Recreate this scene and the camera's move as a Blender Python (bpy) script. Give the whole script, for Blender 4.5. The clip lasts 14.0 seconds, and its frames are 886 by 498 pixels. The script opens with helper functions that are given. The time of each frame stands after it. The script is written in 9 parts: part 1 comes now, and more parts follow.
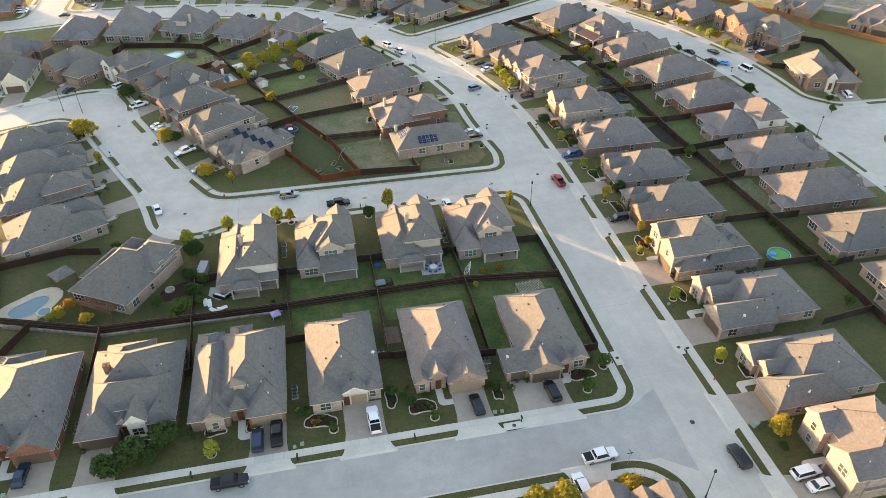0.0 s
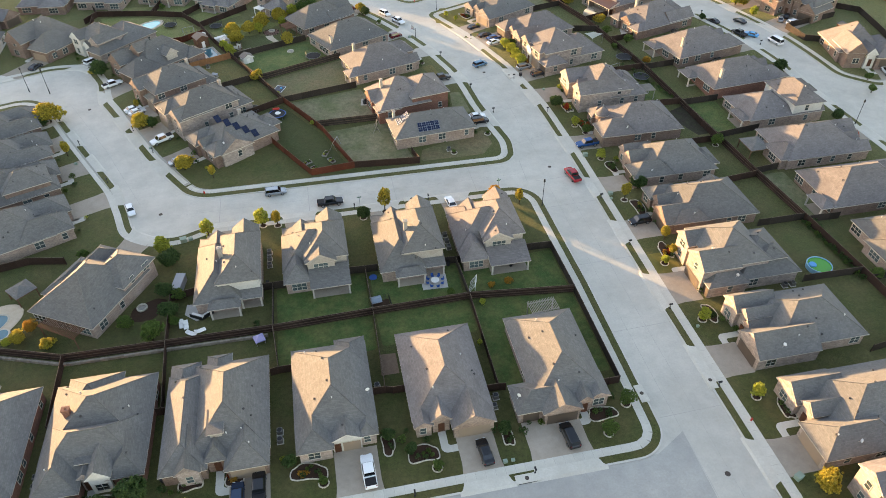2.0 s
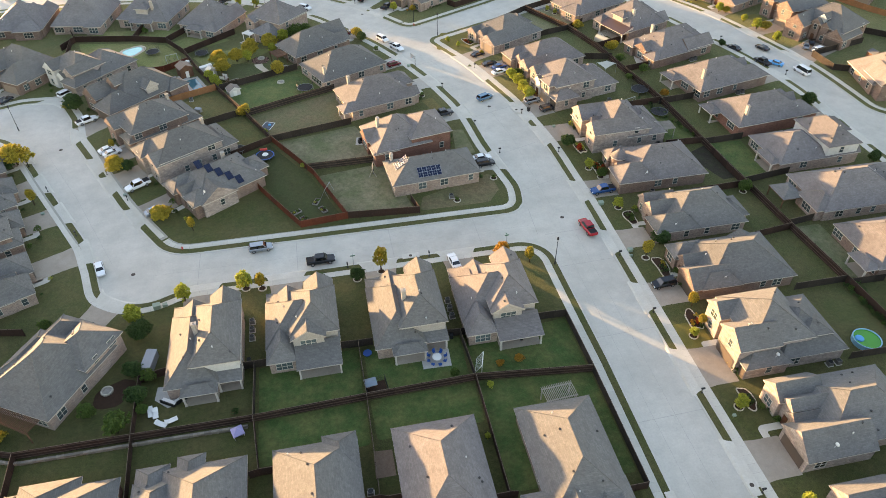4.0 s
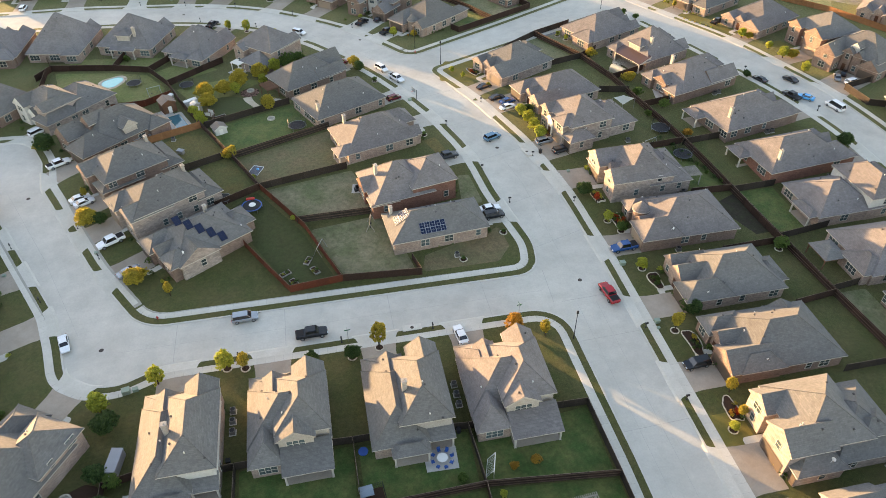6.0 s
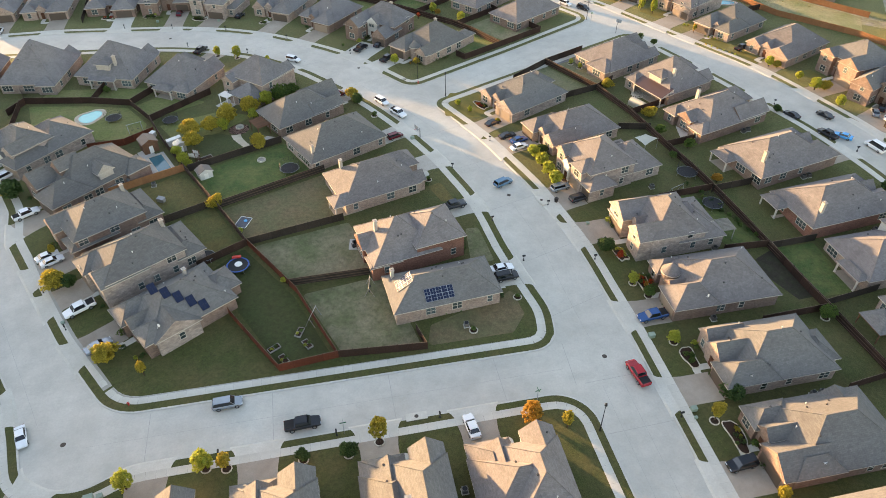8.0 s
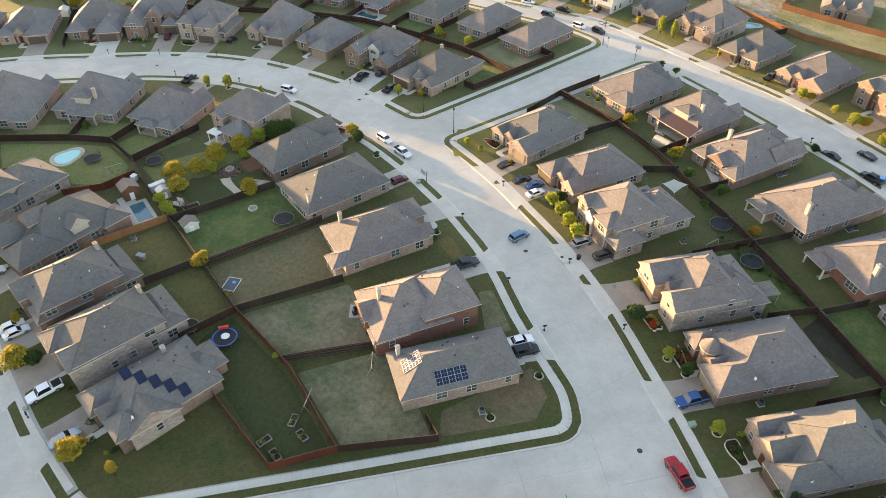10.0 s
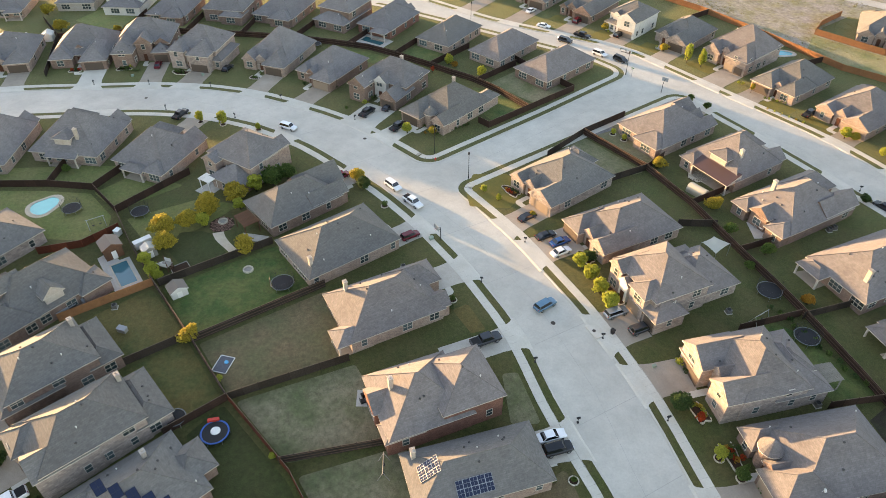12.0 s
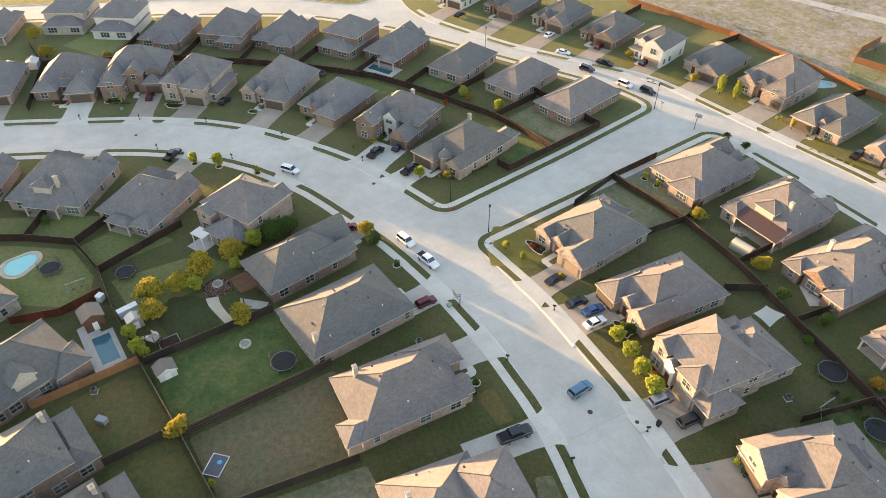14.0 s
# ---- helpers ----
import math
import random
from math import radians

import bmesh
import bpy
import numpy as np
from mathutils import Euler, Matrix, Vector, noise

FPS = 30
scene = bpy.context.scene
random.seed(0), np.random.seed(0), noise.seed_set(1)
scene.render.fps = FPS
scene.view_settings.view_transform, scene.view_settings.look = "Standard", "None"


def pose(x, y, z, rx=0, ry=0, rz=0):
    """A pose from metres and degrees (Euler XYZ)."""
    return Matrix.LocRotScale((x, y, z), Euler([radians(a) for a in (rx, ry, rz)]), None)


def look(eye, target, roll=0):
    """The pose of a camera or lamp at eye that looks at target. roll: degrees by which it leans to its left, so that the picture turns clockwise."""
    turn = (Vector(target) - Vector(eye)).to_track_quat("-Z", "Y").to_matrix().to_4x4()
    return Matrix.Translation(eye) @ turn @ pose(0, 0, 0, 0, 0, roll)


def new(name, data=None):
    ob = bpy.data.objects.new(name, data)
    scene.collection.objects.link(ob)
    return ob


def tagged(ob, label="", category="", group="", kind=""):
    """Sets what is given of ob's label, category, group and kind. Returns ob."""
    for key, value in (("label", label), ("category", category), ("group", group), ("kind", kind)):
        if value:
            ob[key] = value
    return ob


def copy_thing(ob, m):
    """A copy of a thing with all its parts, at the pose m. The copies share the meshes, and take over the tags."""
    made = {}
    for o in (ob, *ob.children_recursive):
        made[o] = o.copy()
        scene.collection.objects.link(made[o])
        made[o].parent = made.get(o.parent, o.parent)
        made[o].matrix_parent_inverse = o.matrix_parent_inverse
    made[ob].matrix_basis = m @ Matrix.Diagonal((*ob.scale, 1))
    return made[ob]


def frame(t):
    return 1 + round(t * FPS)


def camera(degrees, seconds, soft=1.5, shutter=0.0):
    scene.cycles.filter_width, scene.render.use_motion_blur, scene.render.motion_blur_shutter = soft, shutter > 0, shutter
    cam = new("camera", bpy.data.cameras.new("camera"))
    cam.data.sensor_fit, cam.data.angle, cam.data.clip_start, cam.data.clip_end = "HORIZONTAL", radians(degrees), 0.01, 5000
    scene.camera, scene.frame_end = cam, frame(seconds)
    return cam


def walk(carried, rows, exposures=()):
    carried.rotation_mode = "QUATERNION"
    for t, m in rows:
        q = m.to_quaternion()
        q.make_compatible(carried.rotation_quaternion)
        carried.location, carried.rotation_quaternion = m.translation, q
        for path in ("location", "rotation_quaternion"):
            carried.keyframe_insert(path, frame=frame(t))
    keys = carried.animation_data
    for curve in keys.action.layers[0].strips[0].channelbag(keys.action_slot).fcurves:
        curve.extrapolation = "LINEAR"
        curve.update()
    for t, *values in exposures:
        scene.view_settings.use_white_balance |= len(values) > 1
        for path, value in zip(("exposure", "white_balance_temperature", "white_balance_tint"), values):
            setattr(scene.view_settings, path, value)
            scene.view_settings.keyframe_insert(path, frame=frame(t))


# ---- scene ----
cam = camera(65.3, 14.0, soft=0.88)
METRES, EYE, TILT, LEAN, TURN = 133.1, 91.4, 0.0, 0.0, -11.2
ROWS = [
    (0.0, 0.0, 0.0, 0.0, -0.32, -36.88, 0.43),
    (0.5, -0.001, 0.0349, -0.0019, -0.32, -37.91, 0.44),
    (1.0, -0.0016, 0.0707, -0.002, -0.32, -39.74, 0.46),
    (1.5, -0.0023, 0.1072, -0.0019, -0.31, -40.7, 0.45),
    (2.0, -0.0029, 0.1431, -0.0017, -0.3, -40.85, 0.45),
    (2.5, -0.0035, 0.1765, -0.0019, -0.3, -40.84, 0.45),
    (3.0, -0.004, 0.212, -0.0024, -0.3, -40.81, 0.45),
    (5.5, -0.0106, 0.3932, -0.0002, -0.29, -40.82, 0.4),
    (6.0, -0.0125, 0.429, -0.0003, -0.28, -40.81, 0.39),
    (6.5, -0.0147, 0.465, -0.0, -0.26, -40.84, 0.39),
    (7.0, -0.0171, 0.5006, -0.0005, -0.26, -40.82, 0.36),
    (7.5, -0.0197, 0.5362, -0.0007, -0.26, -40.82, 0.34),
    (8.0, -0.0228, 0.5721, -0.001, -0.27, -40.82, 0.31),
    (10.5, -0.044, 0.7467, -0.0026, -0.32, -40.8, 0.17),
    (11.0, -0.0497, 0.7818, -0.0024, -0.32, -40.79, 0.14),
    (11.5, -0.0556, 0.8169, -0.0025, -0.32, -40.78, 0.1),
    (12.0, -0.0624, 0.8543, -0.002, -0.31, -40.78, 0.07),
    (12.5, -0.0685, 0.8892, -0.002, -0.31, -40.76, 0.06),
    (13.0, -0.0749, 0.9242, -0.002, -0.31, -40.76, 0.04),
    (13.5, -0.0813, 0.9591, -0.0022, -0.28, -40.75, 0.03),
    (14.0, -0.0873, 0.9943, -0.0022, -0.23, -40.76, 0.04),
]
walk(cam, [(t, pose(0, 0, EYE, TILT, LEAN, TURN) @ pose(METRES * x, METRES * y, METRES * z, 90 + pitch, roll, yaw)) for t, x, y, z, yaw, pitch, roll in ROWS], [(0.0, 2.84, 6950, 25), (14.0, 2.84, 6950, 25)])

# ---- terrain: level in the south, one gentle rise towards the north ----
def zg(x, y):
    s = min(1.0, max(0.0, (y - 150.0) / 45.0))
    return 2.6 * s * s * (3 - 2 * s)


# ---- world, sun and exposure ----
SUN_AZ, SUN_EL = radians(-40.5), radians(4.4)
world = bpy.data.worlds.new("sky")
world.use_nodes = True
scene.world = world
wn = world.node_tree.nodes
sky = wn.new("ShaderNodeTexSky")
sky.sky_type = "NISHITA"
sky.sun_disc = False
sky.sun_elevation, sky.sun_rotation = SUN_EL, SUN_AZ
sky.air_density, sky.dust_density, sky.ozone_density = 1.0, 0.5, 1.0
world.node_tree.links.new(sky.outputs[0], wn["Background"].inputs[0])
wn["Background"].inputs[1].default_value = 0.15
sun_data = bpy.data.lights.new("sun", "SUN")
sun_data.energy, sun_data.angle, sun_data.color = 3.3, radians(0.6), (1.0, 0.69, 0.32)
sun = new("sun", sun_data)
to_sun = Vector((math.sin(SUN_AZ) * math.cos(SUN_EL), math.cos(SUN_AZ) * math.cos(SUN_EL), math.sin(SUN_EL)))
sun.matrix_world = look(to_sun * 300 + Vector((0, 150, 0)), (0, 150, 0))



# ---- materials ----
def rgb(h):
    """Linear colour from an sRGB hex string."""
    v = [int(h[i:i + 2], 16) / 255 for i in (0, 2, 4)]
    return tuple(c / 12.92 if c < 0.04045 else ((c + 0.055) / 1.055) ** 2.4 for c in v)


def shade(c, k):
    return tuple(min(1.0, v * k) for v in c)


MATS = {}


def material(name, c1, c2, rough=0.85, big=0.15, fine=6.0, bump=0.25, dist=0.02, c3=None, metal=0.0, vary=0.0, island=0.0, spec=0.3, stretch=(1, 1, 1), big_amount=0.5, mid=1.3, mid_amount=0.0):
    """Two tones mixed at a large and at a fine scale in object space, with grain in the relief."""
    if name in MATS:
        return MATS[name]
    m = bpy.data.materials.new(name)
    m.use_nodes = True
    nt = m.node_tree
    n, l = nt.nodes, nt.links
    b = n["Principled BSDF"]
    co = n.new("ShaderNodeTexCoord")
    mp = n.new("ShaderNodeMapping")
    mp.inputs["Scale"].default_value = stretch
    l.new(co.outputs["Object"], mp.inputs[0])
    nf = n.new("ShaderNodeTexNoise")
    nf.inputs["Scale"].default_value, nf.inputs["Detail"].default_value, nf.inputs["Roughness"].default_value = fine, 5, 0.7
    nb = n.new("ShaderNodeTexNoise")
    nb.inputs["Scale"].default_value, nb.inputs["Detail"].default_value, nb.inputs["Roughness"].default_value = big, 4, 0.6
    l.new(mp.outputs[0], nf.inputs[0])
    l.new(co.outputs["Object"], nb.inputs[0])
    rf = n.new("ShaderNodeValToRGB")
    rf.color_ramp.elements[0].position, rf.color_ramp.elements[1].position = 0.3, 0.7
    rf.color_ramp.elements[0].color, rf.color_ramp.elements[1].color = (*c1, 1), (*c2, 1)
    l.new(nf.outputs[0], rf.inputs[0])
    rb = n.new("ShaderNodeValToRGB")
    rb.color_ramp.elements[0].position, rb.color_ramp.elements[1].position = 0.36, 0.66
    c3 = c3 or shade(c1, 0.8)
    l.new(nb.outputs[0], rb.inputs[0])
    rb.color_ramp.elements[0].color, rb.color_ramp.elements[1].color = (0, 0, 0, 1), (big_amount, big_amount, big_amount, 1)
    mx = n.new("ShaderNodeMix")
    mx.data_type = "RGBA"
    l.new(rb.outputs[0], mx.inputs[0])
    l.new(rf.outputs[0], mx.inputs[6])
    mx.inputs[7].default_value = (*c3, 1)
    out = mx.outputs[2]
    if mid_amount:
        nm = n.new("ShaderNodeTexNoise")
        nm.inputs["Scale"].default_value, nm.inputs["Detail"].default_value, nm.inputs["Roughness"].default_value = mid, 6, 0.75
        l.new(mp.outputs[0], nm.inputs[0])
        rm = n.new("ShaderNodeMapRange")
        rm.inputs["From Min"].default_value, rm.inputs["From Max"].default_value = 0.3, 0.7
        rm.inputs["To Min"].default_value, rm.inputs["To Max"].default_value = 1 - mid_amount, 1 + mid_amount
        l.new(nm.outputs[0], rm.inputs[0])
        hm = n.new("ShaderNodeHueSaturation")
        l.new(out, hm.inputs["Color"])
        l.new(rm.outputs[0], hm.inputs["Value"])
        out = hm.outputs[0]
    if vary or island:
        src = n.new("ShaderNodeNewGeometry").outputs["Random Per Island"] if island else n.new("ShaderNodeObjectInfo").outputs["Random"]
        mr = n.new("ShaderNodeMapRange")
        k = island or vary
        mr.inputs["To Min"].default_value, mr.inputs["To Max"].default_value = 1 - k, 1 + k
        l.new(src, mr.inputs[0])
        hs = n.new("ShaderNodeHueSaturation")
        l.new(out, hs.inputs["Color"])
        l.new(mr.outputs[0], hs.inputs["Value"])
        out = hs.outputs[0]
    l.new(out, b.inputs["Base Color"])
    b.inputs["Roughness"].default_value, b.inputs["Metallic"].default_value = rough, metal
    b.inputs["Specular IOR Level"].default_value = spec
    if bump:
        bp = n.new("ShaderNodeBump")
        bp.inputs["Strength"].default_value, bp.inputs["Distance"].default_value = bump, dist
        l.new(nf.outputs[0], bp.inputs["Height"])
        l.new(bp.outputs[0], b.inputs["Normal"])
    MATS[name] = m
    return m


def plain(name, c, rough=0.5, metal=0.0, spec=0.5):
    return material(name, shade(c, 0.94), shade(c, 1.05), rough, 0.8, 12.0, 0.03, 0.005, metal=metal, spec=spec, big_amount=0.25)


def courses(name, c1, c2, mortar, bw, bh, fine_tone=0.6, c3=None, mid_amount=0.10, mid=1.3):
    """Bricks, stones or shingles in courses, in the local frame of the thing."""
    if name in MATS:
        return MATS[name]
    m = material(name, c1, c2, 0.85, 0.35, 5.0, 0.15, 0.015, c3=c3, vary=0.10, mid_amount=mid_amount, mid=mid, spec=0.34)
    nt = m.node_tree
    n, l = nt.nodes, nt.links
    b = n["Principled BSDF"]
    base = b.inputs["Base Color"].links[0].from_socket
    co = [k for k in n if k.type == "TEX_COORD"][0]
    sep = n.new("ShaderNodeSeparateXYZ")
    l.new(co.outputs["Object"], sep.inputs[0])
    ad = n.new("ShaderNodeMath")
    l.new(sep.outputs[0], ad.inputs[0])
    l.new(sep.outputs[1], ad.inputs[1])
    cb = n.new("ShaderNodeCombineXYZ")
    l.new(ad.outputs[0], cb.inputs[0])
    l.new(sep.outputs[2], cb.inputs[1])
    br = n.new("ShaderNodeTexBrick")
    br.inputs["Scale"].default_value = 1.0
    br.inputs["Brick Width"].default_value, br.inputs["Row Height"].default_value = bw, bh
    br.inputs["Mortar Size"].default_value = min(bw, bh) * 0.09
    br.inputs["Color1"].default_value, br.inputs["Color2"].default_value = (1, 1, 1, 1), (fine_tone, fine_tone, fine_tone, 1)
    br.inputs["Mortar"].default_value = (*mortar, 1)
    l.new(cb.outputs[0], br.inputs[0])
    mu = n.new("ShaderNodeMix")
    mu.data_type, mu.blend_type = "RGBA", "MULTIPLY"
    mu.inputs[0].default_value = 1.0
    l.new(base, mu.inputs[6])
    l.new(br.outputs[0], mu.inputs[7])
    l.new(mu.outputs[2], b.inputs["Base Color"])
    return m


CONCRETE = material("road_concrete", rgb("b0aca1"), rgb("bdb9ae"), 0.6, 0.06, 3.0, 0.15, 0.01, c3=rgb("a49f94"), big_amount=0.7, mid=0.3, mid_amount=0.11, spec=0.5)
WALKWAY = material("pavement_concrete", rgb("b9b4a8"), rgb("c9c5ba"), 0.9, 0.3, 4.0, 0.2, 0.01, c3=rgb("aaa598"), vary=0.045)
KERB = material("kerb_concrete", rgb("b5b1a7"), rgb("c4c0b6"), 0.9, 0.3, 4.0, 0.2, 0.01, c3=rgb("a39f95"))
DRIVE = material("driveway_concrete", rgb("958a7c"), rgb("a3988a"), 0.9, 0.25, 6.0, 0.25, 0.01, c3=rgb("85796b"), vary=0.10, mid_amount=0.08)
DRIVE_PALE = material("pale_driveway_concrete", rgb("aba59a"), rgb("bab4a9"), 0.9, 0.25, 6.0, 0.25, 0.01, c3=rgb("9b948a"), vary=0.06, mid_amount=0.07)
TAR = material("joint_sealant", rgb("9f9c95"), rgb("afaca5"), 0.95, 1.0, 8.0, 0.1)
GRASS = material("lawn_grass", shade(rgb("393e1c"), 0.76), shade(rgb("52592b"), 0.76), 0.95, 0.16, 6.0, 0.9, 0.08, c3=shade(rgb("5e5533"), 0.76), big_amount=0.75, mid=1.5, mid_amount=0.34)
GRASS_RICH = material("lawn_grass_rich", shade(rgb("30481f"), 0.79), shade(rgb("47622c"), 0.79), 0.95, 0.3, 6.0, 0.9, 0.08, c3=shade(rgb("6a6a3a"), 0.79), big_amount=0.7, mid=1.4, mid_amount=0.34)
# Far lawns: brightness of backlit grass at a glancing view is painted in.
GRASS_MID = material("lawn_grass_pale", shade(rgb("4a562a"), 0.96), shade(rgb("66703b"), 0.96), 0.95, 0.15, 6.0, 0.9, 0.08, c3=shade(rgb("726a42"), 0.96), big_amount=0.7, mid=1.4, mid_amount=0.34)
GRASS_DRY = material("lawn_grass_dry", shade(rgb("69614a"), 0.96), shade(rgb("847b63"), 0.96), 0.95, 0.14, 6.0, 0.9, 0.08, c3=shade(rgb("475430"), 0.96), big_amount=0.8, mid=1.1, mid_amount=0.36)
GRASS_BROWN = material("lawn_grass_brown", shade(rgb("5b4c36"), 0.96), shade(rgb("76644b"), 0.96), 0.95, 0.14, 6.0, 0.9, 0.08, c3=shade(rgb("54583a"), 0.96), big_amount=0.75, mid=1.1, mid_amount=0.36)
GRASS_DEEP = material("lawn_grass_deep", shade(rgb("30391a"), 0.79), shade(rgb("434c24"), 0.79), 0.95, 0.16, 6.0, 0.9, 0.08, c3=shade(rgb("3e3d20"), 0.79), big_amount=0.7, mid=1.3, mid_amount=0.34)
GRASS_OLIVE = material("lawn_grass_olive", shade(rgb("574b26"), 0.86), shade(rgb("705f35"), 0.86), 0.95, 0.14, 6.0, 0.9, 0.08, c3=shade(rgb("424f28"), 0.84), big_amount=0.8, mid=1.1, mid_amount=0.34)
for m in (GRASS, GRASS_RICH, GRASS_MID, GRASS_DRY, GRASS_BROWN, GRASS_DEEP, GRASS_OLIVE):  # blades catch low light at a glancing view
    m.node_tree.nodes["Principled BSDF"].inputs["Sheen Weight"].default_value = 0.22
    m.node_tree.nodes["Principled BSDF"].inputs["Sheen Tint"].default_value = (0.75, 0.8, 0.4, 1)
FIELD = material("field_earth", rgb("79736d"), rgb("a09992"), 0.95, 0.16, 1.6, 1.0, 0.4, c3=rgb("74703f"), big_amount=0.7, mid=0.5, mid_amount=0.36)
TRACK = material("field_track", rgb("aaa49a"), rgb("bab4aa"), 0.95, 0.15, 3.0, 0.4, 0.05, c3=rgb("9c958a"), mid=0.5, mid_amount=0.1)
SOIL = material("bed_mulch", rgb("33241a"), rgb("4a3526"), 0.95, 1.5, 10.0, 0.9, 0.05)
STONE = material("edging_stone", rgb("b3aa98"), rgb("cbc3b2"), 0.9, 2.0, 9.0, 0.4, 0.02, island=0.2)
SHINGLES = [
    courses("shingles_grey", rgb("676562"), rgb("757370"), (0.8, 0.8, 0.8), 0.62, 0.15, 0.8, c3=rgb("615e5a"), mid_amount=0.16, mid=2.4),
    courses("shingles_weathered", rgb("716c6a"), rgb("807a78"), (0.8, 0.8, 0.8), 0.62, 0.15, 0.8, c3=rgb("645e5a"), mid_amount=0.16, mid=2.4),
    # Mostly far rows; kept lighter so the colour carries their hazy brightness.
    courses("shingles_slate", rgb("706e6e"), rgb("7f7c7b"), (0.8, 0.8, 0.8), 0.62, 0.15, 0.8, c3=rgb("636060"), mid_amount=0.18, mid=2.4),
]
WALLS = {
    "tan": courses("tan_brick", rgb("99877c"), rgb("ae9c91"), (1.05, 1.0, 0.95), 0.4, 0.13, 0.62, c3=rgb("836f62"), mid_amount=0.14, mid=1.5),
    "brown": courses("brown_brick", rgb("7f6b61"), rgb("958074"), (1.05, 1.0, 0.95), 0.4, 0.13, 0.62, c3=rgb("68544a"), mid_amount=0.14, mid=1.5),
    "red": courses("red_brick", rgb("7d574a"), rgb("936b5b"), (1.1, 1.05, 1.0), 0.4, 0.13, 0.66, c3=rgb("684a3f"), mid_amount=0.14, mid=1.5),
    "stone": courses("cream_stone", rgb("9f9088"), rgb("b6a79e"), (0.75, 0.73, 0.7), 0.6, 0.3, 0.62, c3=rgb("8c8077"), mid_amount=0.16, mid=1.2),
    "siding": courses("beige_siding", rgb("aaa298"), rgb("b6aea4"), (0.72, 0.72, 0.72), 3.6, 0.2, 0.95, c3=rgb("9e968b")),
    "white": courses("white_render", rgb("c4c1ba"), rgb("d2cfc8"), (0.85, 0.85, 0.85), 3.6, 0.24, 0.96, c3=rgb("b8b4ab")),
}
TRIM = plain("trim_paint", rgb("b8afa3"), 0.6)
WINDOW_PAINT = plain("window_frame_paint", rgb("b9b2a6"), 0.6)
VENT_PAINT = plain("vent_paint", rgb("c9c6bf"), 0.6)
METAL_CAP = plain("vent_metal", rgb("3b3836"), 0.5)
BROWN_METAL = plain("brown_roof_metal", rgb("4d3a36"), 0.45, 0.2)
TRIM_WHITE = plain("white_trim_paint", rgb("e0ddd6"), 0.55)
GARAGE = plain("garage_door_paint", rgb("8d7c6b"), 0.6)
GARAGE_DARK = plain("dark_garage_door_paint", rgb("51453b"), 0.6)
DOORWOOD = material("door_wood", rgb("4a2c1c"), rgb("5d3a26"), 0.55, 1.0, 14.0, 0.2)
GLASS = material("window_glass", rgb("3a4546"), rgb("5c6868"), 0.06, 0.8, 2.0, 0.0, c3=rgb("29343a"), vary=0.55, spec=0.9)
BLACK = plain("black_metal", rgb("1c1c1d"), 0.5, 0.3)
STEEL = plain("galvanised_steel", rgb("9a9c9c"), 0.4, 0.8)
RUBBER = plain("tyre_rubber", rgb("17171a"), 0.9)
DARK_PLASTIC = plain("dark_plastic", rgb("3d3c3c"), 0.6)
GREY_PLASTIC = plain("grey_plastic", rgb("8b8d90"), 0.6)
WHITE_P = plain("white_plastic", rgb("dcdad4"), 0.5)
FENCE_M = material("cedar_boards", rgb("33231c"), rgb("443127"), 0.9, 0.6, 7.0, 0.4, 0.02, c3=rgb("2c2019"), vary=0.25, mid=3.0, mid_amount=0.25)
FENCE_RED = material("stained_boards", rgb("5a2c1b"), rgb("6e3b26"), 0.9, 0.6, 7.0, 0.4, 0.02, c3=rgb("452418"), vary=0.2, mid=3.0, mid_amount=0.2)
# Paler than the boards: light on the upward faces is put into the colour.
FENCE_CAP = material("sky_lit_board_tops", rgb("6b5c4e"), rgb("857565"), 0.9, 0.4, 6.0, 0.3, 0.01, c3=rgb("4f4338"))
FENCE_GREY = material("weathered_boards", rgb("2f2923"), rgb("3f362f"), 0.9, 0.6, 7.0, 0.4, 0.02, c3=rgb("282019"), vary=0.25, mid=3.0, mid_amount=0.25)
FENCE_NEW = material("new_cedar_boards", rgb("8c6040"), rgb("a3764f"), 0.9, 0.6, 7.0, 0.4, 0.02, c3=rgb("70472e"), vary=0.1)
BARK = material("bark", rgb("3f3429"), rgb("57493b"), 0.95, 3.0, 14.0, 0.8, 0.03)


def leaf_material(name, c1, c2):
    if name in MATS:
        return MATS[name]
    m = bpy.data.materials.new(name)
    m.use_nodes = True
    n, l = m.node_tree.nodes, m.node_tree.links
    b = n["Principled BSDF"]
    g = n.new("ShaderNodeNewGeometry")
    r = n.new("ShaderNodeValToRGB")
    r.color_ramp.elements[0].color, r.color_ramp.elements[1].color = (*c1, 1), (*c2, 1)
    l.new(g.outputs["Random Per Island"], r.inputs[0])
    l.new(r.outputs[0], b.inputs["Base Color"])
    b.inputs["Roughness"].default_value = 0.6
    b.inputs["Specular IOR Level"].default_value = 0.2
    t = n.new("ShaderNodeBsdfTranslucent")
    l.new(r.outputs[0], t.inputs[0])
    mix = n.new("ShaderNodeMixShader")
    mix.inputs[0].default_value = 0.48
    l.new(b.outputs[0], mix.inputs[1])
    l.new(t.outputs[0], mix.inputs[2])
    l.new(mix.outputs[0], n["Material Output"].inputs[0])
    MATS[name] = m
    return m


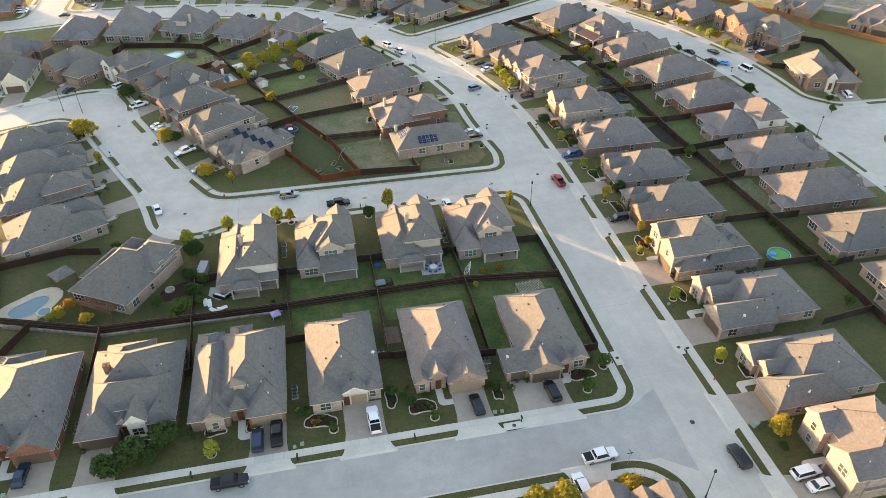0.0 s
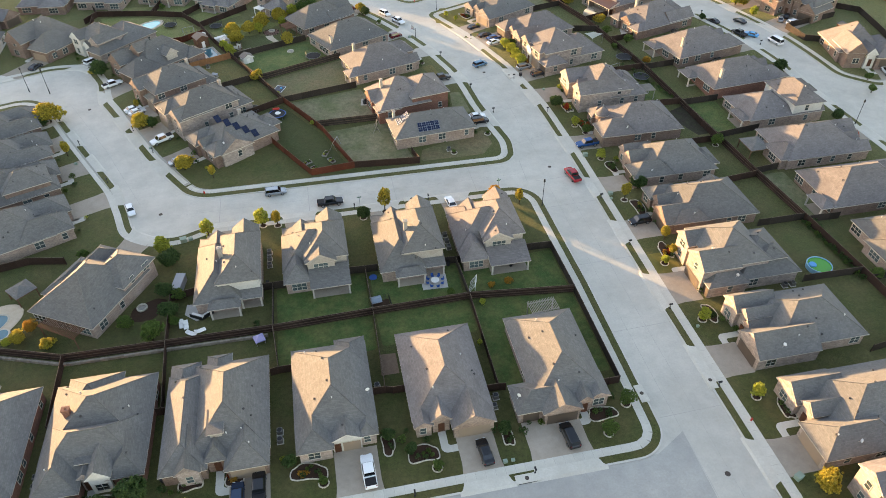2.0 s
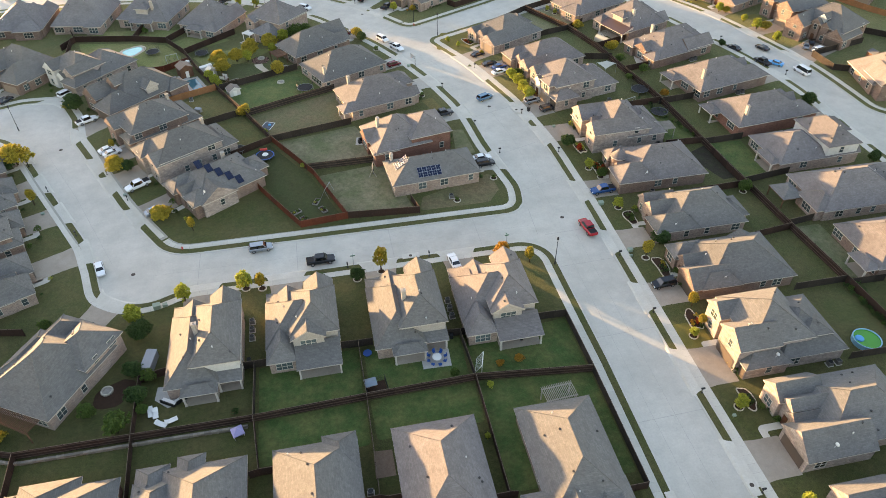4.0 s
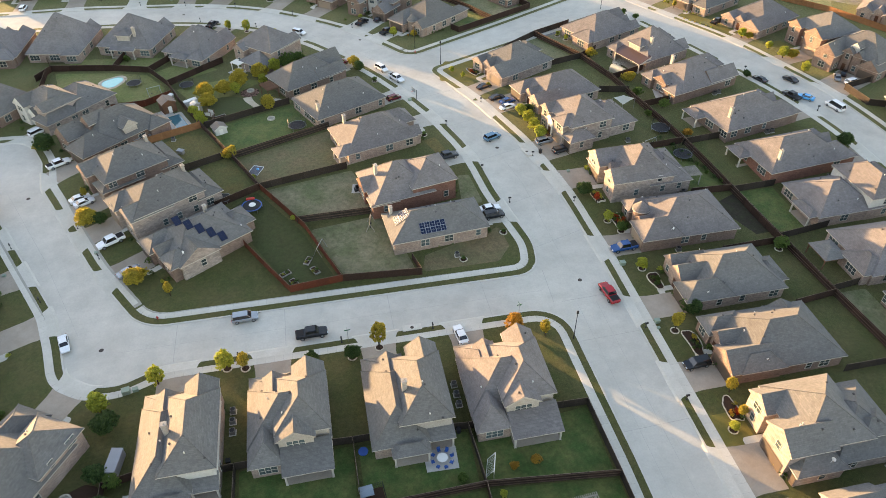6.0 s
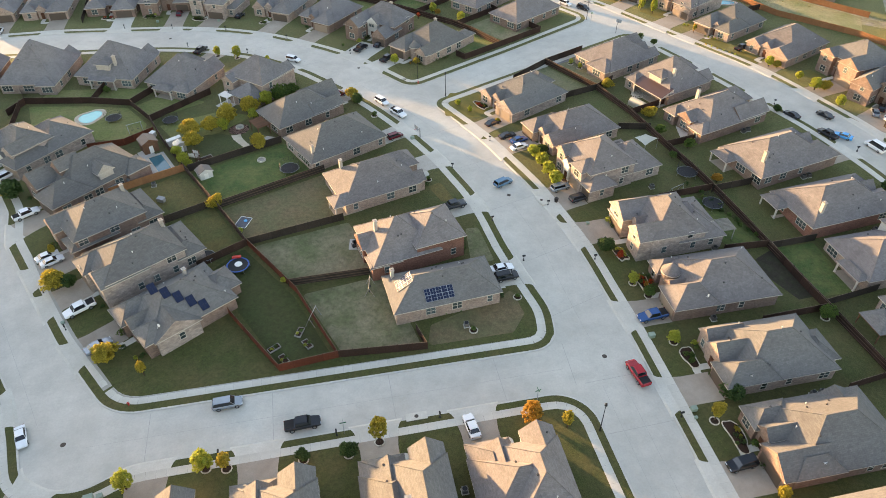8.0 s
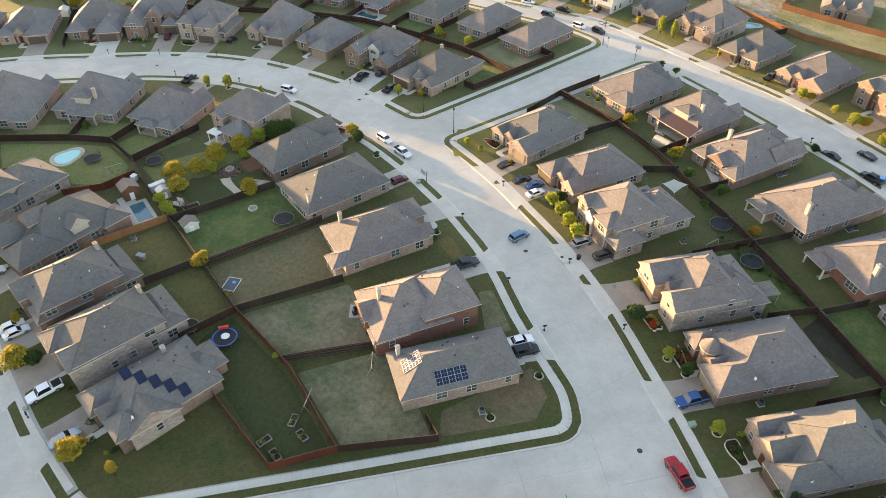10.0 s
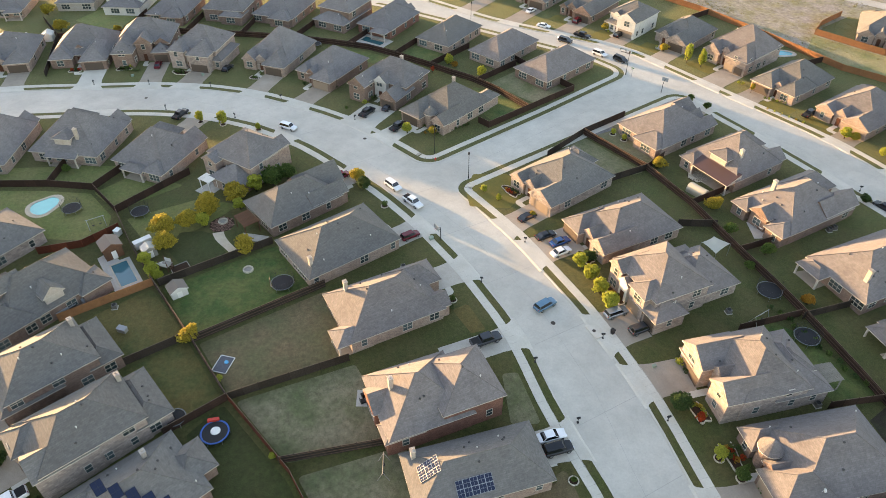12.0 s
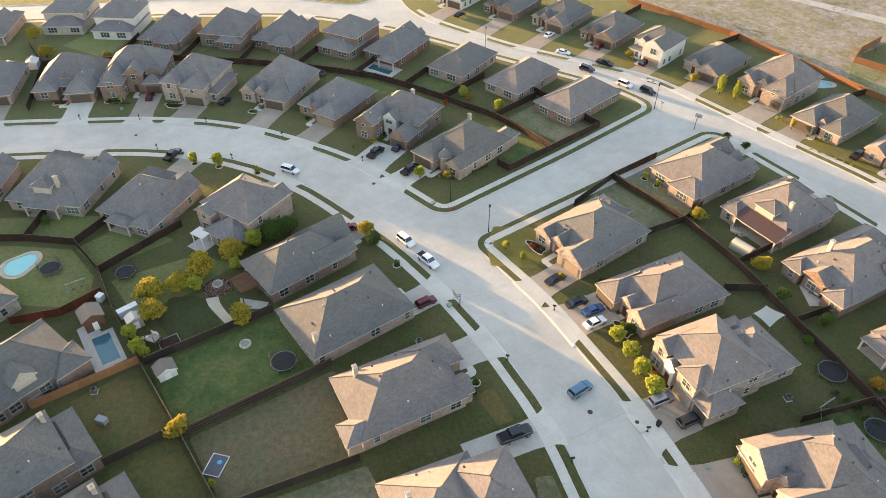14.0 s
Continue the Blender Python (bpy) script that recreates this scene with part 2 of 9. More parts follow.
LEAF = {
    "green": leaf_material("green_leaves", rgb("3a5226"), rgb("6f8540")),
    "dark": leaf_material("dark_green_leaves", rgb("2f4324"), rgb("58703d")),
    "yellow": leaf_material("yellowing_leaves", rgb("7d752b"), rgb("cdb848")),
    "orange": leaf_material("orange_leaves", rgb("8a6a28"), rgb("c99a3e")),
    "red": leaf_material("red_leaves", rgb("8c2f16"), rgb("c0532a")),
    "weed": leaf_material("dry_weeds", rgb("58552e"), rgb("7d7845")),
    "lime": leaf_material("lime_leaves", rgb("7d8a36"), rgb("c2c24e")),
}


# ---- mesh helpers ----
def mesh_of(name, bm, mats, smooth=False):
    me = bpy.data.meshes.new(name)
    bmesh.ops.recalc_face_normals(bm, faces=bm.faces)
    bm.to_mesh(me)
    bm.free()
    for m in (mats if isinstance(mats, (list, tuple)) else [mats]):
        me.materials.append(m)
    if smooth:
        for p in me.polygons:
            p.use_smooth = True
    return me


def part(name, bm, mat, parent=None, label="", smooth=False):
    """One mesh object under a thing or a part; bm may be a bmesh or ready mesh data."""
    ob = new(name, bm if isinstance(bm, bpy.types.Mesh) else mesh_of(name, bm, mat, smooth))
    if parent:
        ob.parent = parent
    return tagged(ob, label)


def empty(name, m, label, category, group=""):
    ob = new(name)
    ob.empty_display_size = 0.2
    ob.matrix_basis = m
    return tagged(ob, label, category, group)


def box(bm, x0, x1, y0, y1, z0, z1, mi=0):
    v = [bm.verts.new(p) for p in ((x0, y0, z0), (x1, y0, z0), (x1, y1, z0), (x0, y1, z0), (x0, y0, z1), (x1, y0, z1), (x1, y1, z1), (x0, y1, z1))]
    for q in ((3, 2, 1, 0), (4, 5, 6, 7), (0, 1, 5, 4), (1, 2, 6, 5), (2, 3, 7, 6), (3, 0, 4, 7)):
        bm.faces.new([v[i] for i in q]).material_index = mi
    return v


def tube(bm, p0, p1, r0, r1, n=8, mi=0, caps=True):
    p0, p1 = Vector(p0), Vector(p1)
    q = (p1 - p0).to_track_quat("Z", "Y")
    rings = []
    for p, r in ((p0, r0), (p1, r1)):
        rings.append([bm.verts.new(p + q @ Vector((r * math.cos(2 * math.pi * i / n), r * math.sin(2 * math.pi * i / n), 0))) for i in range(n)])
    for i in range(n):
        bm.faces.new((rings[0][i], rings[0][(i + 1) % n], rings[1][(i + 1) % n], rings[1][i])).material_index = mi
    if caps:
        bm.faces.new(rings[0][::-1]).material_index = mi
        bm.faces.new(rings[1]).material_index = mi


def torus(bm, cx, cy, cz, r, t, n=24, k=6, mi=0, flat=1.0):
    ring = []
    for i in range(n):
        a = 2 * math.pi * i / n
        ring.append([bm.verts.new((cx + (r + t * math.cos(2 * math.pi * j / k)) * math.cos(a), cy + (r + t * math.cos(2 * math.pi * j / k)) * math.sin(a), cz + flat * t * math.sin(2 * math.pi * j / k))) for j in range(k)])
    for i in range(n):
        for j in range(k):
            bm.faces.new((ring[i][j], ring[(i + 1) % n][j], ring[(i + 1) % n][(j + 1) % k], ring[i][(j + 1) % k])).material_index = mi


def fillet(pts, closed=True):
    """A polyline of (x, y) or (x, y, radius) with its corners rounded."""
    out = []
    n = len(pts)
    for i, p in enumerate(pts):
        r = p[2] if len(p) > 2 else 0
        c = Vector(p[:2])
        if r == 0 or (not closed and i in (0, n - 1)):
            out.append(c)
            continue
        a, b = Vector(pts[i - 1][:2]) - c, Vector(pts[(i + 1) % n][:2]) - c
        la, lb = a.length, b.length
        if la < 0.02 or lb < 0.02:
            out.append(c)
            continue
        a.normalize(), b.normalize()
        ang = a.angle(b)
        if ang > math.pi - 0.02:
            out.append(c)
            continue
        t = min(r / math.tan(ang / 2), la * 0.49, lb * 0.49)
        rr = t * math.tan(ang / 2)
        mid = c + (a + b).normalized() * (rr / math.sin(ang / 2))
        s, e = c + a * t - mid, c + b * t - mid
        turn = math.atan2(s.x * e.y - s.y * e.x, s.dot(e))
        k = max(2, int(abs(turn) / 0.14) + 1)
        for j in range(k + 1):
            f = turn * j / k
            out.append(mid + Vector((s.x * math.cos(f) - s.y * math.sin(f), s.x * math.sin(f) + s.y * math.cos(f))))
    return out


def inset(pts, d, closed=True):
    """A polyline moved sideways by d, to its left."""
    out = []
    n = len(pts)
    for i in range(n):
        a = pts[i] - pts[i - 1] if (closed or i > 0) else pts[i + 1] - pts[i]
        b = pts[(i + 1) % n] - pts[i] if (closed or i < n - 1) else a
        a, b = a.normalized(), b.normalized()
        na, nb = Vector((-a.y, a.x)), Vector((-b.y, b.x))
        m = na + nb
        m = m.normalized() if m.length > 1e-6 else na
        out.append(pts[i] + m * (d / max(0.5, m.dot(na))))
    return out


def sheet(name, outline, z, mat, thick=0.0, kind="structure", label="", category="", parent=None):
    """A flat piece of ground with a given outline, laid on the terrain; thick gives it sides."""
    bm = bmesh.new()
    f = bm.faces.new([bm.verts.new((p[0], p[1], 0)) for p in outline])
    if f.normal.z < 0:
        f.normal_flip()
    ys = [p[1] for p in outline]
    for y in range(150, 200, 3):
        if min(ys) < y < max(ys):
            bmesh.ops.bisect_plane(bm, geom=bm.verts[:] + bm.edges[:] + bm.faces[:], plane_co=(0, y, 0), plane_no=(0, 1, 0))
    bmesh.ops.triangulate(bm, faces=bm.faces[:])
    if thick:
        r = bmesh.ops.extrude_face_region(bm, geom=bm.faces[:])
        down = [v for v in r["geom"] if isinstance(v, bmesh.types.BMVert)]
        for v in down:
            v.co.z -= thick
    for v in bm.verts:
        v.co.z += z + zg(v.co.x, v.co.y)
    ob = part(name, bm, mat, parent, label)
    return tagged(ob, label, category, "", kind)


def ribbon(name, line, width, z, mat, parent=None):
    """A band of ground along an open line."""
    l, r = inset(line, width / 2, False), inset(line, -width / 2, False)
    bm = bmesh.new()
    lv = [bm.verts.new((p.x, p.y, z + zg(p.x, p.y))) for p in l]
    rv = [bm.verts.new((p.x, p.y, z + zg(p.x, p.y))) for p in r]
    for i in range(len(line) - 1):
        bm.faces.new((lv[i], rv[i], rv[i + 1], lv[i + 1]))
    return tagged(part(name, bm, mat, parent), kind="structure")


def resample(line, step):
    out, acc = [line[0].copy()], 0.0
    for a, b in zip(line, line[1:]):
        d = (b - a).length
        s = step - acc
        while s <= d:
            out.append(a.lerp(b, s / d))
            s += step
        acc = (acc + d) % step
    return out


# ---- ground, road, kerbs and lawns ----
tagged(part("ground", *(lambda bm: (box(bm, -1600, 1600, -900, 2200, -3.0, -0.6), (bm, GRASS_DRY))[1])(bmesh.new())), "dry grassland around the estate", "ground", "", "structure")
road = sheet("road", [(-170, -60), (240, -60), (240, 440), (-170, 440)], 0.0, CONCRETE, label="pale concrete estate road", category="road")
sheet("road", [(-170, 59.0), (46, 59.0), (50.9, 55.5), (51.2, 72.5), (46, 69.6), (-170, 69.6)], 0.0035, material("worn_road_concrete", rgb("9b9992"), rgb("a9a69e"), 0.6, 0.06, 3.0, 0.15, 0.01, c3=rgb("8f8d87"), big_amount=0.7, mid=0.3, mid_amount=0.12, spec=0.5), label="worn grey concrete side street", category="road")


BLOCKS = []


def block(outline, grass=GRASS):
    """A street block: a kerb all round and grass within."""
    o = fillet(outline)
    BLOCKS.append(o)
    k = sheet("kerb", o, 0.13, KERB, 0.5, label="pale concrete kerb round a block", category="kerb")
    sheet("lawn", inset(o, 0.28), 0.136, grass, label="mown lawn between kerb and houses", category="lawn")
    return o


def on_block(x, y):
    """Whether a place lies within the kerbs of any block."""
    for o in BLOCKS:
        hit = False
        for a, b in zip(o, o[1:] + o[:1]):
            if (a.y > y) != (b.y > y) and x < a.x + (y - a.y) / (b.y - a.y) * (b.x - a.x):
                hit = not hit
        if hit:
            return True
    return False


BLOCK_A = block([(-170, 69.2), (48.2, 69.2, 7.5), (48.4, 80, 60), (48.7, 107, 60), (48.4, 125, 60), (48.2, 140, 6.8), (-23, 140, 12), (-29.5, 137.2, 8), (-34, 138.0, 6), (-38.4, 141, 6), (-40.6, 148.5, 12), (-43.5, 157, 20), (-49, 167, 40), (-56.8, 181, 40), (-63.5, 193.5, 12), (-71, 202.3, 8), (-100, 192, 30), (-170, 176)])
BLOCK_B = block([(-27.5, 149.8, 9), (46.8, 149.2, 9), (48.3, 158, 12), (44.6, 176, 80), (43.6, 189, 80), (38.5, 207.5, 80), (32.5, 223, 80), (25.5, 237, 80), (11, 258, 60), (-1, 270, 50), (-16, 279, 60), (-31, 283.2, 60), (-58, 286.5, 60), (-85, 288.4, 40), (-112, 283.5, 30), (-170, 272), (-170, 182), (-100, 203, 30), (-84, 211.5, 20), (-69.5, 217.0, 9), (-60.4, 216.4, 7), (-55.4, 206, 6), (-53, 195, 8), (-38.5, 167, 40)])
BLOCK_C = block([(60, -60), (145, -60), (140, 60), (137.2, 120, 60), (136.8, 150, 80), (134.6, 178, 80), (129.5, 204, 80), (118.5, 238, 80), (108.5, 264.8, 5), (40, 234, 4), (48.4, 214.4, 80), (54.3, 193, 80), (58.6, 172, 80), (60, 150, 80), (59.5, 100, 200)])
BLOCK_G = block([(36.4, 242.2, 5), (70, 259.3, 200), (101.2, 276.3, 6), (94, 289, 30), (65, 317, 60), (40, 341, 60), (12, 357, 60), (-30, 365, 80), (-95.5, 371.4, 6), (-94.5, 300.4, 6), (-63, 299.7, 80), (-29, 294.6, 60), (-13, 290, 60), (1, 282.4, 60), (20.5, 266, 60), (31, 250.5, 40)])
BLOCK_F = block([(46, 349, 40), (71, 319, 60), (104, 291, 40), (119, 260, 80), (133, 232, 80), (140.5, 202, 80), (145, 170, 8), (153, 163.2, 6), (240, 158), (240, 440), (46, 440)])
block([(38, 356, 8), (38, 440), (-170, 440), (-170, 386), (-90, 383, 80), (-30, 377, 60), (10, 370, 40)])
BLOCK_X = block([(-170, 290), (-120, 294.2, 20), (-106, 295.4, 6), (-107, 372, 8), (-170, 374)])
BLOCK_H = block([(-170, 59.4), (-170, -60), (47.8, -60), (48.4, 40, 30), (48.2, 59.8, 8.5)])
block([(150, -60), (240, -60), (240, 147), (152, 147, 8), (149, 120, 40)])


# ---- houses ----
PITCH = 0.66


def roof_block(bm, b, oh=0.42):
    """A hip or gable roof over one wing, closed underneath; slot 0 shingles, slot 1 trim."""
    x0, x1, y0, y1, ez, kind = b[:6]
    pitch = b[6] if len(b) > 6 else PITCH
    ex0, ex1, ey0, ey1 = x0 - oh, x1 + oh, y0 - oh, y1 + oh
    if kind == "gf":
        ey0, ey1 = y0 - 0.25, y1
    if kind == "gb":
        ey0, ey1 = y0, y1 + 0.25
    if kind == "gx":
        ex0, ex1 = x0 - 0.25, x1 + 0.25
    w, d = ex1 - ex0, ey1 - ey0
    lo = ez - 0.16
    B = [bm.verts.new(p) for p in ((ex0, ey0, lo), (ex1, ey0, lo), (ex1, ey1, lo), (ex0, ey1, lo))]
    T = [bm.verts.new(p) for p in ((ex0, ey0, ez), (ex1, ey0, ez), (ex1, ey1, ez), (ex0, ey1, ez))]
    cx, cy = (ex0 + ex1) / 2, (ey0 + ey1) / 2
    if kind in ("gf", "gb"):
        h = ez + pitch * w / 2
        R = [bm.verts.new((cx, ey0, h)), bm.verts.new((cx, ey1, h))]
        top = [(T[1], T[2], R[1], R[0]), (T[3], T[0], R[0], R[1])]
        ends = [(T[0], T[1], R[0]), (T[2], T[3], R[1])]
    elif kind == "gx":
        h = ez + pitch * d / 2
        R = [bm.verts.new((ex0, cy, h)), bm.verts.new((ex1, cy, h))]
        top = [(T[0], T[1], R[1], R[0]), (T[2], T[3], R[0], R[1])]
        ends = [(T[1], T[2], R[1]), (T[3], T[0], R[0])]
    elif kind == "flat":
        top, ends = [(T[0], T[1], T[2], T[3])], []
    elif kind == "shed":
        h = ez + pitch * d
        R = [bm.verts.new((ex0, ey0, h)), bm.verts.new((ex1, ey0, h))]
        top = [(R[0], R[1], T[2], T[3])]
        ends = [(T[0], T[1], R[1], R[0]), (T[1], T[2], R[1]), (T[3], T[0], R[0])]
    else:
        k = min(w, d) / 2
        h = ez + pitch * k
        if d >= w:
            R = [bm.verts.new((cx, ey0 + k, h)), bm.verts.new((cx, ey1 - k - 0.01, h))]
            top = [(T[0], T[1], R[0]), (T[1], T[2], R[1], R[0]), (T[2], T[3], R[1]), (T[3], T[0], R[0], R[1])]
        else:
            R = [bm.verts.new((ex0 + k, cy, h)), bm.verts.new((ex1 - k, cy, h))]
            top = [(T[0], T[1], R[1], R[0]), (T[1], T[2], R[1]), (T[2], T[3], R[0], R[1]), (T[3], T[0], R[0])]
        ends = []
    for f in top:
        bm.faces.new(f).material_index = 0
    for f in ends:
        bm.faces.new(f).material_index = 2 if kind in ("gf", "gb", "gx") else 1
    for i in range(4):
        bm.faces.new((B[i], B[(i + 1) % 4], T[(i + 1) % 4], T[i])).material_index = 1
    bm.faces.new(B[::-1]).material_index = 1


def ridge_caps(bm, b, others, oh=0.42):
    """Rounded cap shingles along the ridge and hips of one wing, where no other wing covers them."""
    x0, x1, y0, y1, ez, kind = b[:6]
    pitch = b[6] if len(b) > 6 else PITCH
    x0, x1, y0, y1 = x0 - oh, x1 + oh, y0 - oh, y1 + oh
    w, d = x1 - x0, y1 - y0
    cx, cy = (x0 + x1) / 2, (y0 + y1) / 2
    lines = []
    if kind in ("gf", "gb"):
        h = ez + pitch * w / 2
        lines = [((cx, y0 + (0.2 if kind == "gf" else oh), h), (cx, y1 - (oh if kind == "gf" else 0.2), h))]
    elif kind == "gx":
        h = ez + pitch * d / 2
        lines = [((x0 + 0.2, cy, h), (x1 - 0.2, cy, h))]
    elif kind == "hip":
        k = min(w, d) / 2
        h = ez + pitch * k
        p, q = ((cx, y0 + k, h), (cx, y1 - k - 0.01, h)) if d >= w else ((x0 + k, cy, h), (x1 - k, cy, h))
        lines = [(p, q)] if abs(w - d) > 0.6 else []
        lines += [((x, y, ez), p if (y < cy if d >= w else x < cx) else q) for x in (x0, x1) for y in (y0, y1)]
    for p, q in lines:
        p, q = Vector(p), Vector(q)
        free = [(roof_height(others, *p.lerp(q, (i + 0.5) / 12)[:2]) or 0.0) < p.lerp(q, (i + 0.5) / 12).z - 0.06 for i in range(12)] + [False]
        first = None
        for i in range(13):
            if free[i] and first is None:
                first = i
            elif not free[i] and first is not None:
                tube(bm, p.lerp(q, first / 12) + Vector((0, 0, 0.01)), p.lerp(q, i / 12) + Vector((0, 0, 0.01)), 0.07, 0.07, 6)
                first = None


def wall_block(bm, b, base=-1.6):
    x0, x1, y0, y1, ez, kind = b[:6]
    pitch = b[6] if len(b) > 6 else PITCH
    if kind == "shed":
        y1 = y1 - 0.3
    box(bm, x0, x1, y0, y1, base, ez - 0.1)
    if kind in ("gf", "gb"):
        w = (x1 - x0)
        h = ez - 0.1 + pitch * (w / 2)
        ya, yb = (y0, y0 + 0.3) if kind == "gf" else (y1 - 0.3, y1)
        lo = ez - 0.1
        pts = [[bm.verts.new((x, y, z)) for x, z in ((x0, lo), (x1, lo), ((x0 + x1) / 2, h))] for y in (ya - 0.29 if kind == "gf" else ya, yb if kind == "gf" else yb + 0.29)]
        bm.faces.new(pts[0]), bm.faces.new(pts[1][::-1])
        for i in range(3):
            bm.faces.new((pts[0][i], pts[1][i], pts[1][(i + 1) % 3], pts[0][(i + 1) % 3]))


WINDOW_CACHE = {}


def lattice(xs, zs, y0, y1):
    """Bars in one connected mesh: every second cell between the given lines is open."""
    bm = bmesh.new()
    v = [[bm.verts.new((x, y0, z)) for z in zs] for x in xs]
    for i in range(len(xs) - 1):
        for j in range(len(zs) - 1):
            if i % 2 == 0 or j % 2 == 0:
                bm.faces.new((v[i][j], v[i + 1][j], v[i + 1][j + 1], v[i][j + 1]))
    r = bmesh.ops.extrude_face_region(bm, geom=bm.faces[:])
    for e in r["geom"]:
        if isinstance(e, bmesh.types.BMVert):
            e.co.y = y1
    return bm


def window_meshes(w, h, n):
    """Frame with mullions and a glass pane, facing -y, centred on the origin."""
    key = (w, h, n)
    if key not in WINDOW_CACHE:
        t, k = 0.075, 0.04
        xs = [-w / 2 - t, -w / 2]
        for c in range(1, n):
            xs += [-w / 2 + w * c / n - k, -w / 2 + w * c / n + k]
        xs += [w / 2, w / 2 + t]
        zs = [-h / 2 - t, -h / 2, -0.03, 0.03, h / 2, h / 2 + t]
        bm = lattice(xs, zs, -0.07, 0.03)
        fr = mesh_of("window", bm, WINDOW_PAINT)
        bm = bmesh.new()
        box(bm, -w / 2, w / 2, -0.03, 0.02, -h / 2, h / 2)
        WINDOW_CACHE[key] = (fr, mesh_of("pane", bm, GLASS))
    return WINDOW_CACHE[key]


def add_window(house, x, y, z, turn, w, h, n):
    fr, pn = window_meshes(w, h, n)
    o = part("window", fr, None, house)
    o.matrix_basis = pose(x, y, z, 0, 0, turn)
    p = part("pane", pn, None, o)
    return o


DOOR_CACHE = {}


def garage_mesh(w, dark):
    key = ("garage", w, dark)
    if key not in DOOR_CACHE:
        bm = bmesh.new()
        n = max(2, round(w / 1.2))
        v = [[bm.verts.new((-w / 2 + w * c / n, -0.08, 2.2 * r / 4)) for r in range(5)] for c in range(n + 1)]
        f = [bm.faces.new((v[c][r], v[c + 1][r], v[c + 1][r + 1], v[c][r + 1])) for c in range(n) for r in range(4)]
        bmesh.ops.inset_individual(bm, faces=f, thickness=0.07, depth=-0.035)
        DOOR_CACHE[key] = mesh_of("garage_door", bm, GARAGE_DARK if dark else GARAGE)
    return DOOR_CACHE[key]


def door_mesh():
    if "door" not in DOOR_CACHE:
        bm = bmesh.new()
        box(bm, -0.5, 0.5, -0.06, 0.0, 0.0, 2.1)
        for z in (0.2, 1.15):
            for x in (-0.4, 0.06):
                box(bm, x, x + 0.34, -0.09, -0.06, z, z + 0.75)
        DOOR_CACHE["door"] = mesh_of("front_door", bm, DOORWOOD)
        bm = bmesh.new()
        tube(bm, (0, 0, -0.2), (0, 0, 0.34), 0.07, 0.07, 8)
        tube(bm, (0, 0, 0.3), (0, 0, 0.42), 0.13, 0.1, 8)
        DOOR_CACHE["vent"] = mesh_of("roof_vent", bm, VENT_PAINT)
        bm = bmesh.new()
        tube(bm, (0, 0, -0.3), (0, 0, 0.2), 0.12, 0.12, 8)
        tube(bm, (0, 0, 0.2), (0, 0, 0.27), 0.2, 0.15, 8)
        DOOR_CACHE["turtle"] = mesh_of("roof_vent", bm, METAL_CAP)
        bm = bmesh.new()
        ring = [bm.verts.new((0.35 * math.cos(a * 0.5236), 0.0, 0.3 * math.sin(a * 0.5236))) for a in range(12)]
        mid = bm.verts.new((0, 0.1, 0))
        for i in range(12):
            bm.faces.new((ring[i], ring[(i + 1) % 12], mid))
        tube(bm, (0, 0.1, 0), (0, 0.2, -0.6), 0.03, 0.03, 6)
        tube(bm, (0, 0.1, -0.1), (0, -0.3, 0.0), 0.015, 0.015, 6)
        DOOR_CACHE["dish"] = mesh_of("satellite_dish", bm, WHITE_P)
        bm = bmesh.new()
        box(bm, -0.2, 0.2, -0.2, 0.2, -1.6, 2.6)
        box(bm, -0.26, 0.26, -0.26, 0.26, -1.6, 0.3)
        DOOR_CACHE["post"] = mesh_of("porch_post", bm, TRIM)
    return DOOR_CACHE


def roof_height(blocks, x, y, oh=0.42):
    """Height of the roof over a local place, or None outside."""
    best = None
    for b in blocks:
        x0, x1, y0, y1, ez, kind = b[:6]
        p = b[6] if len(b) > 6 else PITCH
        ex, ey = (x1 - x0) / 2 + oh, (y1 - y0) / 2 + oh
        u, v = ex - abs(x - (x0 + x1) / 2), ey - abs(y - (y0 + y1) / 2)
        if u < 0 or v < 0:
            continue
        z = ez + p * (u if kind in ("gf", "gb") else v if kind == "gx" else min(u, v))
        best = z if best is None else max(best, z)
    return best


def inside(blocks, skip, x, y, z):
    return any(i != skip and b[0] - 0.1 < x < b[1] + 0.1 and b[2] - 0.1 < y < b[3] + 0.1 and b[4] + 0.3 > z for i, b in enumerate(blocks))


LABEL_WALL = {"tan": "tan brick", "brown": "brown brick", "red": "red brick", "stone": "cream stone", "siding": "beige boarded", "white": "white rendered"}


FRONT_SHRUBS = []


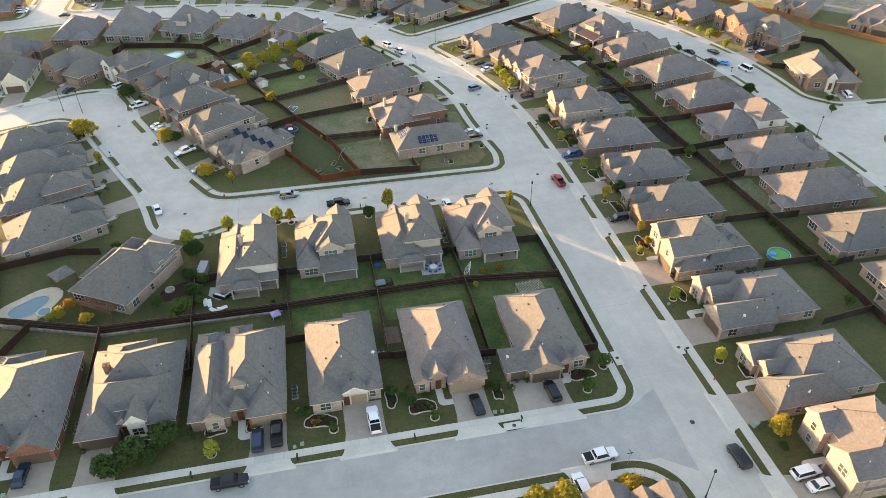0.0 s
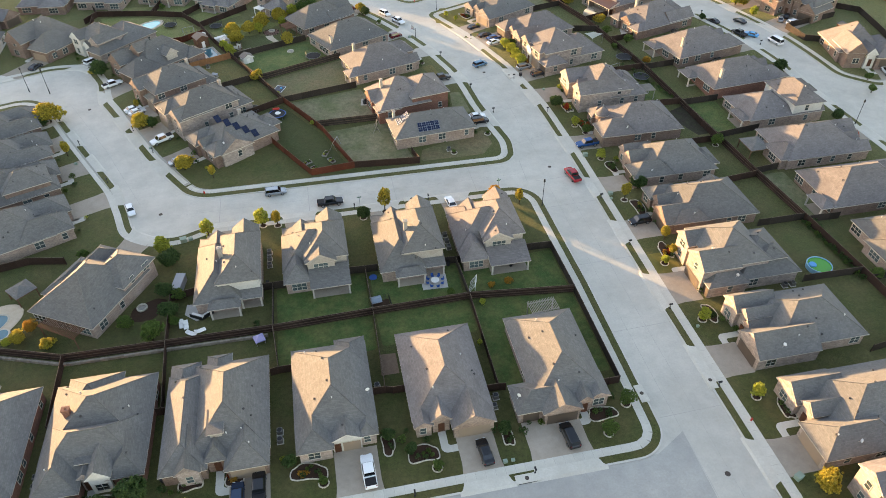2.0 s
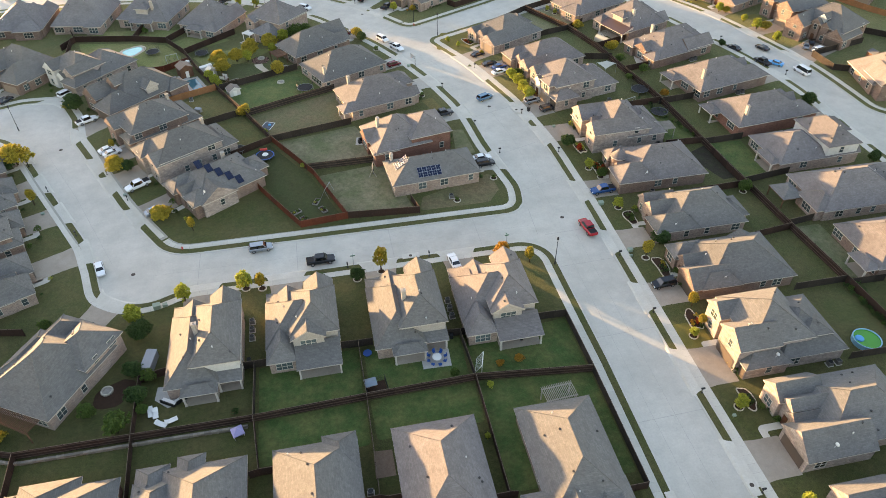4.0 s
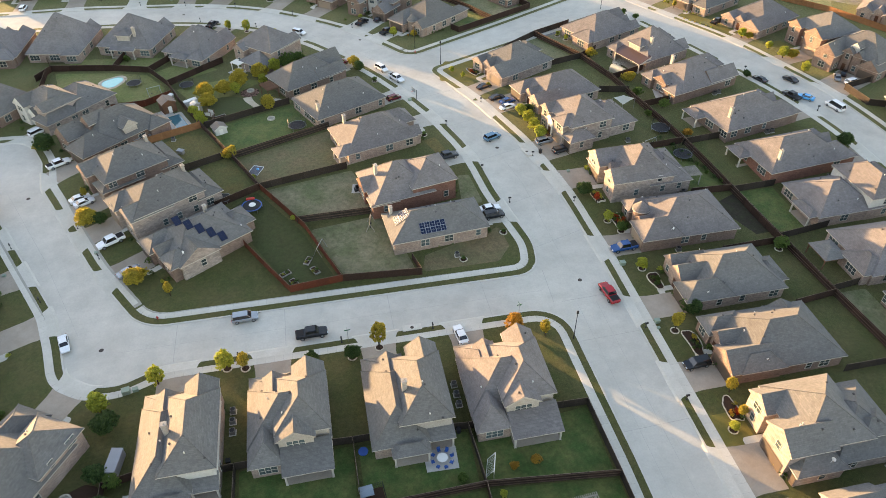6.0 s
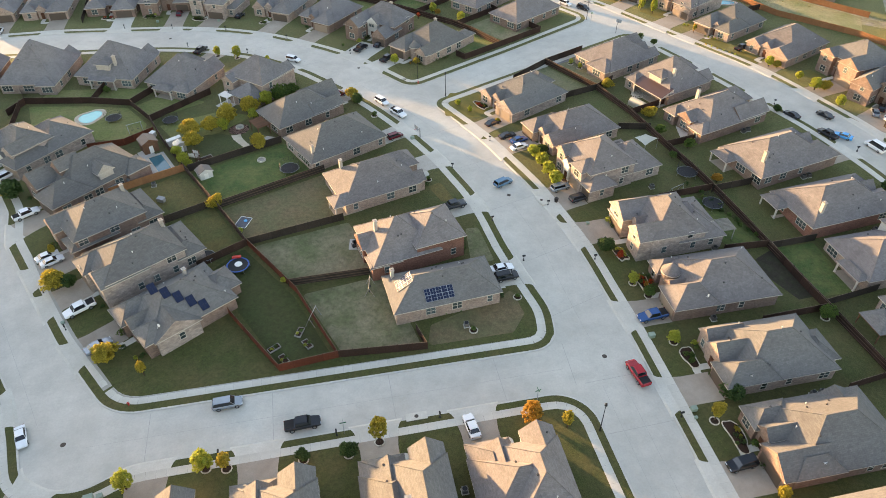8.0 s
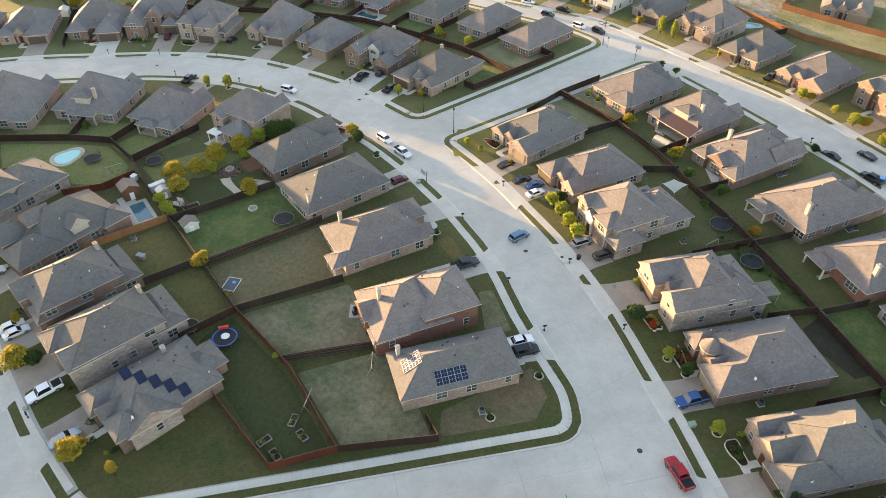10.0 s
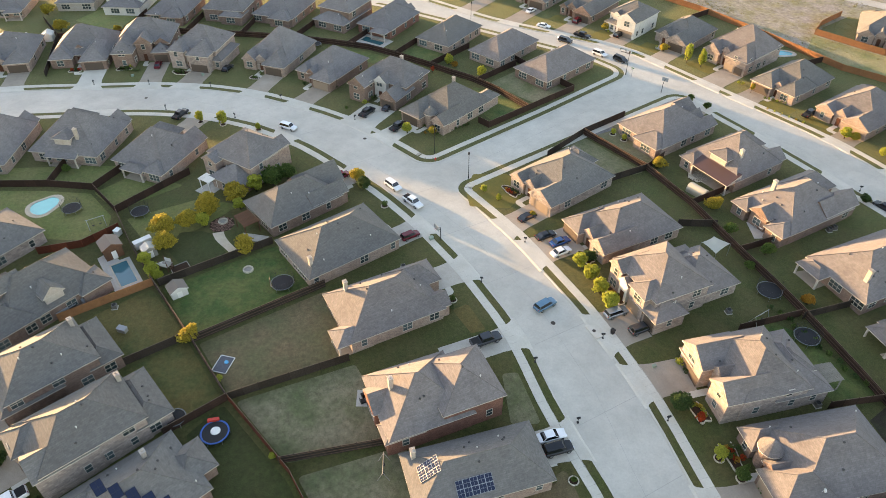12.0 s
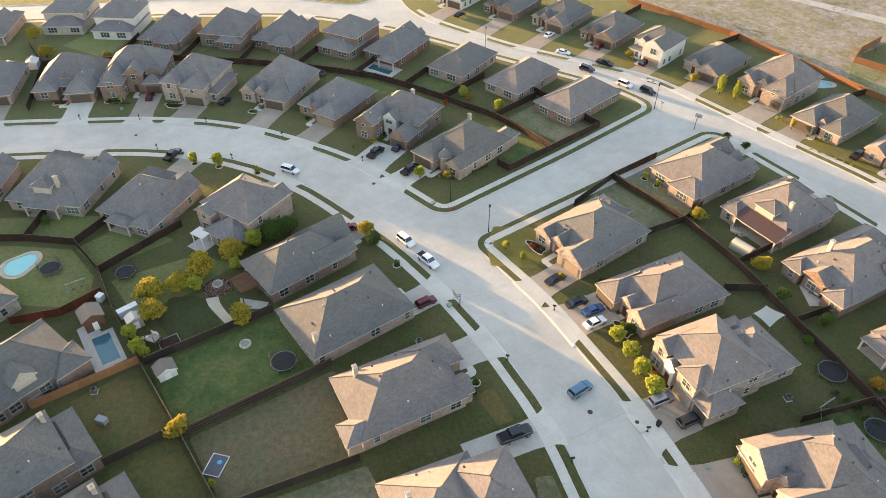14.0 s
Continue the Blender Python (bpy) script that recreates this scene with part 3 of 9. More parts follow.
def house(x, y, yaw, blocks, wall="tan", roof=0, front=None, garage=(), door=None, porch=(), chimney=(), vents=7, turret=None, seed=0, drive=None, upper=None, dish=None, windows=True, drive_mat=None, porch_mat=None):
    """A house whose front looks along its local -y. blocks: wings (x0, x1, y0, y1, eave, roof kind, pitch);
    garage: doors (x, y, width); porch: open roofs on posts like blocks; drive: (x0, x1, y, length) of the driveway."""
    rng = random.Random(seed + int(x * 7 + y * 13))
    storeys = "two-storey" if max(b[4] for b in blocks) > 4.5 else "single-storey"
    m = pose(x, y, zg(x, y), 0, 0, yaw)
    h = empty("house", m, LABEL_WALL[wall] + " " + storeys + " house with a " + ("grey", "brown-grey", "slate-grey")[roof] + " shingle roof" + (" and turret" if turret else " and chimney" if chimney else " and porch" if porch else ""), "house", "houses of the estate")
    for b in blocks:
        bm = bmesh.new()
        if upper and b[4] >= 4.5:
            box(bm, b[0], b[1], b[2], b[3], -1.6, 2.7)
            part("wall", bm, WALLS[wall], h)
            bm = bmesh.new()
            wall_block(bm, (b[0] + 0.02, b[1] - 0.02, b[2] + 0.02, b[3] - 0.02) + tuple(b[4:]), 2.7)
            part("upper_wall", bm, WALLS[upper], h, LABEL_WALL[upper] + " upper storey")
        else:
            wall_block(bm, b)
            part("wall", bm, WALLS[b[7] if len(b) > 7 else wall], h)
    for b in list(blocks) + list(porch):
        bm = bmesh.new()
        roof_block(bm, b)
        part("roof", bm, [porch_mat if porch_mat and b in porch else SHINGLES[roof], TRIM, WALLS[upper] if upper and b[4] >= 4.5 else WALLS[b[7] if len(b) > 7 else wall]], h)
    bm = bmesh.new()
    for b in list(blocks) + list(porch):
        ridge_caps(bm, b, [o for o in list(blocks) + list(porch) if o is not b])
    tagged(part("ridge_cap", bm, SHINGLES[roof], h), kind="stuff")
    meshes = door_mesh()
    # porch posts at the open corners
    for b in porch:
        for px, py in ((b[0], b[2]), (b[1], b[2]), (b[0], b[3]), (b[1], b[3])):
            if not inside(blocks, -1, px, py, 1.0):
                p = part("porch_post", meshes["post"], None, h)
                p.matrix_basis = pose(px, py, 0) @ Matrix.Diagonal((0.7, 0.7, (b[4] - 0.1) / 2.6, 1))
        bm = bmesh.new()
        box(bm, b[0] - 0.1, b[1] + 0.1, b[2] - 0.1, b[3] + 0.1, -1.0, 0.2)
        part("porch_floor", bm, DRIVE, h)
    # windows on the free walls
    if windows:
        for i, b in enumerate(blocks):
            x0, x1, y0, y1, ez, kind = b[:6]
            levels = [1.6] if ez < 4.3 else [1.6, 4.35]
            for z in levels:
                for side in range(4):
                    ln = (x1 - x0) if side in (0, 2) else (y1 - y0)
                    k = int(ln // 4.2)
                    out = radians(yaw + (-90, 0, 90, 180)[side])
                    if ln < 2.2 or math.sin(out) > 0.7:
                        continue
                    for j in range(max(1, k)):
                        t = (j + 0.5) / max(1, k) + rng.uniform(-0.07, 0.07)
                        wx, wy, turn = ((x0 + ln * t, y0, 0), (x1, y0 + ln * t, 90), (x0 + ln * t, y1, 180), (x0, y0 + ln * t, -90))[side]
                        nx, ny = ((0, -0.6), (0.6, 0), (0, 0.6), (-0.6, 0))[side]
                        size = (2.6, 1.5, 3) if side == 2 and ln > 4 else ((1.7, 1.5, 2) if rng.random() < 0.5 else (0.95, 1.4, 1))
                        hw = size[0] / 2 + 0.3
                        tx, ty = (hw, 0) if side in (0, 2) else (0, hw)
                        if any(inside(blocks, i, wx + nx + s * tx, wy + ny + s * ty, z) for s in (-1, 0, 1)):
                            continue
                        if any(inside(blocks, i, wx, wy, z) for s in (0,)):
                            continue
                        if z < 3 and any(abs(wy - g[1]) < 0.4 and abs(wx - g[0]) < g[2] / 2 + hw for g in garage) and side == 0:
                            continue
                        if z < 3 and door and abs(wy - door[1]) < 0.4 and abs(wx - door[0]) < 0.7 + hw:
                            continue
                        others = [o for j2, o in enumerate(list(blocks) + list(porch)) if j2 != i]
                        if any((roof_height(others, wx + nx * 0.3 + s * tx, wy + ny * 0.3 + s * ty) or 0) > z - 0.8 and z > 3 for s in (-1, 0, 1)):
                            continue
                        if side in (1, 3) and rng.random() < 0.3:
                            continue
                        add_window(h, wx, wy, z, turn, *size)
    for gx, gy, gw in garage:
        g = part("garage_door", garage_mesh(gw, rng.random() < 0.6), None, h)
        g.matrix_basis = pose(gx, gy - 0.01, 0.12)
    if door:
        part("front_door", meshes["door"], None, h).matrix_basis = pose(door[0], door[1] - 0.01, 0.12)
    for cx, cy, ch in chimney:
        bm = bmesh.new()
        zr = roof_height(blocks, cx, cy) or 3.0
        wx, wy = (0.5, 0.4) if y < 100 else (0.38, 0.32)
        ch += 0.0 if y < 100 else 0.7
        box(bm, cx - wx, cx + wx, cy - wy, cy + wy, 0, zr + ch)
        box(bm, cx - wx - 0.08, cx + wx + 0.08, cy - wy - 0.08, cy + wy + 0.08, zr + ch, zr + ch + 0.15)
        tube(bm, (cx, cy, zr + ch + 0.1), (cx, cy, zr + ch + 0.42), 0.14, 0.14, 8)
        part("chimney", bm, WALLS[wall] if y < 100 else WALLS["siding"], h)
    if turret:
        tx, ty, tr, th = turret
        bm = bmesh.new()
        tube(bm, (tx, ty, -1.6), (tx, ty, th - 0.1), tr, tr, 16)
        part("turret_wall", bm, WALLS[wall], h)
        bm = bmesh.new()
        tube(bm, (tx, ty, th - 0.2), (tx, ty, th), tr + 0.35, tr + 0.35, 16, 1)
        tube(bm, (tx, ty, th), (tx, ty, th + tr * 1.25), tr + 0.35, 0.05, 16, 0)
        part("turret_roof", bm, [SHINGLES[roof], TRIM], h, "conical shingle turret roof")
    x0, x1 = min(b[0] for b in blocks), max(b[1] for b in blocks)
    y0, y1 = min(b[2] for b in blocks), max(b[3] for b in blocks)
    k = 0 if y < 240 and x < 140 else 4
    while k < vents:
        vx, vy = rng.uniform(x0 + 1, x1 - 1), rng.uniform(y0 + 2, y1 - 1)
        z = roof_height(blocks, vx, vy)
        k += 1
        if z:
            part("roof_vent", meshes["vent" if k % 3 == 0 else "turtle"], None, h).matrix_basis = pose(vx, vy, z - 0.06)
    if dish:
        z = roof_height(blocks, *dish) or 3
        part("satellite_dish", meshes["dish"], None, h).matrix_basis = pose(dish[0], dish[1], z + 0.45, 20, 0, rng.uniform(100, 200))
    if drive:
        d0, d1, dy, dl = drive
        a = radians(yaw)
        mid = (d0 + d1) / 2
        spread = lambda pts: [(x + u * math.cos(a) - v * math.sin(a), y + u * math.sin(a) + v * math.cos(a)) for u, v in pts]

        def reach(u):
            return next((r for r in (0.5 + 0.1 * k for k in range(200)) if not on_block(*spread([(u, dy - r)])[0])), dl + 9.0)

        us = [d0 - 1.3 + (d1 - d0 + 2.6) * k / 8 for k in range(9)]
        ends = [dy - reach(u) for u in us]
        e = sum(ends) / 9
        sheet("driveway", spread(fillet([(d0, dy), (d0, e + 4.6, 3), (d0 - 0.3, e + 2.4), (d1 + 0.3, e + 2.4), (d1, e + 4.6, 3), (d1, dy)])), 0.156, drive_mat or (DRIVE_PALE if 0 < x < 40 and 150 < y < 285 else DRIVE), label="concrete driveway from garage to pavement", category="driveway")
        top = e + 2.4
        ins = [d0 - 0.3 + (d1 - d0 + 0.6) * k / 8 for k in range(9)]
        bm = bmesh.new()
        rows = []
        for f, g in ((0.0, 0.0), (0.15, 0.4), (0.45, 0.72), (1.0, 1.0)):  # flares out towards the kerb
            rows.append([bm.verts.new((*p, zg(*p) + 0.158)) for p in spread([(a0 + (b0 - a0) * f, top + (v - top) * g) for a0, b0, v in zip(ins, us, ends)])])
        for r0, r1 in zip(rows, rows[1:]):
            for k in range(8):
                bm.faces.new((r0[k], r1[k], r1[k + 1], r0[k + 1]))
        tagged(part("driveway_apron", bm, WALKWAY), "pale concrete driveway apron at the kerb", "driveway", "", "structure")
        bm = bmesh.new()
        rows = [[bm.verts.new((*p, zg(*p) + z)) for p in spread([(u, v + dv) for u, v in zip(us, ends)])] for dv, z in ((0.03, 0.158), (-0.4, 0.008))]
        for k in range(8):
            bm.faces.new((rows[0][k], rows[0][k + 1], rows[1][k + 1], rows[1][k]))
        tagged(part("driveway_lip", bm, WALKWAY), "sloping concrete lip between apron and road", "driveway", "", "structure")
        if door:
            pa = [(door[0] - 0.6, door[1] - 0.05), (door[0] - 0.6, door[1] - 2.4), (door[0] + 0.6, door[1] - 2.4), (door[0] + 0.6, door[1] - 0.05)]
            if door[0] < d0:
                pa = [(door[0] - 0.6, door[1] - 0.05), (door[0] - 0.6, min(door[1], dy) - 2.3, 1.0), (d0 + 0.1, min(door[1], dy) - 2.3), (d0 + 0.1, min(door[1], dy) - 1.1), (door[0] + 0.6, min(door[1], dy) - 1.1, 0.4), (door[0] + 0.6, door[1] - 0.05)]
            elif door[0] > d1:
                pa = [(door[0] + 0.6, door[1] - 0.05), (door[0] - 0.6, door[1] - 0.05), (door[0] - 0.6, min(door[1], dy) - 1.1, 0.4), (d1 - 0.1, min(door[1], dy) - 1.1), (d1 - 0.1, min(door[1], dy) - 2.3), (door[0] + 0.6, min(door[1], dy) - 2.3, 1.0)]
            sheet("path", [(x + p.x * math.cos(a) - p.y * math.sin(a), y + p.x * math.sin(a) + p.y * math.cos(a)) for p in fillet(pa)], 0.151, WALKWAY, label="narrow concrete path to the front door", category="path")
    if drive and 75 < y < 260 and x < 100:
        a = radians(yaw)
        for k in range(3):
            u = x0 + (x1 - x0) * (0.12 + 0.38 * k) + rng.uniform(-0.5, 0.5)
            front = min([b[2] for b in blocks if b[0] - 0.3 < u < b[1] + 0.3] or [y0])
            if drive[0] - 0.7 < u < drive[1] + 0.7 or (door and abs(u - door[0]) < 1.1):
                continue
            v = front - 0.85
            FRONT_SHRUBS.append((x + u * math.cos(a) - v * math.sin(a), y + u * math.sin(a) + v * math.cos(a)))
    return h


def one_storey(x, y, yaw, w, d, side=1, wall="tan", roof=0, dl=9.0, seed=0, style=0, rear=True, **kw):
    """A single-storey hip-roofed house with a garage wing and a small entrance gable in front."""
    hw, hd = w / 2, d / 2
    fs = 2.6
    e = 2.9
    if style == 9:
        gm = side * (hw - 3.2)
        return house(x, y, yaw, [(-hw, hw, -hd, hd, e, "hip")], wall, roof, garage=[(gm, -hd, 4.9)], door=(-side * 1.0, -hd), seed=seed, drive=(gm - 2.9, gm + 2.9, -hd, dl) if dl else None, **kw)
    blocks = [(-hw, hw, -hd + fs, hd, e, "hip")]
    g0, g1 = (hw - 6.3, hw - 0.12) if side > 0 else (-hw + 0.12, -hw + 6.3)
    blocks.append((g0, g1, -hd, 0.0, e + 0.05, "gf" if style % 2 else "hip"))
    ec = g0 - 1.7 if side > 0 else g1 + 1.7
    blocks.append((ec - 1.3, ec + 1.3, -hd + fs - 1.0, 1.0, e + 0.35, "gf", 0.9))
    o0, o1 = (-hw + 0.1, ec - 1.6) if side > 0 else (ec + 1.6, hw - 0.1)
    if o1 - o0 > 2.2:
        blocks.append((o0, o1, -hd + 1.2, 0.0, e + 0.02, "gf" if style in (1, 2) else "hip"))
    porch = []
    if not rear:
        pass
    elif style in (0, 3):
        p0, p1 = (-hw + 0.3, -hw + 5) if side > 0 else (hw - 5, hw - 0.3)
        porch = [(p0, p1, hd - 0.5, hd + 2.6, 2.75, "hip", 0.5)]
    else:
        p0, p1 = (-hw + 0.4, 0.3) if side > 0 else (-0.3, hw - 0.4)
        blocks.append((p0, p1, hd - 4, hd + 1.6, e + 0.03, "hip"))
    gm = (g0 + g1) / 2
    return house(x, y, yaw, blocks, wall, roof, garage=[(gm, -hd, 4.9)], door=(ec, -hd + fs - 1.0), porch=porch, seed=seed, drive=(gm - 2.9, gm + 2.9, -hd, dl) if dl else None, **kw)


def two_storey(x, y, yaw, w, d, side=1, wall="tan", roof=0, dl=9.0, seed=0, style=0, upper=None, **kw):
    """A two-storey house with lower wings in front and behind."""
    hw, hd = w / 2, d / 2
    e, E = 2.9, 5.7
    g0, g1 = (hw - 6.0, hw - 0.1) if side > 0 else (-hw + 0.1, -hw + 6.0)
    blocks = [(-hw, hw, -hd + 2.2, hd - 3.4, E, "hip"), (-hw + 0.05, hw - 0.05, -hd + 2.4, hd, e, "hip", 0.5)]
    if style % 2:
        blocks.append((g0, g1, -hd, 0.0, E + 0.05, "gf"))
        oc0, oc1 = (-hw + 0.1, g0 - 2.6) if side > 0 else (g1 + 2.6, hw - 0.1)
        blocks.append((oc0, oc1, -hd + 0.8, 0, E + 0.03, "gf"))
    else:
        blocks.append((g0, g1, -hd, 0.5, e + 0.05, "hip", 0.55))
        oc0, oc1 = (-hw + 0.1, g0 - 2.4) if side > 0 else (g1 + 2.4, hw - 0.1)
        blocks.append((oc0, oc1, -hd + 1.0, 0, E + 0.03, "gf"))
    ec = (oc1 + g0) / 2 if side > 0 else (oc0 + g1) / 2
    gm = (g0 + g1) / 2
    return house(x, y, yaw, blocks, wall, roof, garage=[(gm, -hd, 4.8)], door=(ec, -hd + 2.2), seed=seed, upper=upper, drive=(gm - 2.9, gm + 2.9, -hd, dl) if dl else None, **kw)


def catslide(x, y, yaw, w, d, wall="tan", roof=0, dl=9.0, seed=0, upper="siding", gable=True, patio=True, **kw):
    """A two-storey house whose roof sweeps down to one storey on the local +x side, with a covered patio behind."""
    hw, hd = w / 2, d / 2
    blocks = [(-hw, 1.6, -hd + 2.8, hd - (3.4 if gable else 1.8), 5.6, "hip", 0.8),
              (-hw + 0.2, -hw + 4.6, -hd + 0.8, 0, 5.62, "gf", 0.8),
              (hw - 6.2, hw - 0.2, -hd, 0.5, 3.05, "hip", 0.7),
              (0.4, 3.4, -hd + 1.6, 0, 4.6, "gf", 0.85)]
    if gable:
        blocks += [(-hw + 0.1, hw, -hd + 2.4, hd - 3.6, 3.0, "hip", 0.92), (1.2, hw - 0.1, hd - 8.0, hd - 0.4, 3.0, "hip", 0.85), (-3.6, 1.5, 0, hd - 2.2, 5.55, "gb", 0.62)]
        porch = [(-hw + 0.2, 1.0, hd - 2.4, hd + 1.6, 2.75, "shed", 0.3)]
    else:
        blocks += [(-2.0, hw, -hd + 2.4, hd - 0.2, 3.0, "hip", 0.9)]
        porch = [(-hw + 0.2, -2.2, hd - 2.0, hd - 0.2, 2.75, "shed", 0.3), (-1.8, 3.2, hd - 0.6, hd + 1.6, 2.8, "hip", 0.6)]
    return house(x, y, yaw, blocks, wall, roof, garage=[(hw - 3.2, -hd, 4.8)], door=(-0.9, -hd + 2.8), porch=porch, seed=seed, upper=upper, drive=(hw - 6.1, hw - 0.3, -hd, dl), **kw)


# street A, fronts to the south
house(35.4, 88.4, 0, [(-5.5, 5.9, -8.0, 9.8, 2.9, "hip"), (-8.6, 0.0, -9.4, -4.4, 2.85, "hip", 0.6), (-4.7, 0.9, -10.5, -3.0, 2.95, "gf", 0.6), (1.3, 3.0, -9.4, -4.0, 3.2, "gf", 0.8), (3.2, 6.0, -9.0, -4.0, 2.92, "gf", 0.6)], "tan", 0, garage=[(-1.9, -10.5, 4.9), (-6.6, -9.4, 2.6)], door=(2.1, -9.4), drive=(-8.2, 1.0, -9.5, 9.6), dish=(-8, -7), seed=1)
one_storey(16.8, 88.4, 0, 12.0, 20, 1, "tan", 1, 9.0, 2, 1, rear=False)
house(-0.9, 88.4, 0, [(-5.8, 5.8, -7.2, 9.75, 2.9, "hip"), (-5.75, -1.0, -9.7, 0, 2.95, "hip"), (-0.8, 3.5, -8.8, -2.0, 3.0, "gf", 0.55, "white"), (3.3, 5.75, -8.4, -2.0, 2.92, "hip"), (1.4, 5.7, 5.0, 10.7, 3.0, "hip")], "stone", 0, garage=[(2.0, -8.8, 2.6)], door=(-0.1, -8.8), drive=(-0.9, 5.6, -8.8, 9.0), dish=(5.4, -1.0), seed=3)
house(-18.6, 88.6, 0, [(-4.0, 7.5, -7.6, 9.6, 2.9, "hip", 0.74), (-7.5, -1.4, -9.6, 8.0, 2.95, "hip", 0.74), (1.7, 7.4, -10.5, 0, 2.95, "hip", 0.72), (-5.2, -2.2, -10.2, -3, 3.3, "gf", 0.9, "stone"), (-1.2, 1.5, -8.6, -2, 3.2, "hip", 0.9), (-7.3, -3.4, 5.0, 10.4, 2.9, "hip", 0.66), (-1.6, 1.6, 5.0, 11.2, 3.0, "hip", 0.7), (-0.4, 1.3, -5.8, -2.0, 5.8, "flat", 0.4, "siding")], "brown", 0, garage=[(4.5, -10.5, 4.9)], door=(0.2, -8.6), drive=(1.6, 7.4, -10.5, 9.0), vents=9, seed=4)
house(-36.0, 88.8, 0, [(-7.3, 7.3, -4.4, 9.4, 2.9, "hip", 0.72), (-5.6, 2.0, 3.0, 10.6, 3.0, "hip", 0.72), (-7.25, 7.25, -7.4, 2, 2.88, "hip", 0.8), (-7.2, -1.4, -10.0, 0, 2.95, "hip", 0.8), (2.6, 7.2, -8.6, 0, 2.95, "hip", 0.8), (0.2, 3.0, -9.0, -1, 3.9, "gf", 1.0, "white"), (-1.2, 0.4, -8.2, -2, 3.4, "gf", 0.9, "stone"), (-1.3, 0.2, -6.4, -3.0, 4.7, "flat", 0.5, "siding")], "red", 0, garage=[(-4.3, -10.0, 4.9)], door=(-0.4, -8.2), drive=(-7.2, -1.4, -10.0, 9.0), chimney=[(-3.6, 1.5, 1.3)], vents=9, seed=5)
one_storey(-53.5, 88.4, 0, 14.0, 21, 1, "red", 0, 9.0, 6, 1)
one_storey(-71.5, 88.4, 0, 14.0, 21, 1, "tan", 0, 9.0, 6, 0)
one_storey(-89.5, 88.4, 0, 14.0, 21, 1, "tan", 0, 9.0, 7, 1)
# street A, fronts to the north
catslide(32.4, 122.8, 180, 12.6, 17.0, "tan", 1, 9.2, 8)
catslide(16.5, 123.2, 180, 12.0, 17.0, "tan", 0, 9.2, 9, gable=False, chimney=[(0.3, 1.5, 1.2)])
catslide(-1.6, 123.2, 180, 11.8, 16.4, "tan", 0, 9.2, 10, upper="siding")
catslide(-17.7, 122.2, 180, 11.6, 18.0, "tan", 0, 9.2, 11, upper="white", gable=False, chimney=[(0.8, 1.0, 1.4)])
house(-42.5, 121.8, 150, [(-7.0, 6.2, -7.0, 8.4, 3.1, "hip", 0.78), (0.2, 6.0, -10.0, 0, 3.2, "hip", 0.8), (-7.05, 0.6, -9.0, -0.6, 4.5, "hip", 0.72), (2.0, 7.4, -6.0, 4.0, 3.0, "hip", 0.7)], "tan", 0, garage=[(3.1, -10.0, 4.9)], door=(-0.4, -7.0), drive=(0.2, 6.0, -10.0, 8.6), seed=12, vents=5)
# west of the left street
def long_house(x, y, yaw, w, d, dl, wall, seed, tall=False):
    """A deep single-storey house with hipped wings towards the street."""
    hw, hd = w / 2, d / 2
    blocks = [(-hw, hw, -hd + 4.4, hd, 2.9, "hip", 0.74), (hw - 6.4, hw - 0.1, -hd, 2, 2.95, "hip", 0.72), (-hw + 0.1, hw - 6.8, -hd + 1.0, 1, 3.0, "hip", 0.8), (hw - 8.4, hw - 6.2, -hd + 2.6, 1, 3.4, "gf", 0.9), (-hw + 0.6, -hw + 5.4, hd - 5, hd + 1.8, 2.9, "hip", 0.6)]
    if tall:
        blocks += [(-hw + 0.6, hw - 4.6, -hd + 2.2, 1.5, 5.0, "hip", 0.66)]
    return house(x, y, yaw, blocks, wall, 0, garage=[(hw - 3.2, -hd, 4.9)], door=(hw - 7.3, -hd + 2.6), drive=(hw - 6.2, hw - 0.2, -hd, dl), vents=9, seed=seed)


long_house(-60.4, 143.4, 114, 13.0, 20, 7.6, "tan", 13)
long_house(-65.4, 158.6, 112, 12.4, 19.5, 9.4, "brown", 14, True)
long_house(-69.4, 170.4, 114, 11.4, 20, 6.4, "tan", 15)
long_house(-74.2, 182.2, 116, 11.4, 20, 4.8, "brown", 16)
one_storey(-80, 128, 118, 12.5, 18, 1, "tan", 0, 0, 16, 1)
one_storey(-92, 150, 118, 12.5, 18, 1, "tan", 0, 0, 17, 1)
# east of the main street, fronts to the west
two_storey(77, 52.5, -90, 13, 16, 1, "stone", 1, 9, 20, 1)
house(78.4, 69.5, -90, [(-7.0, 5.6, -6.5, 9.6, 2.9, "hip", 0.66), (-7.1, -2.2, -9.4, -1.0, 3.1, "gf", 0.8), (-2.0, 0.6, -8.6, -2.0, 3.6, "gf", 0.9), (1.2, 7.4, -10.6, 2.0, 2.95, "hip", 0.75)], "stone", 0, garage=[(4.3, -10.6, 4.9)], door=(-0.7, -8.6), drive=(1.2, 7.4, -10.6, 8.6), dish=(6.4, -5), vents=9, seed=21)
house(78.8, 87.8, -90, [(-6.7, 5.2, -6.0, 10.2, 2.9, "hip", 0.64), (-6.8, -2.9, -9.4, -2.0, 4.0, "gf", 0.85, "stone"), (-2.9, -0.9, -8.6, -2.0, 4.3, "gf", 0.9, "stone"), (-1.0, 0.6, -8.8, -2.0, 3.3, "gf", 0.85), (0.7, 6.9, -10.6, 0.6, 3.1, "gf", 0.82, "stone")], "tan", 0, garage=[(3.8, -10.6, 4.9)], door=(-1.2, -8.8), drive=(0.4, 7.2, -10.6, 8.8), dish=(6.0, -6), vents=8, seed=22)
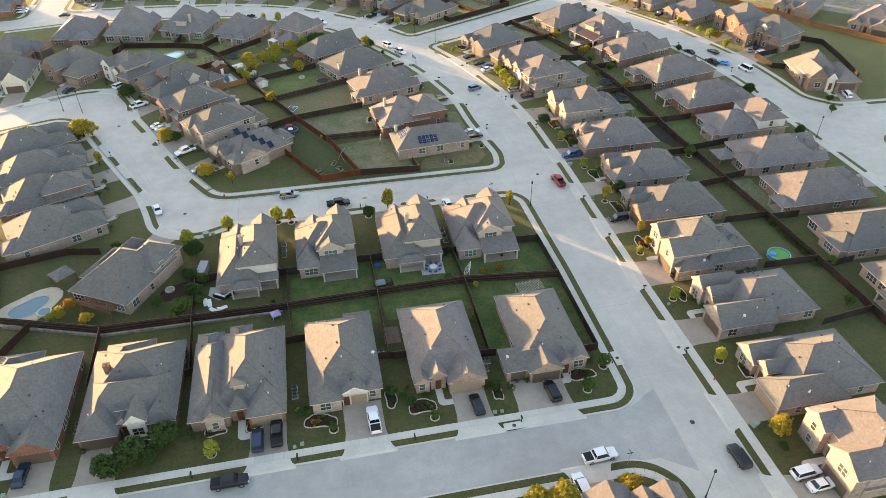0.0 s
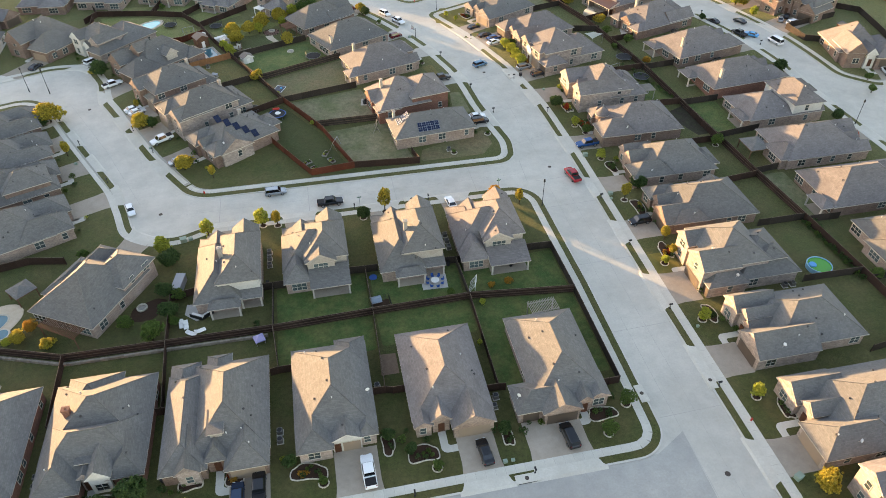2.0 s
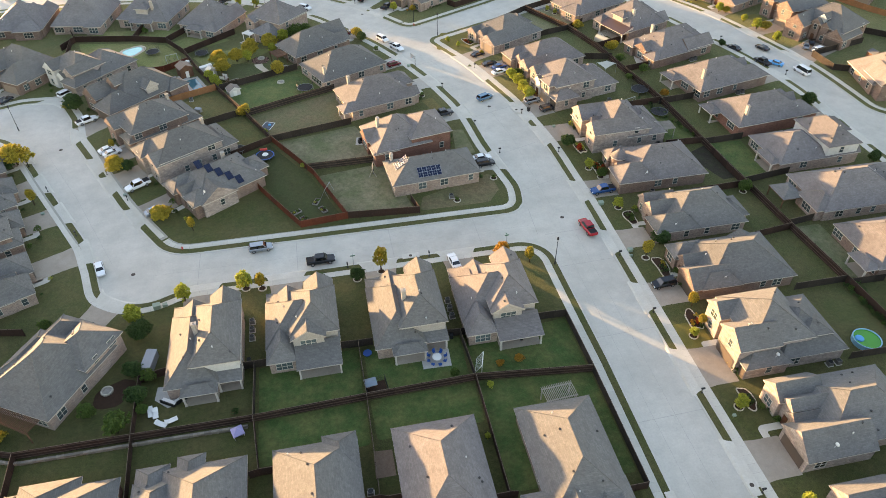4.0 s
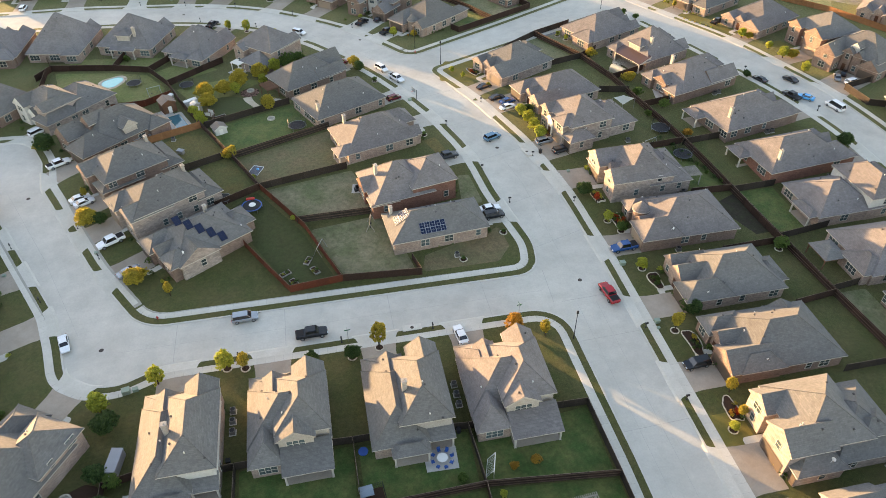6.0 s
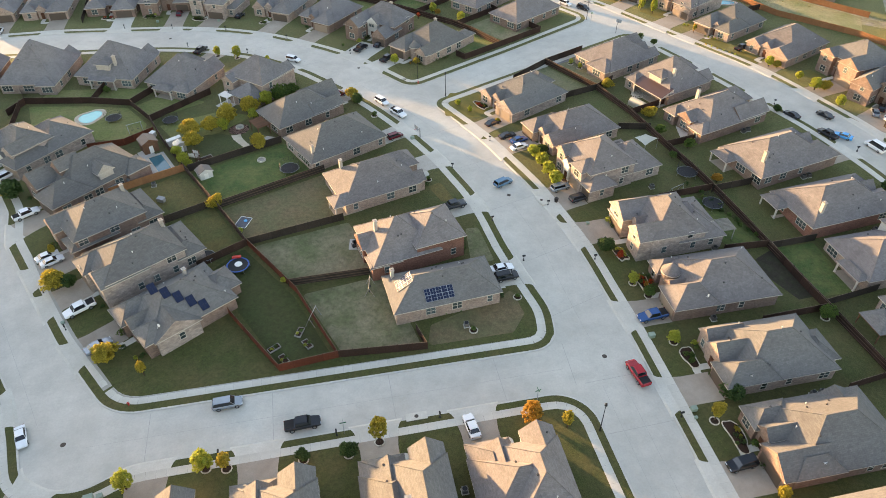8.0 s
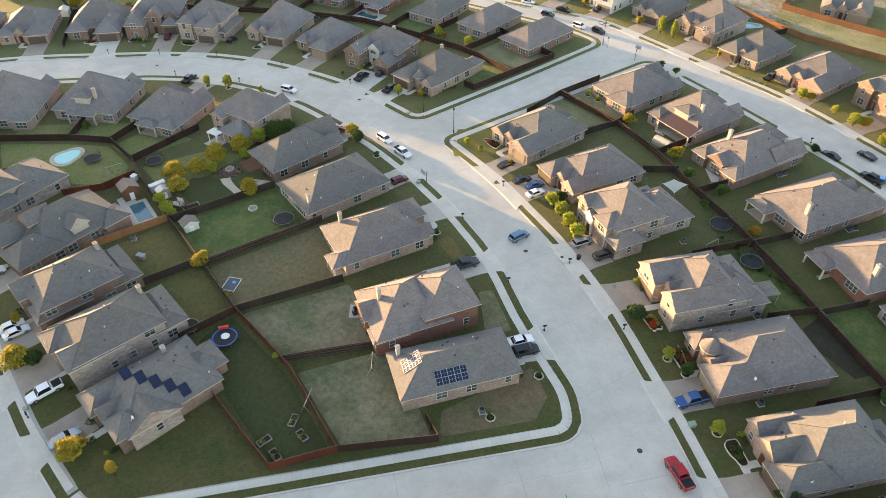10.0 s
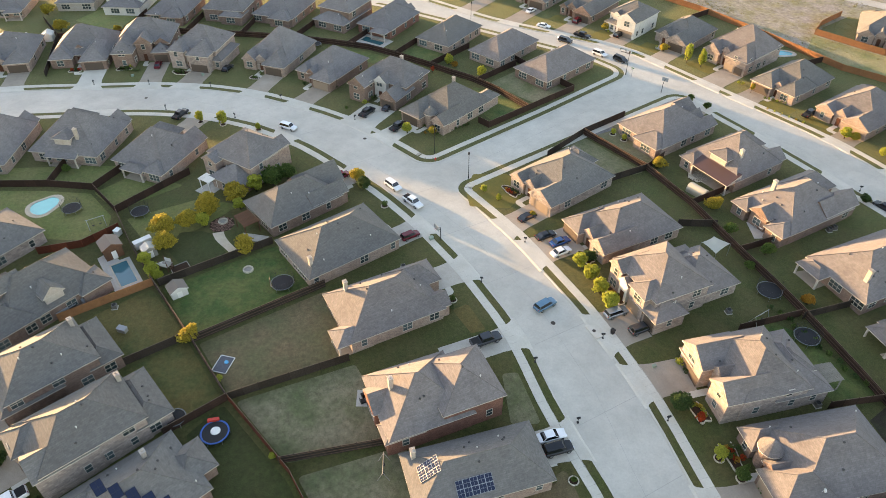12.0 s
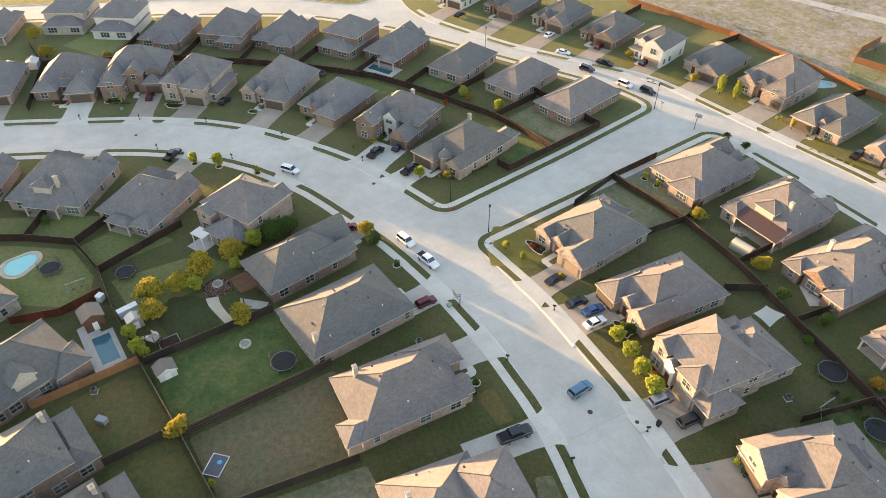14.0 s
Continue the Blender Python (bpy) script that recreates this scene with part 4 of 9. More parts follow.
house(77.2, 105.3, -90, [(-6.6, 4.6, -7.0, 4.0, 5.5, "hip"), (-6.2, 6.2, -2.0, 9.8, 3.0, "hip"), (-6.4, -2.2, -8.8, -2.0, 5.3, "gf", 0.75), (-0.6, 5.2, -9.4, -2.0, 5.45, "gf", 0.7), (1.5, 7.0, -8.6, -1.0, 2.9, "hip", 0.7), (0.5, 4.2, 3.0, 7.4, 5.2, "hip", 0.6)], "stone", 0, garage=[(2.2, -9.4, 4.9), (6.1, -8.6, 1.6)], door=(-1.4, -7.0), drive=(-0.8, 7.2, -9.2, 9.2), dish=(6.2, -3), seed=23)
house(79.0, 123.2, -90, [(-6.2, 6.2, -7.4, 10.0, 2.9, "hip"), (-6.3, -2.4, -9.6, -3.0, 3.0, "hip", 0.75), (-2.2, 0.2, -9.2, -4.0, 3.6, "gf", 0.9), (0.4, 6.3, -10.2, -2.0, 3.0, "gf", 0.72), (2.6, 6.4, -8.4, -1.0, 2.95, "hip", 0.8), (-6.1, -1.6, 3.0, 8.0, 2.95, "gx", 0.6)], "brown", 0, garage=[(3.3, -10.2, 4.9)], door=(-1.0, -9.2), drive=(0.3, 6.4, -10.2, 8.8), dish=(5.6, -4), seed=24)
house(79.2, 139.6, -90, [(-6.0, 6.0, -7.0, 9.4, 2.9, "hip", 0.72), (-5.9, -2.8, -8.6, -2.0, 3.3, "gf", 0.9), (-2.6, 1.4, -9.0, -2.0, 3.6, "gf", 0.9), (1.2, 6.1, -9.9, -1.0, 3.0, "hip", 0.85), (-2.0, 4.0, 6.0, 10.8, 2.92, "hip", 0.6)], "tan", 0, garage=[(3.7, -9.9, 4.6)], door=(-0.6, -9.0), drive=(0.6, 6.4, -9.9, 9.6), dish=(5.6, -6), seed=25)
house(78.8, 157.4, -90, [(-6.5, 6.5, -7.6, 10.0, 2.9, "hip"), (-6.4, -3.0, -9.2, -3.0, 2.95, "hip", 0.8), (0.6, 6.6, -10.2, -2.0, 3.0, "hip", 0.85), (-0.6, 2.2, -8.8, -3.0, 3.0, "gf", 0.8)], "brown", 1, garage=[(3.6, -10.2, 4.9)], door=(-0.1, -8.8), drive=(0.5, 6.7, -10.2, 9.0), dish=(5.8, -4), turret=(-1.9, -7.4, 1.5, 4.3), seed=26)
house(76.8, 173.0, -88, [(-6.3, 6.3, -6.0, 5.0, 4.8, "hip", 0.72), (-6.2, 6.2, 0.0, 9.4, 2.9, "hip"), (-6.4, -0.6, -9.2, -1.0, 4.9, "gf", 0.72), (1.6, 6.2, -8.8, -1.0, 4.7, "gf", 0.85), (-0.7, 1.7, -7.2, -2.0, 4.6, "gf", 0.9), (-6.6, -3.2, -9.0, -2.0, 2.9, "hip", 0.6), (-3.0, 3.0, 3.0, 8.0, 4.4, "hip", 0.6)], "stone", 1, garage=[(-3.2, -9.2, 4.9)], door=(0.4, -7.2), drive=(-6.6, -0.2, -9.2, 9.0), seed=27)
house(71.8, 194.2, -78, [(-6.0, 6.0, -7.6, 3.6, 5.6, "hip", 0.66), (-5.0, 5.6, 0.0, 11.0, 2.9, "hip", 0.7), (-5.8, -2.6, -8.6, -2.0, 5.5, "gf", 0.8), (-2.4, -0.2, -8.8, -3.0, 4.2, "gf", 0.9, "white"), (0.6, 4.6, -8.9, -2.0, 5.5, "hip", 0.7), (3.0, 8.0, -8.6, -2.4, 2.9, "hip", 0.8), (-6.2, -1.0, 2.0, 8.6, 2.95, "hip", 0.6)], "stone", 1, garage=[(2.2, -8.9, 3.0), (6.4, -8.6, 2.6)], door=(-1.3, -8.8), drive=(0.2, 8.2, -8.8, 8.8), dish=(6.6, -4), seed=28)
house(69.8, 211.0, -75, [(-6.0, 6.0, -7.2, 9.75, 2.9, "hip", 0.66), (-6.0, -1.2, -9.4, 0, 2.95, "hip", 0.74), (-1.0, 1.6, -8.0, 1.0, 3.25, "gf", 0.9), (1.8, 6.0, -8.6, 0, 2.95, "gf", 0.8, "stone")], "tan", 1, garage=[(-3.6, -9.4, 4.4)], door=(0.3, -8.0), drive=(-6.8, 1.0, -8.8, 9), vents=8, seed=29)
one_storey(63.2, 229.0, -64, 13.6, 18.5, 1, "stone", 0, 9, 30, 1)
# second row east, fronts to the east
one_storey(96.3, 245.1, 113, 13.4, 20, 1, "tan", 1, 9, 31, 1)
house(104, 228.2, 110, [(-6.7, 6.7, -6.5, 7.6, 3.2, "hip", 0.86), (-2.6, 1.6, 2.8, 6.8, 5.8, "hip", 0.5, "siding"), (3.2, 6.6, 4, 9.8, 3.0, "hip", 0.6), (0.2, 6.5, -9.5, 1, 3.2, "hip", 0.8), (-6.4, -2.4, -8.4, 0, 3.3, "gf", 0.85)], "tan", 1, garage=[(3.3, -9.5, 4.9)], door=(-1.0, -6.5), porch=[(-6.4, 3.0, 6.6, 10.0, 2.9, "shed", 0.35)], porch_mat=BROWN_METAL, chimney=[(-3.5, 3.6, 0.8)], drive=(0.4, 6.3, -9.5, 9), vents=8, seed=32)
house(108.3, 210.4, 107, [(-6.6, 6.6, -8, 10, 2.9, "hip", 0.7), (-1.6, 2.4, 5, 11.0, 3.4, "gb", 0.7), (-6.5, -2.6, 5, 12.2, 2.9, "hip", 0.6), (3.0, 6.5, 4, 11.6, 2.9, "hip", 0.6), (0.3, 6.5, -11, 1, 2.95, "hip", 0.8), (-6.4, -1.8, -9.6, 0, 3.2, "gf", 0.85)], "brown", 1, garage=[(3.4, -11, 4.9)], door=(-0.8, -8), drive=(0.4, 6.4, -11, 9), chimney=[(3.0, 5.4, 1.6)], vents=10, seed=33)
one_storey(112.3, 190.4, 102, 13.0, 22, -1, "brown", 1, 9, 34, 0, chimney=[(-3.6, 8.6, 1.6)])
one_storey(115.3, 172.9, 96, 12.6, 22.4, -1, "red", 1, 9, 35, 0, chimney=[(-4.2, 8.4, 1.6)])
house(117.5, 157.0, 92, [(-6.2, 6.2, -8.6, -0.6, 5.6, "hip", 0.66), (-6.1, 6.1, -3, 10.8, 2.9, "hip", 0.58), (0.2, 6.0, -10.8, -2, 5.0, "hip", 0.7), (-6.0, -2.0, -9.6, -2, 3.0, "gf", 0.8)], "tan", 1, garage=[(3.1, -10.8, 4.9)], door=(-1.0, -8.6), drive=(0.3, 6.0, -10.8, 9), upper="white", porch=[(-5.4, 0.0, 10.4, 12.6, 2.8, "hip", 0.5)], vents=8, seed=36)
one_storey(117.3, 139.7, 90, 13.4, 22, 1, "tan", 1, 9, 37, 1)
one_storey(116.8, 121.8, 90, 13.4, 22.4, 1, "brown", 1, 9, 38, 0)
one_storey(117.5, 103.7, 90, 13, 22, 1, "tan", 0, 9, 39, 1)
one_storey(117.5, 86, 90, 13, 22, 1, "tan", 0, 9, 40, 0)
one_storey(117.5, 68, 90, 13, 22, 1, "brown", 0, 9, 41, 1)
# block B, west side
house(-18.0, 169.8, -59, [(-6.2, 5.8, -7.0, 8.6, 2.9, "hip", 0.62), (-0.4, 6.7, -6.6, 1.2, 2.95, "gx", 0.62, "stone"), (-6.0, -1.0, -9.2, -2.0, 3.0, "hip", 0.75), (1.2, 6.0, -8.2, -3.0, 2.95, "hip", 0.7), (-1.2, 1.2, -8.4, -3.0, 3.3, "gf", 0.9), (-2.5, 3.0, 6.0, 11.0, 2.9, "hip", 0.6)], "brown", 0, garage=[(-3.5, -9.2, 4.6)], door=(0.0, -8.0), drive=(-6.4, -0.8, -9.2, 9.4), chimney=[(-3.0, 4.0, 0.7)], dish=(5, -5), seed=42)
house(-25.2, 182.0, -60, [(-5.4, 5.4, -7.8, 6.8, 5.2, "hip", 0.62), (-5.2, 5.2, 5.4, 10.4, 3.2, "hip", 0.62), (-5.6, -0.6, -9.6, -1.0, 4.7, "hip", 0.7), (0.2, 5.5, -8.8, 0.0, 4.8, "gf", 0.7)], "stone", 0, garage=[(-3.1, -9.6, 4.6)], door=(-0.2, -7.8), drive=(-5.8, -0.4, -9.6, 9.2), chimney=[(-3.2, 6.6, 0.7)], seed=43)
house(-33.0, 195.0, -59, [(-5.4, 5.4, -7.6, 6.0, 5.2, "hip", 0.62), (-5.2, 5.2, 4.6, 9.2, 3.2, "hip", 0.62), (-5.6, -0.6, -9.4, -1.0, 4.7, "gf", 0.7), (0.6, 5.4, -8.6, 0.0, 3.2, "hip", 0.7)], "brown", 0, garage=[(3.0, -8.6, 4.4)], door=(0.0, -7.6), drive=(0.4, 6.0, -8.6, 9.6), chimney=[(-3.4, 5.6, 0.7)], seed=44)
house(-40.8, 212.5, -50, [(-6.4, 6.3, -6.4, 11.0, 3.1, "hip", 0.76), (-0.4, 6.5, -10.0, -1.0, 3.15, "hip", 0.8), (-6.3, -0.8, -9.2, 0, 4.3, "gf", 0.85), (2.6, 5.9, 1.2, 4.4, 5.2, "gx", 0.85, "siding"), (2.2, 7.4, 6.6, 11.8, 3.0, "hip", 0.6), (-2.6, 0.6, -4.0, 1.0, 6.6, "gf", 0.9)], "brown", 0, garage=[(3.3, -10.0, 4.6)], door=(-0.6, -6.4), drive=(0.6, 6.2, -10.0, 9), vents=8, seed=45)
house(-54.0, 229.0, -45, [(-6.5, 4.6, -6.8, 2.0, 5.2, "hip", 0.68), (-5.6, 6.6, -1.0, 10.2, 3.1, "hip", 0.62), (-6.3, -2.2, -8.6, -1.0, 5.25, "gf", 0.8, "white"), (-1.8, 0.8, -8.0, -1.0, 3.6, "gf", 0.9, "white"), (0.8, 6.5, -8.8, 0.4, 3.0, "hip", 0.7), (1.2, 4.5, -7.6, -1.0, 5.3, "gf", 0.8)], "stone", 0, garage=[(3.7, -8.8, 4.8)], door=(-0.5, -8.0), drive=(0.8, 6.5, -8.8, 10), vents=9, seed=46)
house(-72.4, 232.6, -36, [(-7.8, 7.8, -4.4, 7.6, 3.0, "hip", 0.98), (-7.2, -1.2, -8.2, 3, 4.6, "gf", 1.0), (0.8, 7.4, -7.4, 2, 3.4, "hip", 0.98), (-1.0, 0.9, -5.8, 0, 3.2, "gf", 0.9)], "brown", 0, garage=[(4.1, -7.4, 4.9)], door=(-0.1, -5.8), drive=(1.0, 7.0, -7.4, 4.2), vents=7, seed=47)
house(-94.0, 231.5, 2, [(-7.4, 7.4, -5.0, 9, 3.0, "hip", 0.85), (0.6, 7.2, -9.4, 2, 3.4, "gf", 0.9), (-7.2, -2.0, -8, 1, 3.2, "hip", 0.8)], "white", 0, garage=[(3.9, -9.4, 4.9)], door=(-0.8, -5.0), drive=(1.0, 7.0, -9.4, 7.5), vents=7, seed=48)
# block B, east side
one_storey(29.3, 165.3, 95, 9.6, 19.4, 1, "tan", 0, 8.6, 50, 9, chimney=[(3.4, 8.4, 0.9)])
house(25.6, 178.8, 101, [(-6.2, 6.2, -4.0, 9.0, 3.3, "hip", 0.8), (-6.15, 4.0, -9.0, 0.6, 5.0, "hip", 0.62), (-1.0, 3.6, 4.0, 9.8, 3.5, "gb", 0.7), (-6.1, -3.0, 4.0, 9.6, 2.9, "hip", 0.6)], "red", 1, door=(-3.2, -7.8), drive=(4.5, 9.4, -4.6, 9.0), chimney=[(1.0, 6.4, 1.4)], seed=51)
house(21.8, 199.2, 106, [(-6.2, 6.2, -7.4, 9.6, 2.9, "hip", 0.72), (0.6, 6.1, -10.0, -1.0, 2.95, "hip", 0.8), (-5.8, -2.4, -8.8, -2.0, 2.95, "gf", 0.7)], "tan", 1, garage=[(3.4, -10.0, 4.9)], door=(-1.0, -7.4), porch=[(-6.2, -2.4, 6.0, 11.8, 2.85, "hip", 0.62)], drive=(0.4, 6.4, -10.0, 9.0), chimney=[(3.4, 6.6, 1.2)], seed=52)
one_storey(14.4, 217.4, 115, 13.2, 19.2, -1, "tan", 0, 9, 53, 9, chimney=[(-4.6, 8.2, 0.9)], vents=9)
house(7.6, 233.2, 119, [(-5.4, 5.4, -7.0, 9.5, 2.9, "hip", 0.74), (-0.8, 5.35, -10.4, 0, 3.1, "gf", 0.9), (-5.2, -1.4, -8.6, 0, 3.1, "gf", 0.8)], "brown", 0, garage=[(2.4, -10.4, 4.8)], door=(-1.0, -7.0), drive=(-0.5, 5.2, -10.4, 9), seed=54)
house(-3.2, 249.1, 136, [(-6.2, 6.2, -6.6, 4.6, 5.6, "hip", 0.72), (-6.1, 2.0, 0.0, 8.6, 2.9, "hip", 0.6), (0.2, 6.1, -8.6, 0, 3.0, "hip", 0.7), (-6.0, -2.0, -7.6, 0, 5.2, "gf", 0.7), (2.4, 6.1, 2.0, 6.6, 5.0, "gb", 0.6)], "tan", 2, garage=[(3.1, -8.6, 4.8)], door=(-0.8, -6.6), drive=(0.3, 6.0, -8.6, 9), vents=7, seed=55)
house(-22.4, 258.0, 147, [(-7, 7, -6, 7.6, 2.9, "hip", 0.84), (0.6, 6.8, -8.6, 2, 2.95, "hip", 0.9), (-6.8, -2.0, -7.4, 1, 3.0, "gf", 0.9), (-6.9, -2.4, 4, 8.8, 2.85, "hip", 0.7)], "tan", 2, garage=[(3.7, -8.6, 4.9)], door=(-0.8, -6), porch=[(-2.0, 3.0, 7.0, 9.6, 2.75, "hip", 0.6)], drive=(0.8, 6.6, -8.6, 9), vents=8, seed=56)
house(-41, 268, 160, [(-8, 8, -6.6, 8.4, 3.0, "hip", 0.88), (1.4, 7.8, -9, 2, 3.05, "hip", 0.9), (-7.8, -3.0, -7.8, 1, 3.1, "gf", 0.9), (-1.8, 2.0, 2.0, 7.2, 6.1, "hip", 0.45, "siding")], "tan", 2, garage=[(4.6, -9, 4.9)], door=(-0.8, -6.6), porch=[(-3.4, 3.4, 7.6, 9.8, 2.8, "shed", 0.3)], drive=(1.7, 7.5, -9, 9), chimney=[(-3.0, 5.8, 1.6)], vents=8, seed=57)
house(-61.5, 270, 170, [(-7.4, 7.4, -7, 9.6, 2.9, "hip", 1.06), (0.8, 7.2, -10, 2, 2.95, "hip", 0.9), (-7.2, -2.6, -8.6, 1, 3.0, "gf", 0.9), (-7.3, -2.8, 6, 10.6, 2.85, "hip", 0.7)], "tan", 2, garage=[(4.0, -10, 4.9)], door=(-0.8, -7), drive=(1.1, 6.9, -10, 9), vents=8, seed=58)
one_storey(-80, 270.5, 176, 15, 19, 1, "brown", 2, 9, 59, 1)
one_storey(-97, 254, 60, 14, 17, 1, "brown", 2, 0, 60, 1)
# block G, fronts to the arc
house(-49.5, 318, -3, [(-7.8, 7.8, -4.6, 9.4, 2.9, "hip", 0.8), (0.9, 7.7, -9.4, 2, 2.95, "hip", 0.82), (-7.7, -2.0, -7.0, 1, 2.92, "hip", 0.75), (-0.9, 0.5, -3.2, 0, 4.4, "gf", 0.8)], "brown", 2, garage=[(4.3, -9.4, 4.9)], door=(-0.6, -4.6), drive=(1.2, 7.4, -9.4, 9.5), seed=61, drive_mat=WALKWAY)
house(-32, 316.5, -7, [(-7.4, 7.4, -2.6, 8.8, 4.9, "hip", 0.78), (-7.3, -1.9, -9, 3, 4.4, "hip", 0.92), (-1.7, 2.7, -5.0, 3, 5.4, "gf", 0.8), (2.8, 7.3, -6.2, 1, 3.2, "hip", 0.7), (3.4, 7.2, -3.6, 3, 4.7, "gf", 0.7)], "brown", 2, garage=[(5.0, -6.2, 3.6)], door=(0.4, -5.0), drive=(1.4, 7.2, -6.2, 12), seed=62)
house(-15.5, 309.8, -24, [(-6.7, 6.2, -5.0, 6.6, 5.3, "hip", 0.74), (-6.6, -2.2, -7.6, 1, 5.35, "hip", 0.8), (-0.6, 5.4, -8.5, 1, 5.0, "hip", 0.72), (-2.2, -0.4, -7.0, 0, 4.4, "gf", 0.9), (5.0, 7.8, -6.0, 5, 2.9, "hip", 0.6)], "stone", 2, garage=[(2.4, -8.5, 4.9)], door=(-1.3, -7.0), drive=(-0.8, 5.8, -8.5, 9), seed=63)
house(5, 304.5, -31, [(-6.4, 6.8, -6.2, 9.2, 2.9, "hip", 0.92), (0.4, 6.7, -9.2, 2, 3.0, "hip", 0.86), (-6.6, -2.8, -8.0, 1, 3.1, "gf", 0.95), (-2.6, 0.2, -7.4, 0, 3.3, "gf", 0.95, "stone")], "tan", 2, garage=[(3.5, -9.2, 4.9)], door=(-1.2, -7.4), drive=(0.6, 6.5, -9.2, 9), seed=64)
house(18.8, 292.4, -42, [(-6.3, 6.3, -5.6, 8.5, 2.9, "hip", 0.74), (0.0, 6.2, -8.5, 1, 2.95, "hip", 0.72), (-6.2, -2.4, -6.8, 0, 2.95, "hip", 0.8), (-2.2, -0.2, -7.0, -1, 3.3, "gf", 0.9)], "brown", 2, garage=[(3.1, -8.5, 4.9)], door=(-1.2, -7.0), drive=(0.1, 6.1, -8.5, 9), seed=65)
house(34, 279.6, -43, [(-6.6, 6.8, -3.6, 7.0, 4.6, "hip", 0.78), (-7.0, -2.2, -9.4, 2, 4.7, "gf", 0.78), (-2.0, 1.6, -5.0, 1, 4.8, "gf", 0.85, "white"), (2.2, 6.9, -8.6, 0, 3.0, "gf", 0.85), (-3.0, 2.4, 5.0, 10.0, 2.9, "hip", 0.7)], "brown", 2, garage=[(4.5, -8.6, 3.8)], door=(-0.2, -5.0), drive=(-1.8, 6.8, -8.6, 9), chimney=[(-0.8, 6.0, 0.9)], seed=66, drive_mat=WALKWAY)
house(45.8, 264.7, -54, [(-6.4, 6.4, -6.6, 9.0, 2.9, "hip", 0.76), (-6.5, -0.4, -9.8, 1, 2.95, "hip", 0.74), (2.6, 6.3, -8.4, 0, 3.0, "gf", 0.85), (2.4, 6.2, 6.0, 12.6, 2.85, "hip", 0.6)], "tan", 0, garage=[(-3.5, -9.8, 4.9)], door=(0.6, -6.6), turret=(0.9, -7.0, 1.4, 3.9), drive=(-6.4, -0.5, -9.8, 9), chimney=[(-4.0, 6.8, 0.7)], vents=8, seed=67, drive_mat=WALKWAY)
# block G, fronts to the north-east
one_storey(-26.2, 345.9, 160, 12.4, 17, 1, "brown", 2, 9, 68, 1)
house(-8.4, 342, 158, [(-6.5, 6.5, -6, 7.6, 4.2, "hip", 0.78), (0.2, 6.4, -9, 1, 3.0, "hip", 0.8), (-6.3, -1.6, -8, 0, 4.2, "gf", 0.8), (-6.4, 0.5, 4, 9.2, 2.9, "hip", 0.7)], "brown", 2, garage=[(3.3, -9, 4.9)], door=(-0.6, -6), drive=(0.4, 6.2, -9, 9), seed=69)
one_storey(8.1, 337.6, 150, 13.5, 17.5, 1, "brown", 2, 9, 70, 1)
two_storey(26, 328.5, 140, 11, 17, 1, "brown", 2, 9, 71, 0)
one_storey(40, 322.5, 138, 11.6, 19, 1, "red", 2, 9, 72, 3)
one_storey(55.4, 307.7, 134, 11, 17.5, 1, "tan", 0, 9, 73, 9)
one_storey(68.8, 295.2, 127, 10.6, 18, 1, "tan", 1, 9, 74, 9)
one_storey(79.6, 281.2, 121, 11.2, 20, 1, "brown", 1, 9, 75, 9)
two_storey(-41.5, 355.2, 165, 12, 16.5, 1, "white", 2, 9, 76, 0)
two_storey(-57.5, 362.4, 170, 12, 17, 1, "siding", 2, 9, 77, 0)
one_storey(-80, 361, 176, 13, 17, 1, "tan", 2, 9, 78, 0)
one_storey(-70, 320, 0, 14, 18, 1, "tan", 2, 9, 79, 0)
one_storey(-85.6, 321.5, 0, 12.6, 18, 1, "tan", 2, 9, 79, 1)
one_storey(-119.5, 306, 90, 15, 19, 1, "red", 2, 3.6, 78, 1)
# block F, fronts to the south-west
one_storey(146.2, 242.0, -66, 14, 19.5, 1, "tan", 1, 9, 80, 1)
house(138.3, 259.6, -65, [(-6, 6, -5.6, 9, 2.9, "hip", 0.74), (-6.1, -0.4, -9, 1, 2.95, "hip", 0.74), (1.2, 5.9, -8.6, 1, 3.0, "hip", 0.85), (-0.3, 1.4, -7.4, 0, 3.4, "gf", 0.9)], "tan", 0, garage=[(-3.2, -9, 4.8)], door=(0.5, -7.4), drive=(-6.2, -0.3, -9, 9), vents=8, seed=81)
house(134.0, 278.0, -63, [(-7, 7, -5, 8, 4.6, "hip", 0.8), (0.6, 6.9, -9, 1, 4.3, "hip", 0.92), (-6.8, -2.2, -8, 0, 3.6, "gf", 0.85), (-6.9, -1.6, 4, 12, 3.0, "hip", 0.6), (-2.0, 0.4, -6.6, 0, 4.2, "gf", 0.9)], "stone", 1, garage=[(2.2, -9, 2.8), (5.2, -9, 2.4)], door=(-0.8, -6.6), drive=(0.4, 7.0, -9, 9), vents=8, seed=82)
one_storey(124.0, 293.5, -58, 11.5, 17, 1, "stone", 0, 9, 83, 1)
house(111.7, 304.4, -55, [(-5.3, 5.3, -3.6, 6.5, 5.3, "hip", 0.6), (-1.0, 5.2, -6.5, 2, 5.35, "gf", 0.62), (-5.2, -1.2, -5.6, 0, 2.9, "hip", 0.6), (-3.6, -1.2, -4.6, 1, 5.2, "gf", 0.7)], "white", 0, garage=[(2.2, -6.5, 4.8)], door=(-1.2, -5.6), drive=(-0.6, 5.2, -6.5, 11), vents=5, seed=84)
one_storey(104.0, 320.0, -52, 12, 17.5, 1, "brown", 0, 9, 85, 1)
one_storey(93.0, 333.5, -50, 12, 17.5, 1, "tan", 0, 9, 86, 1)
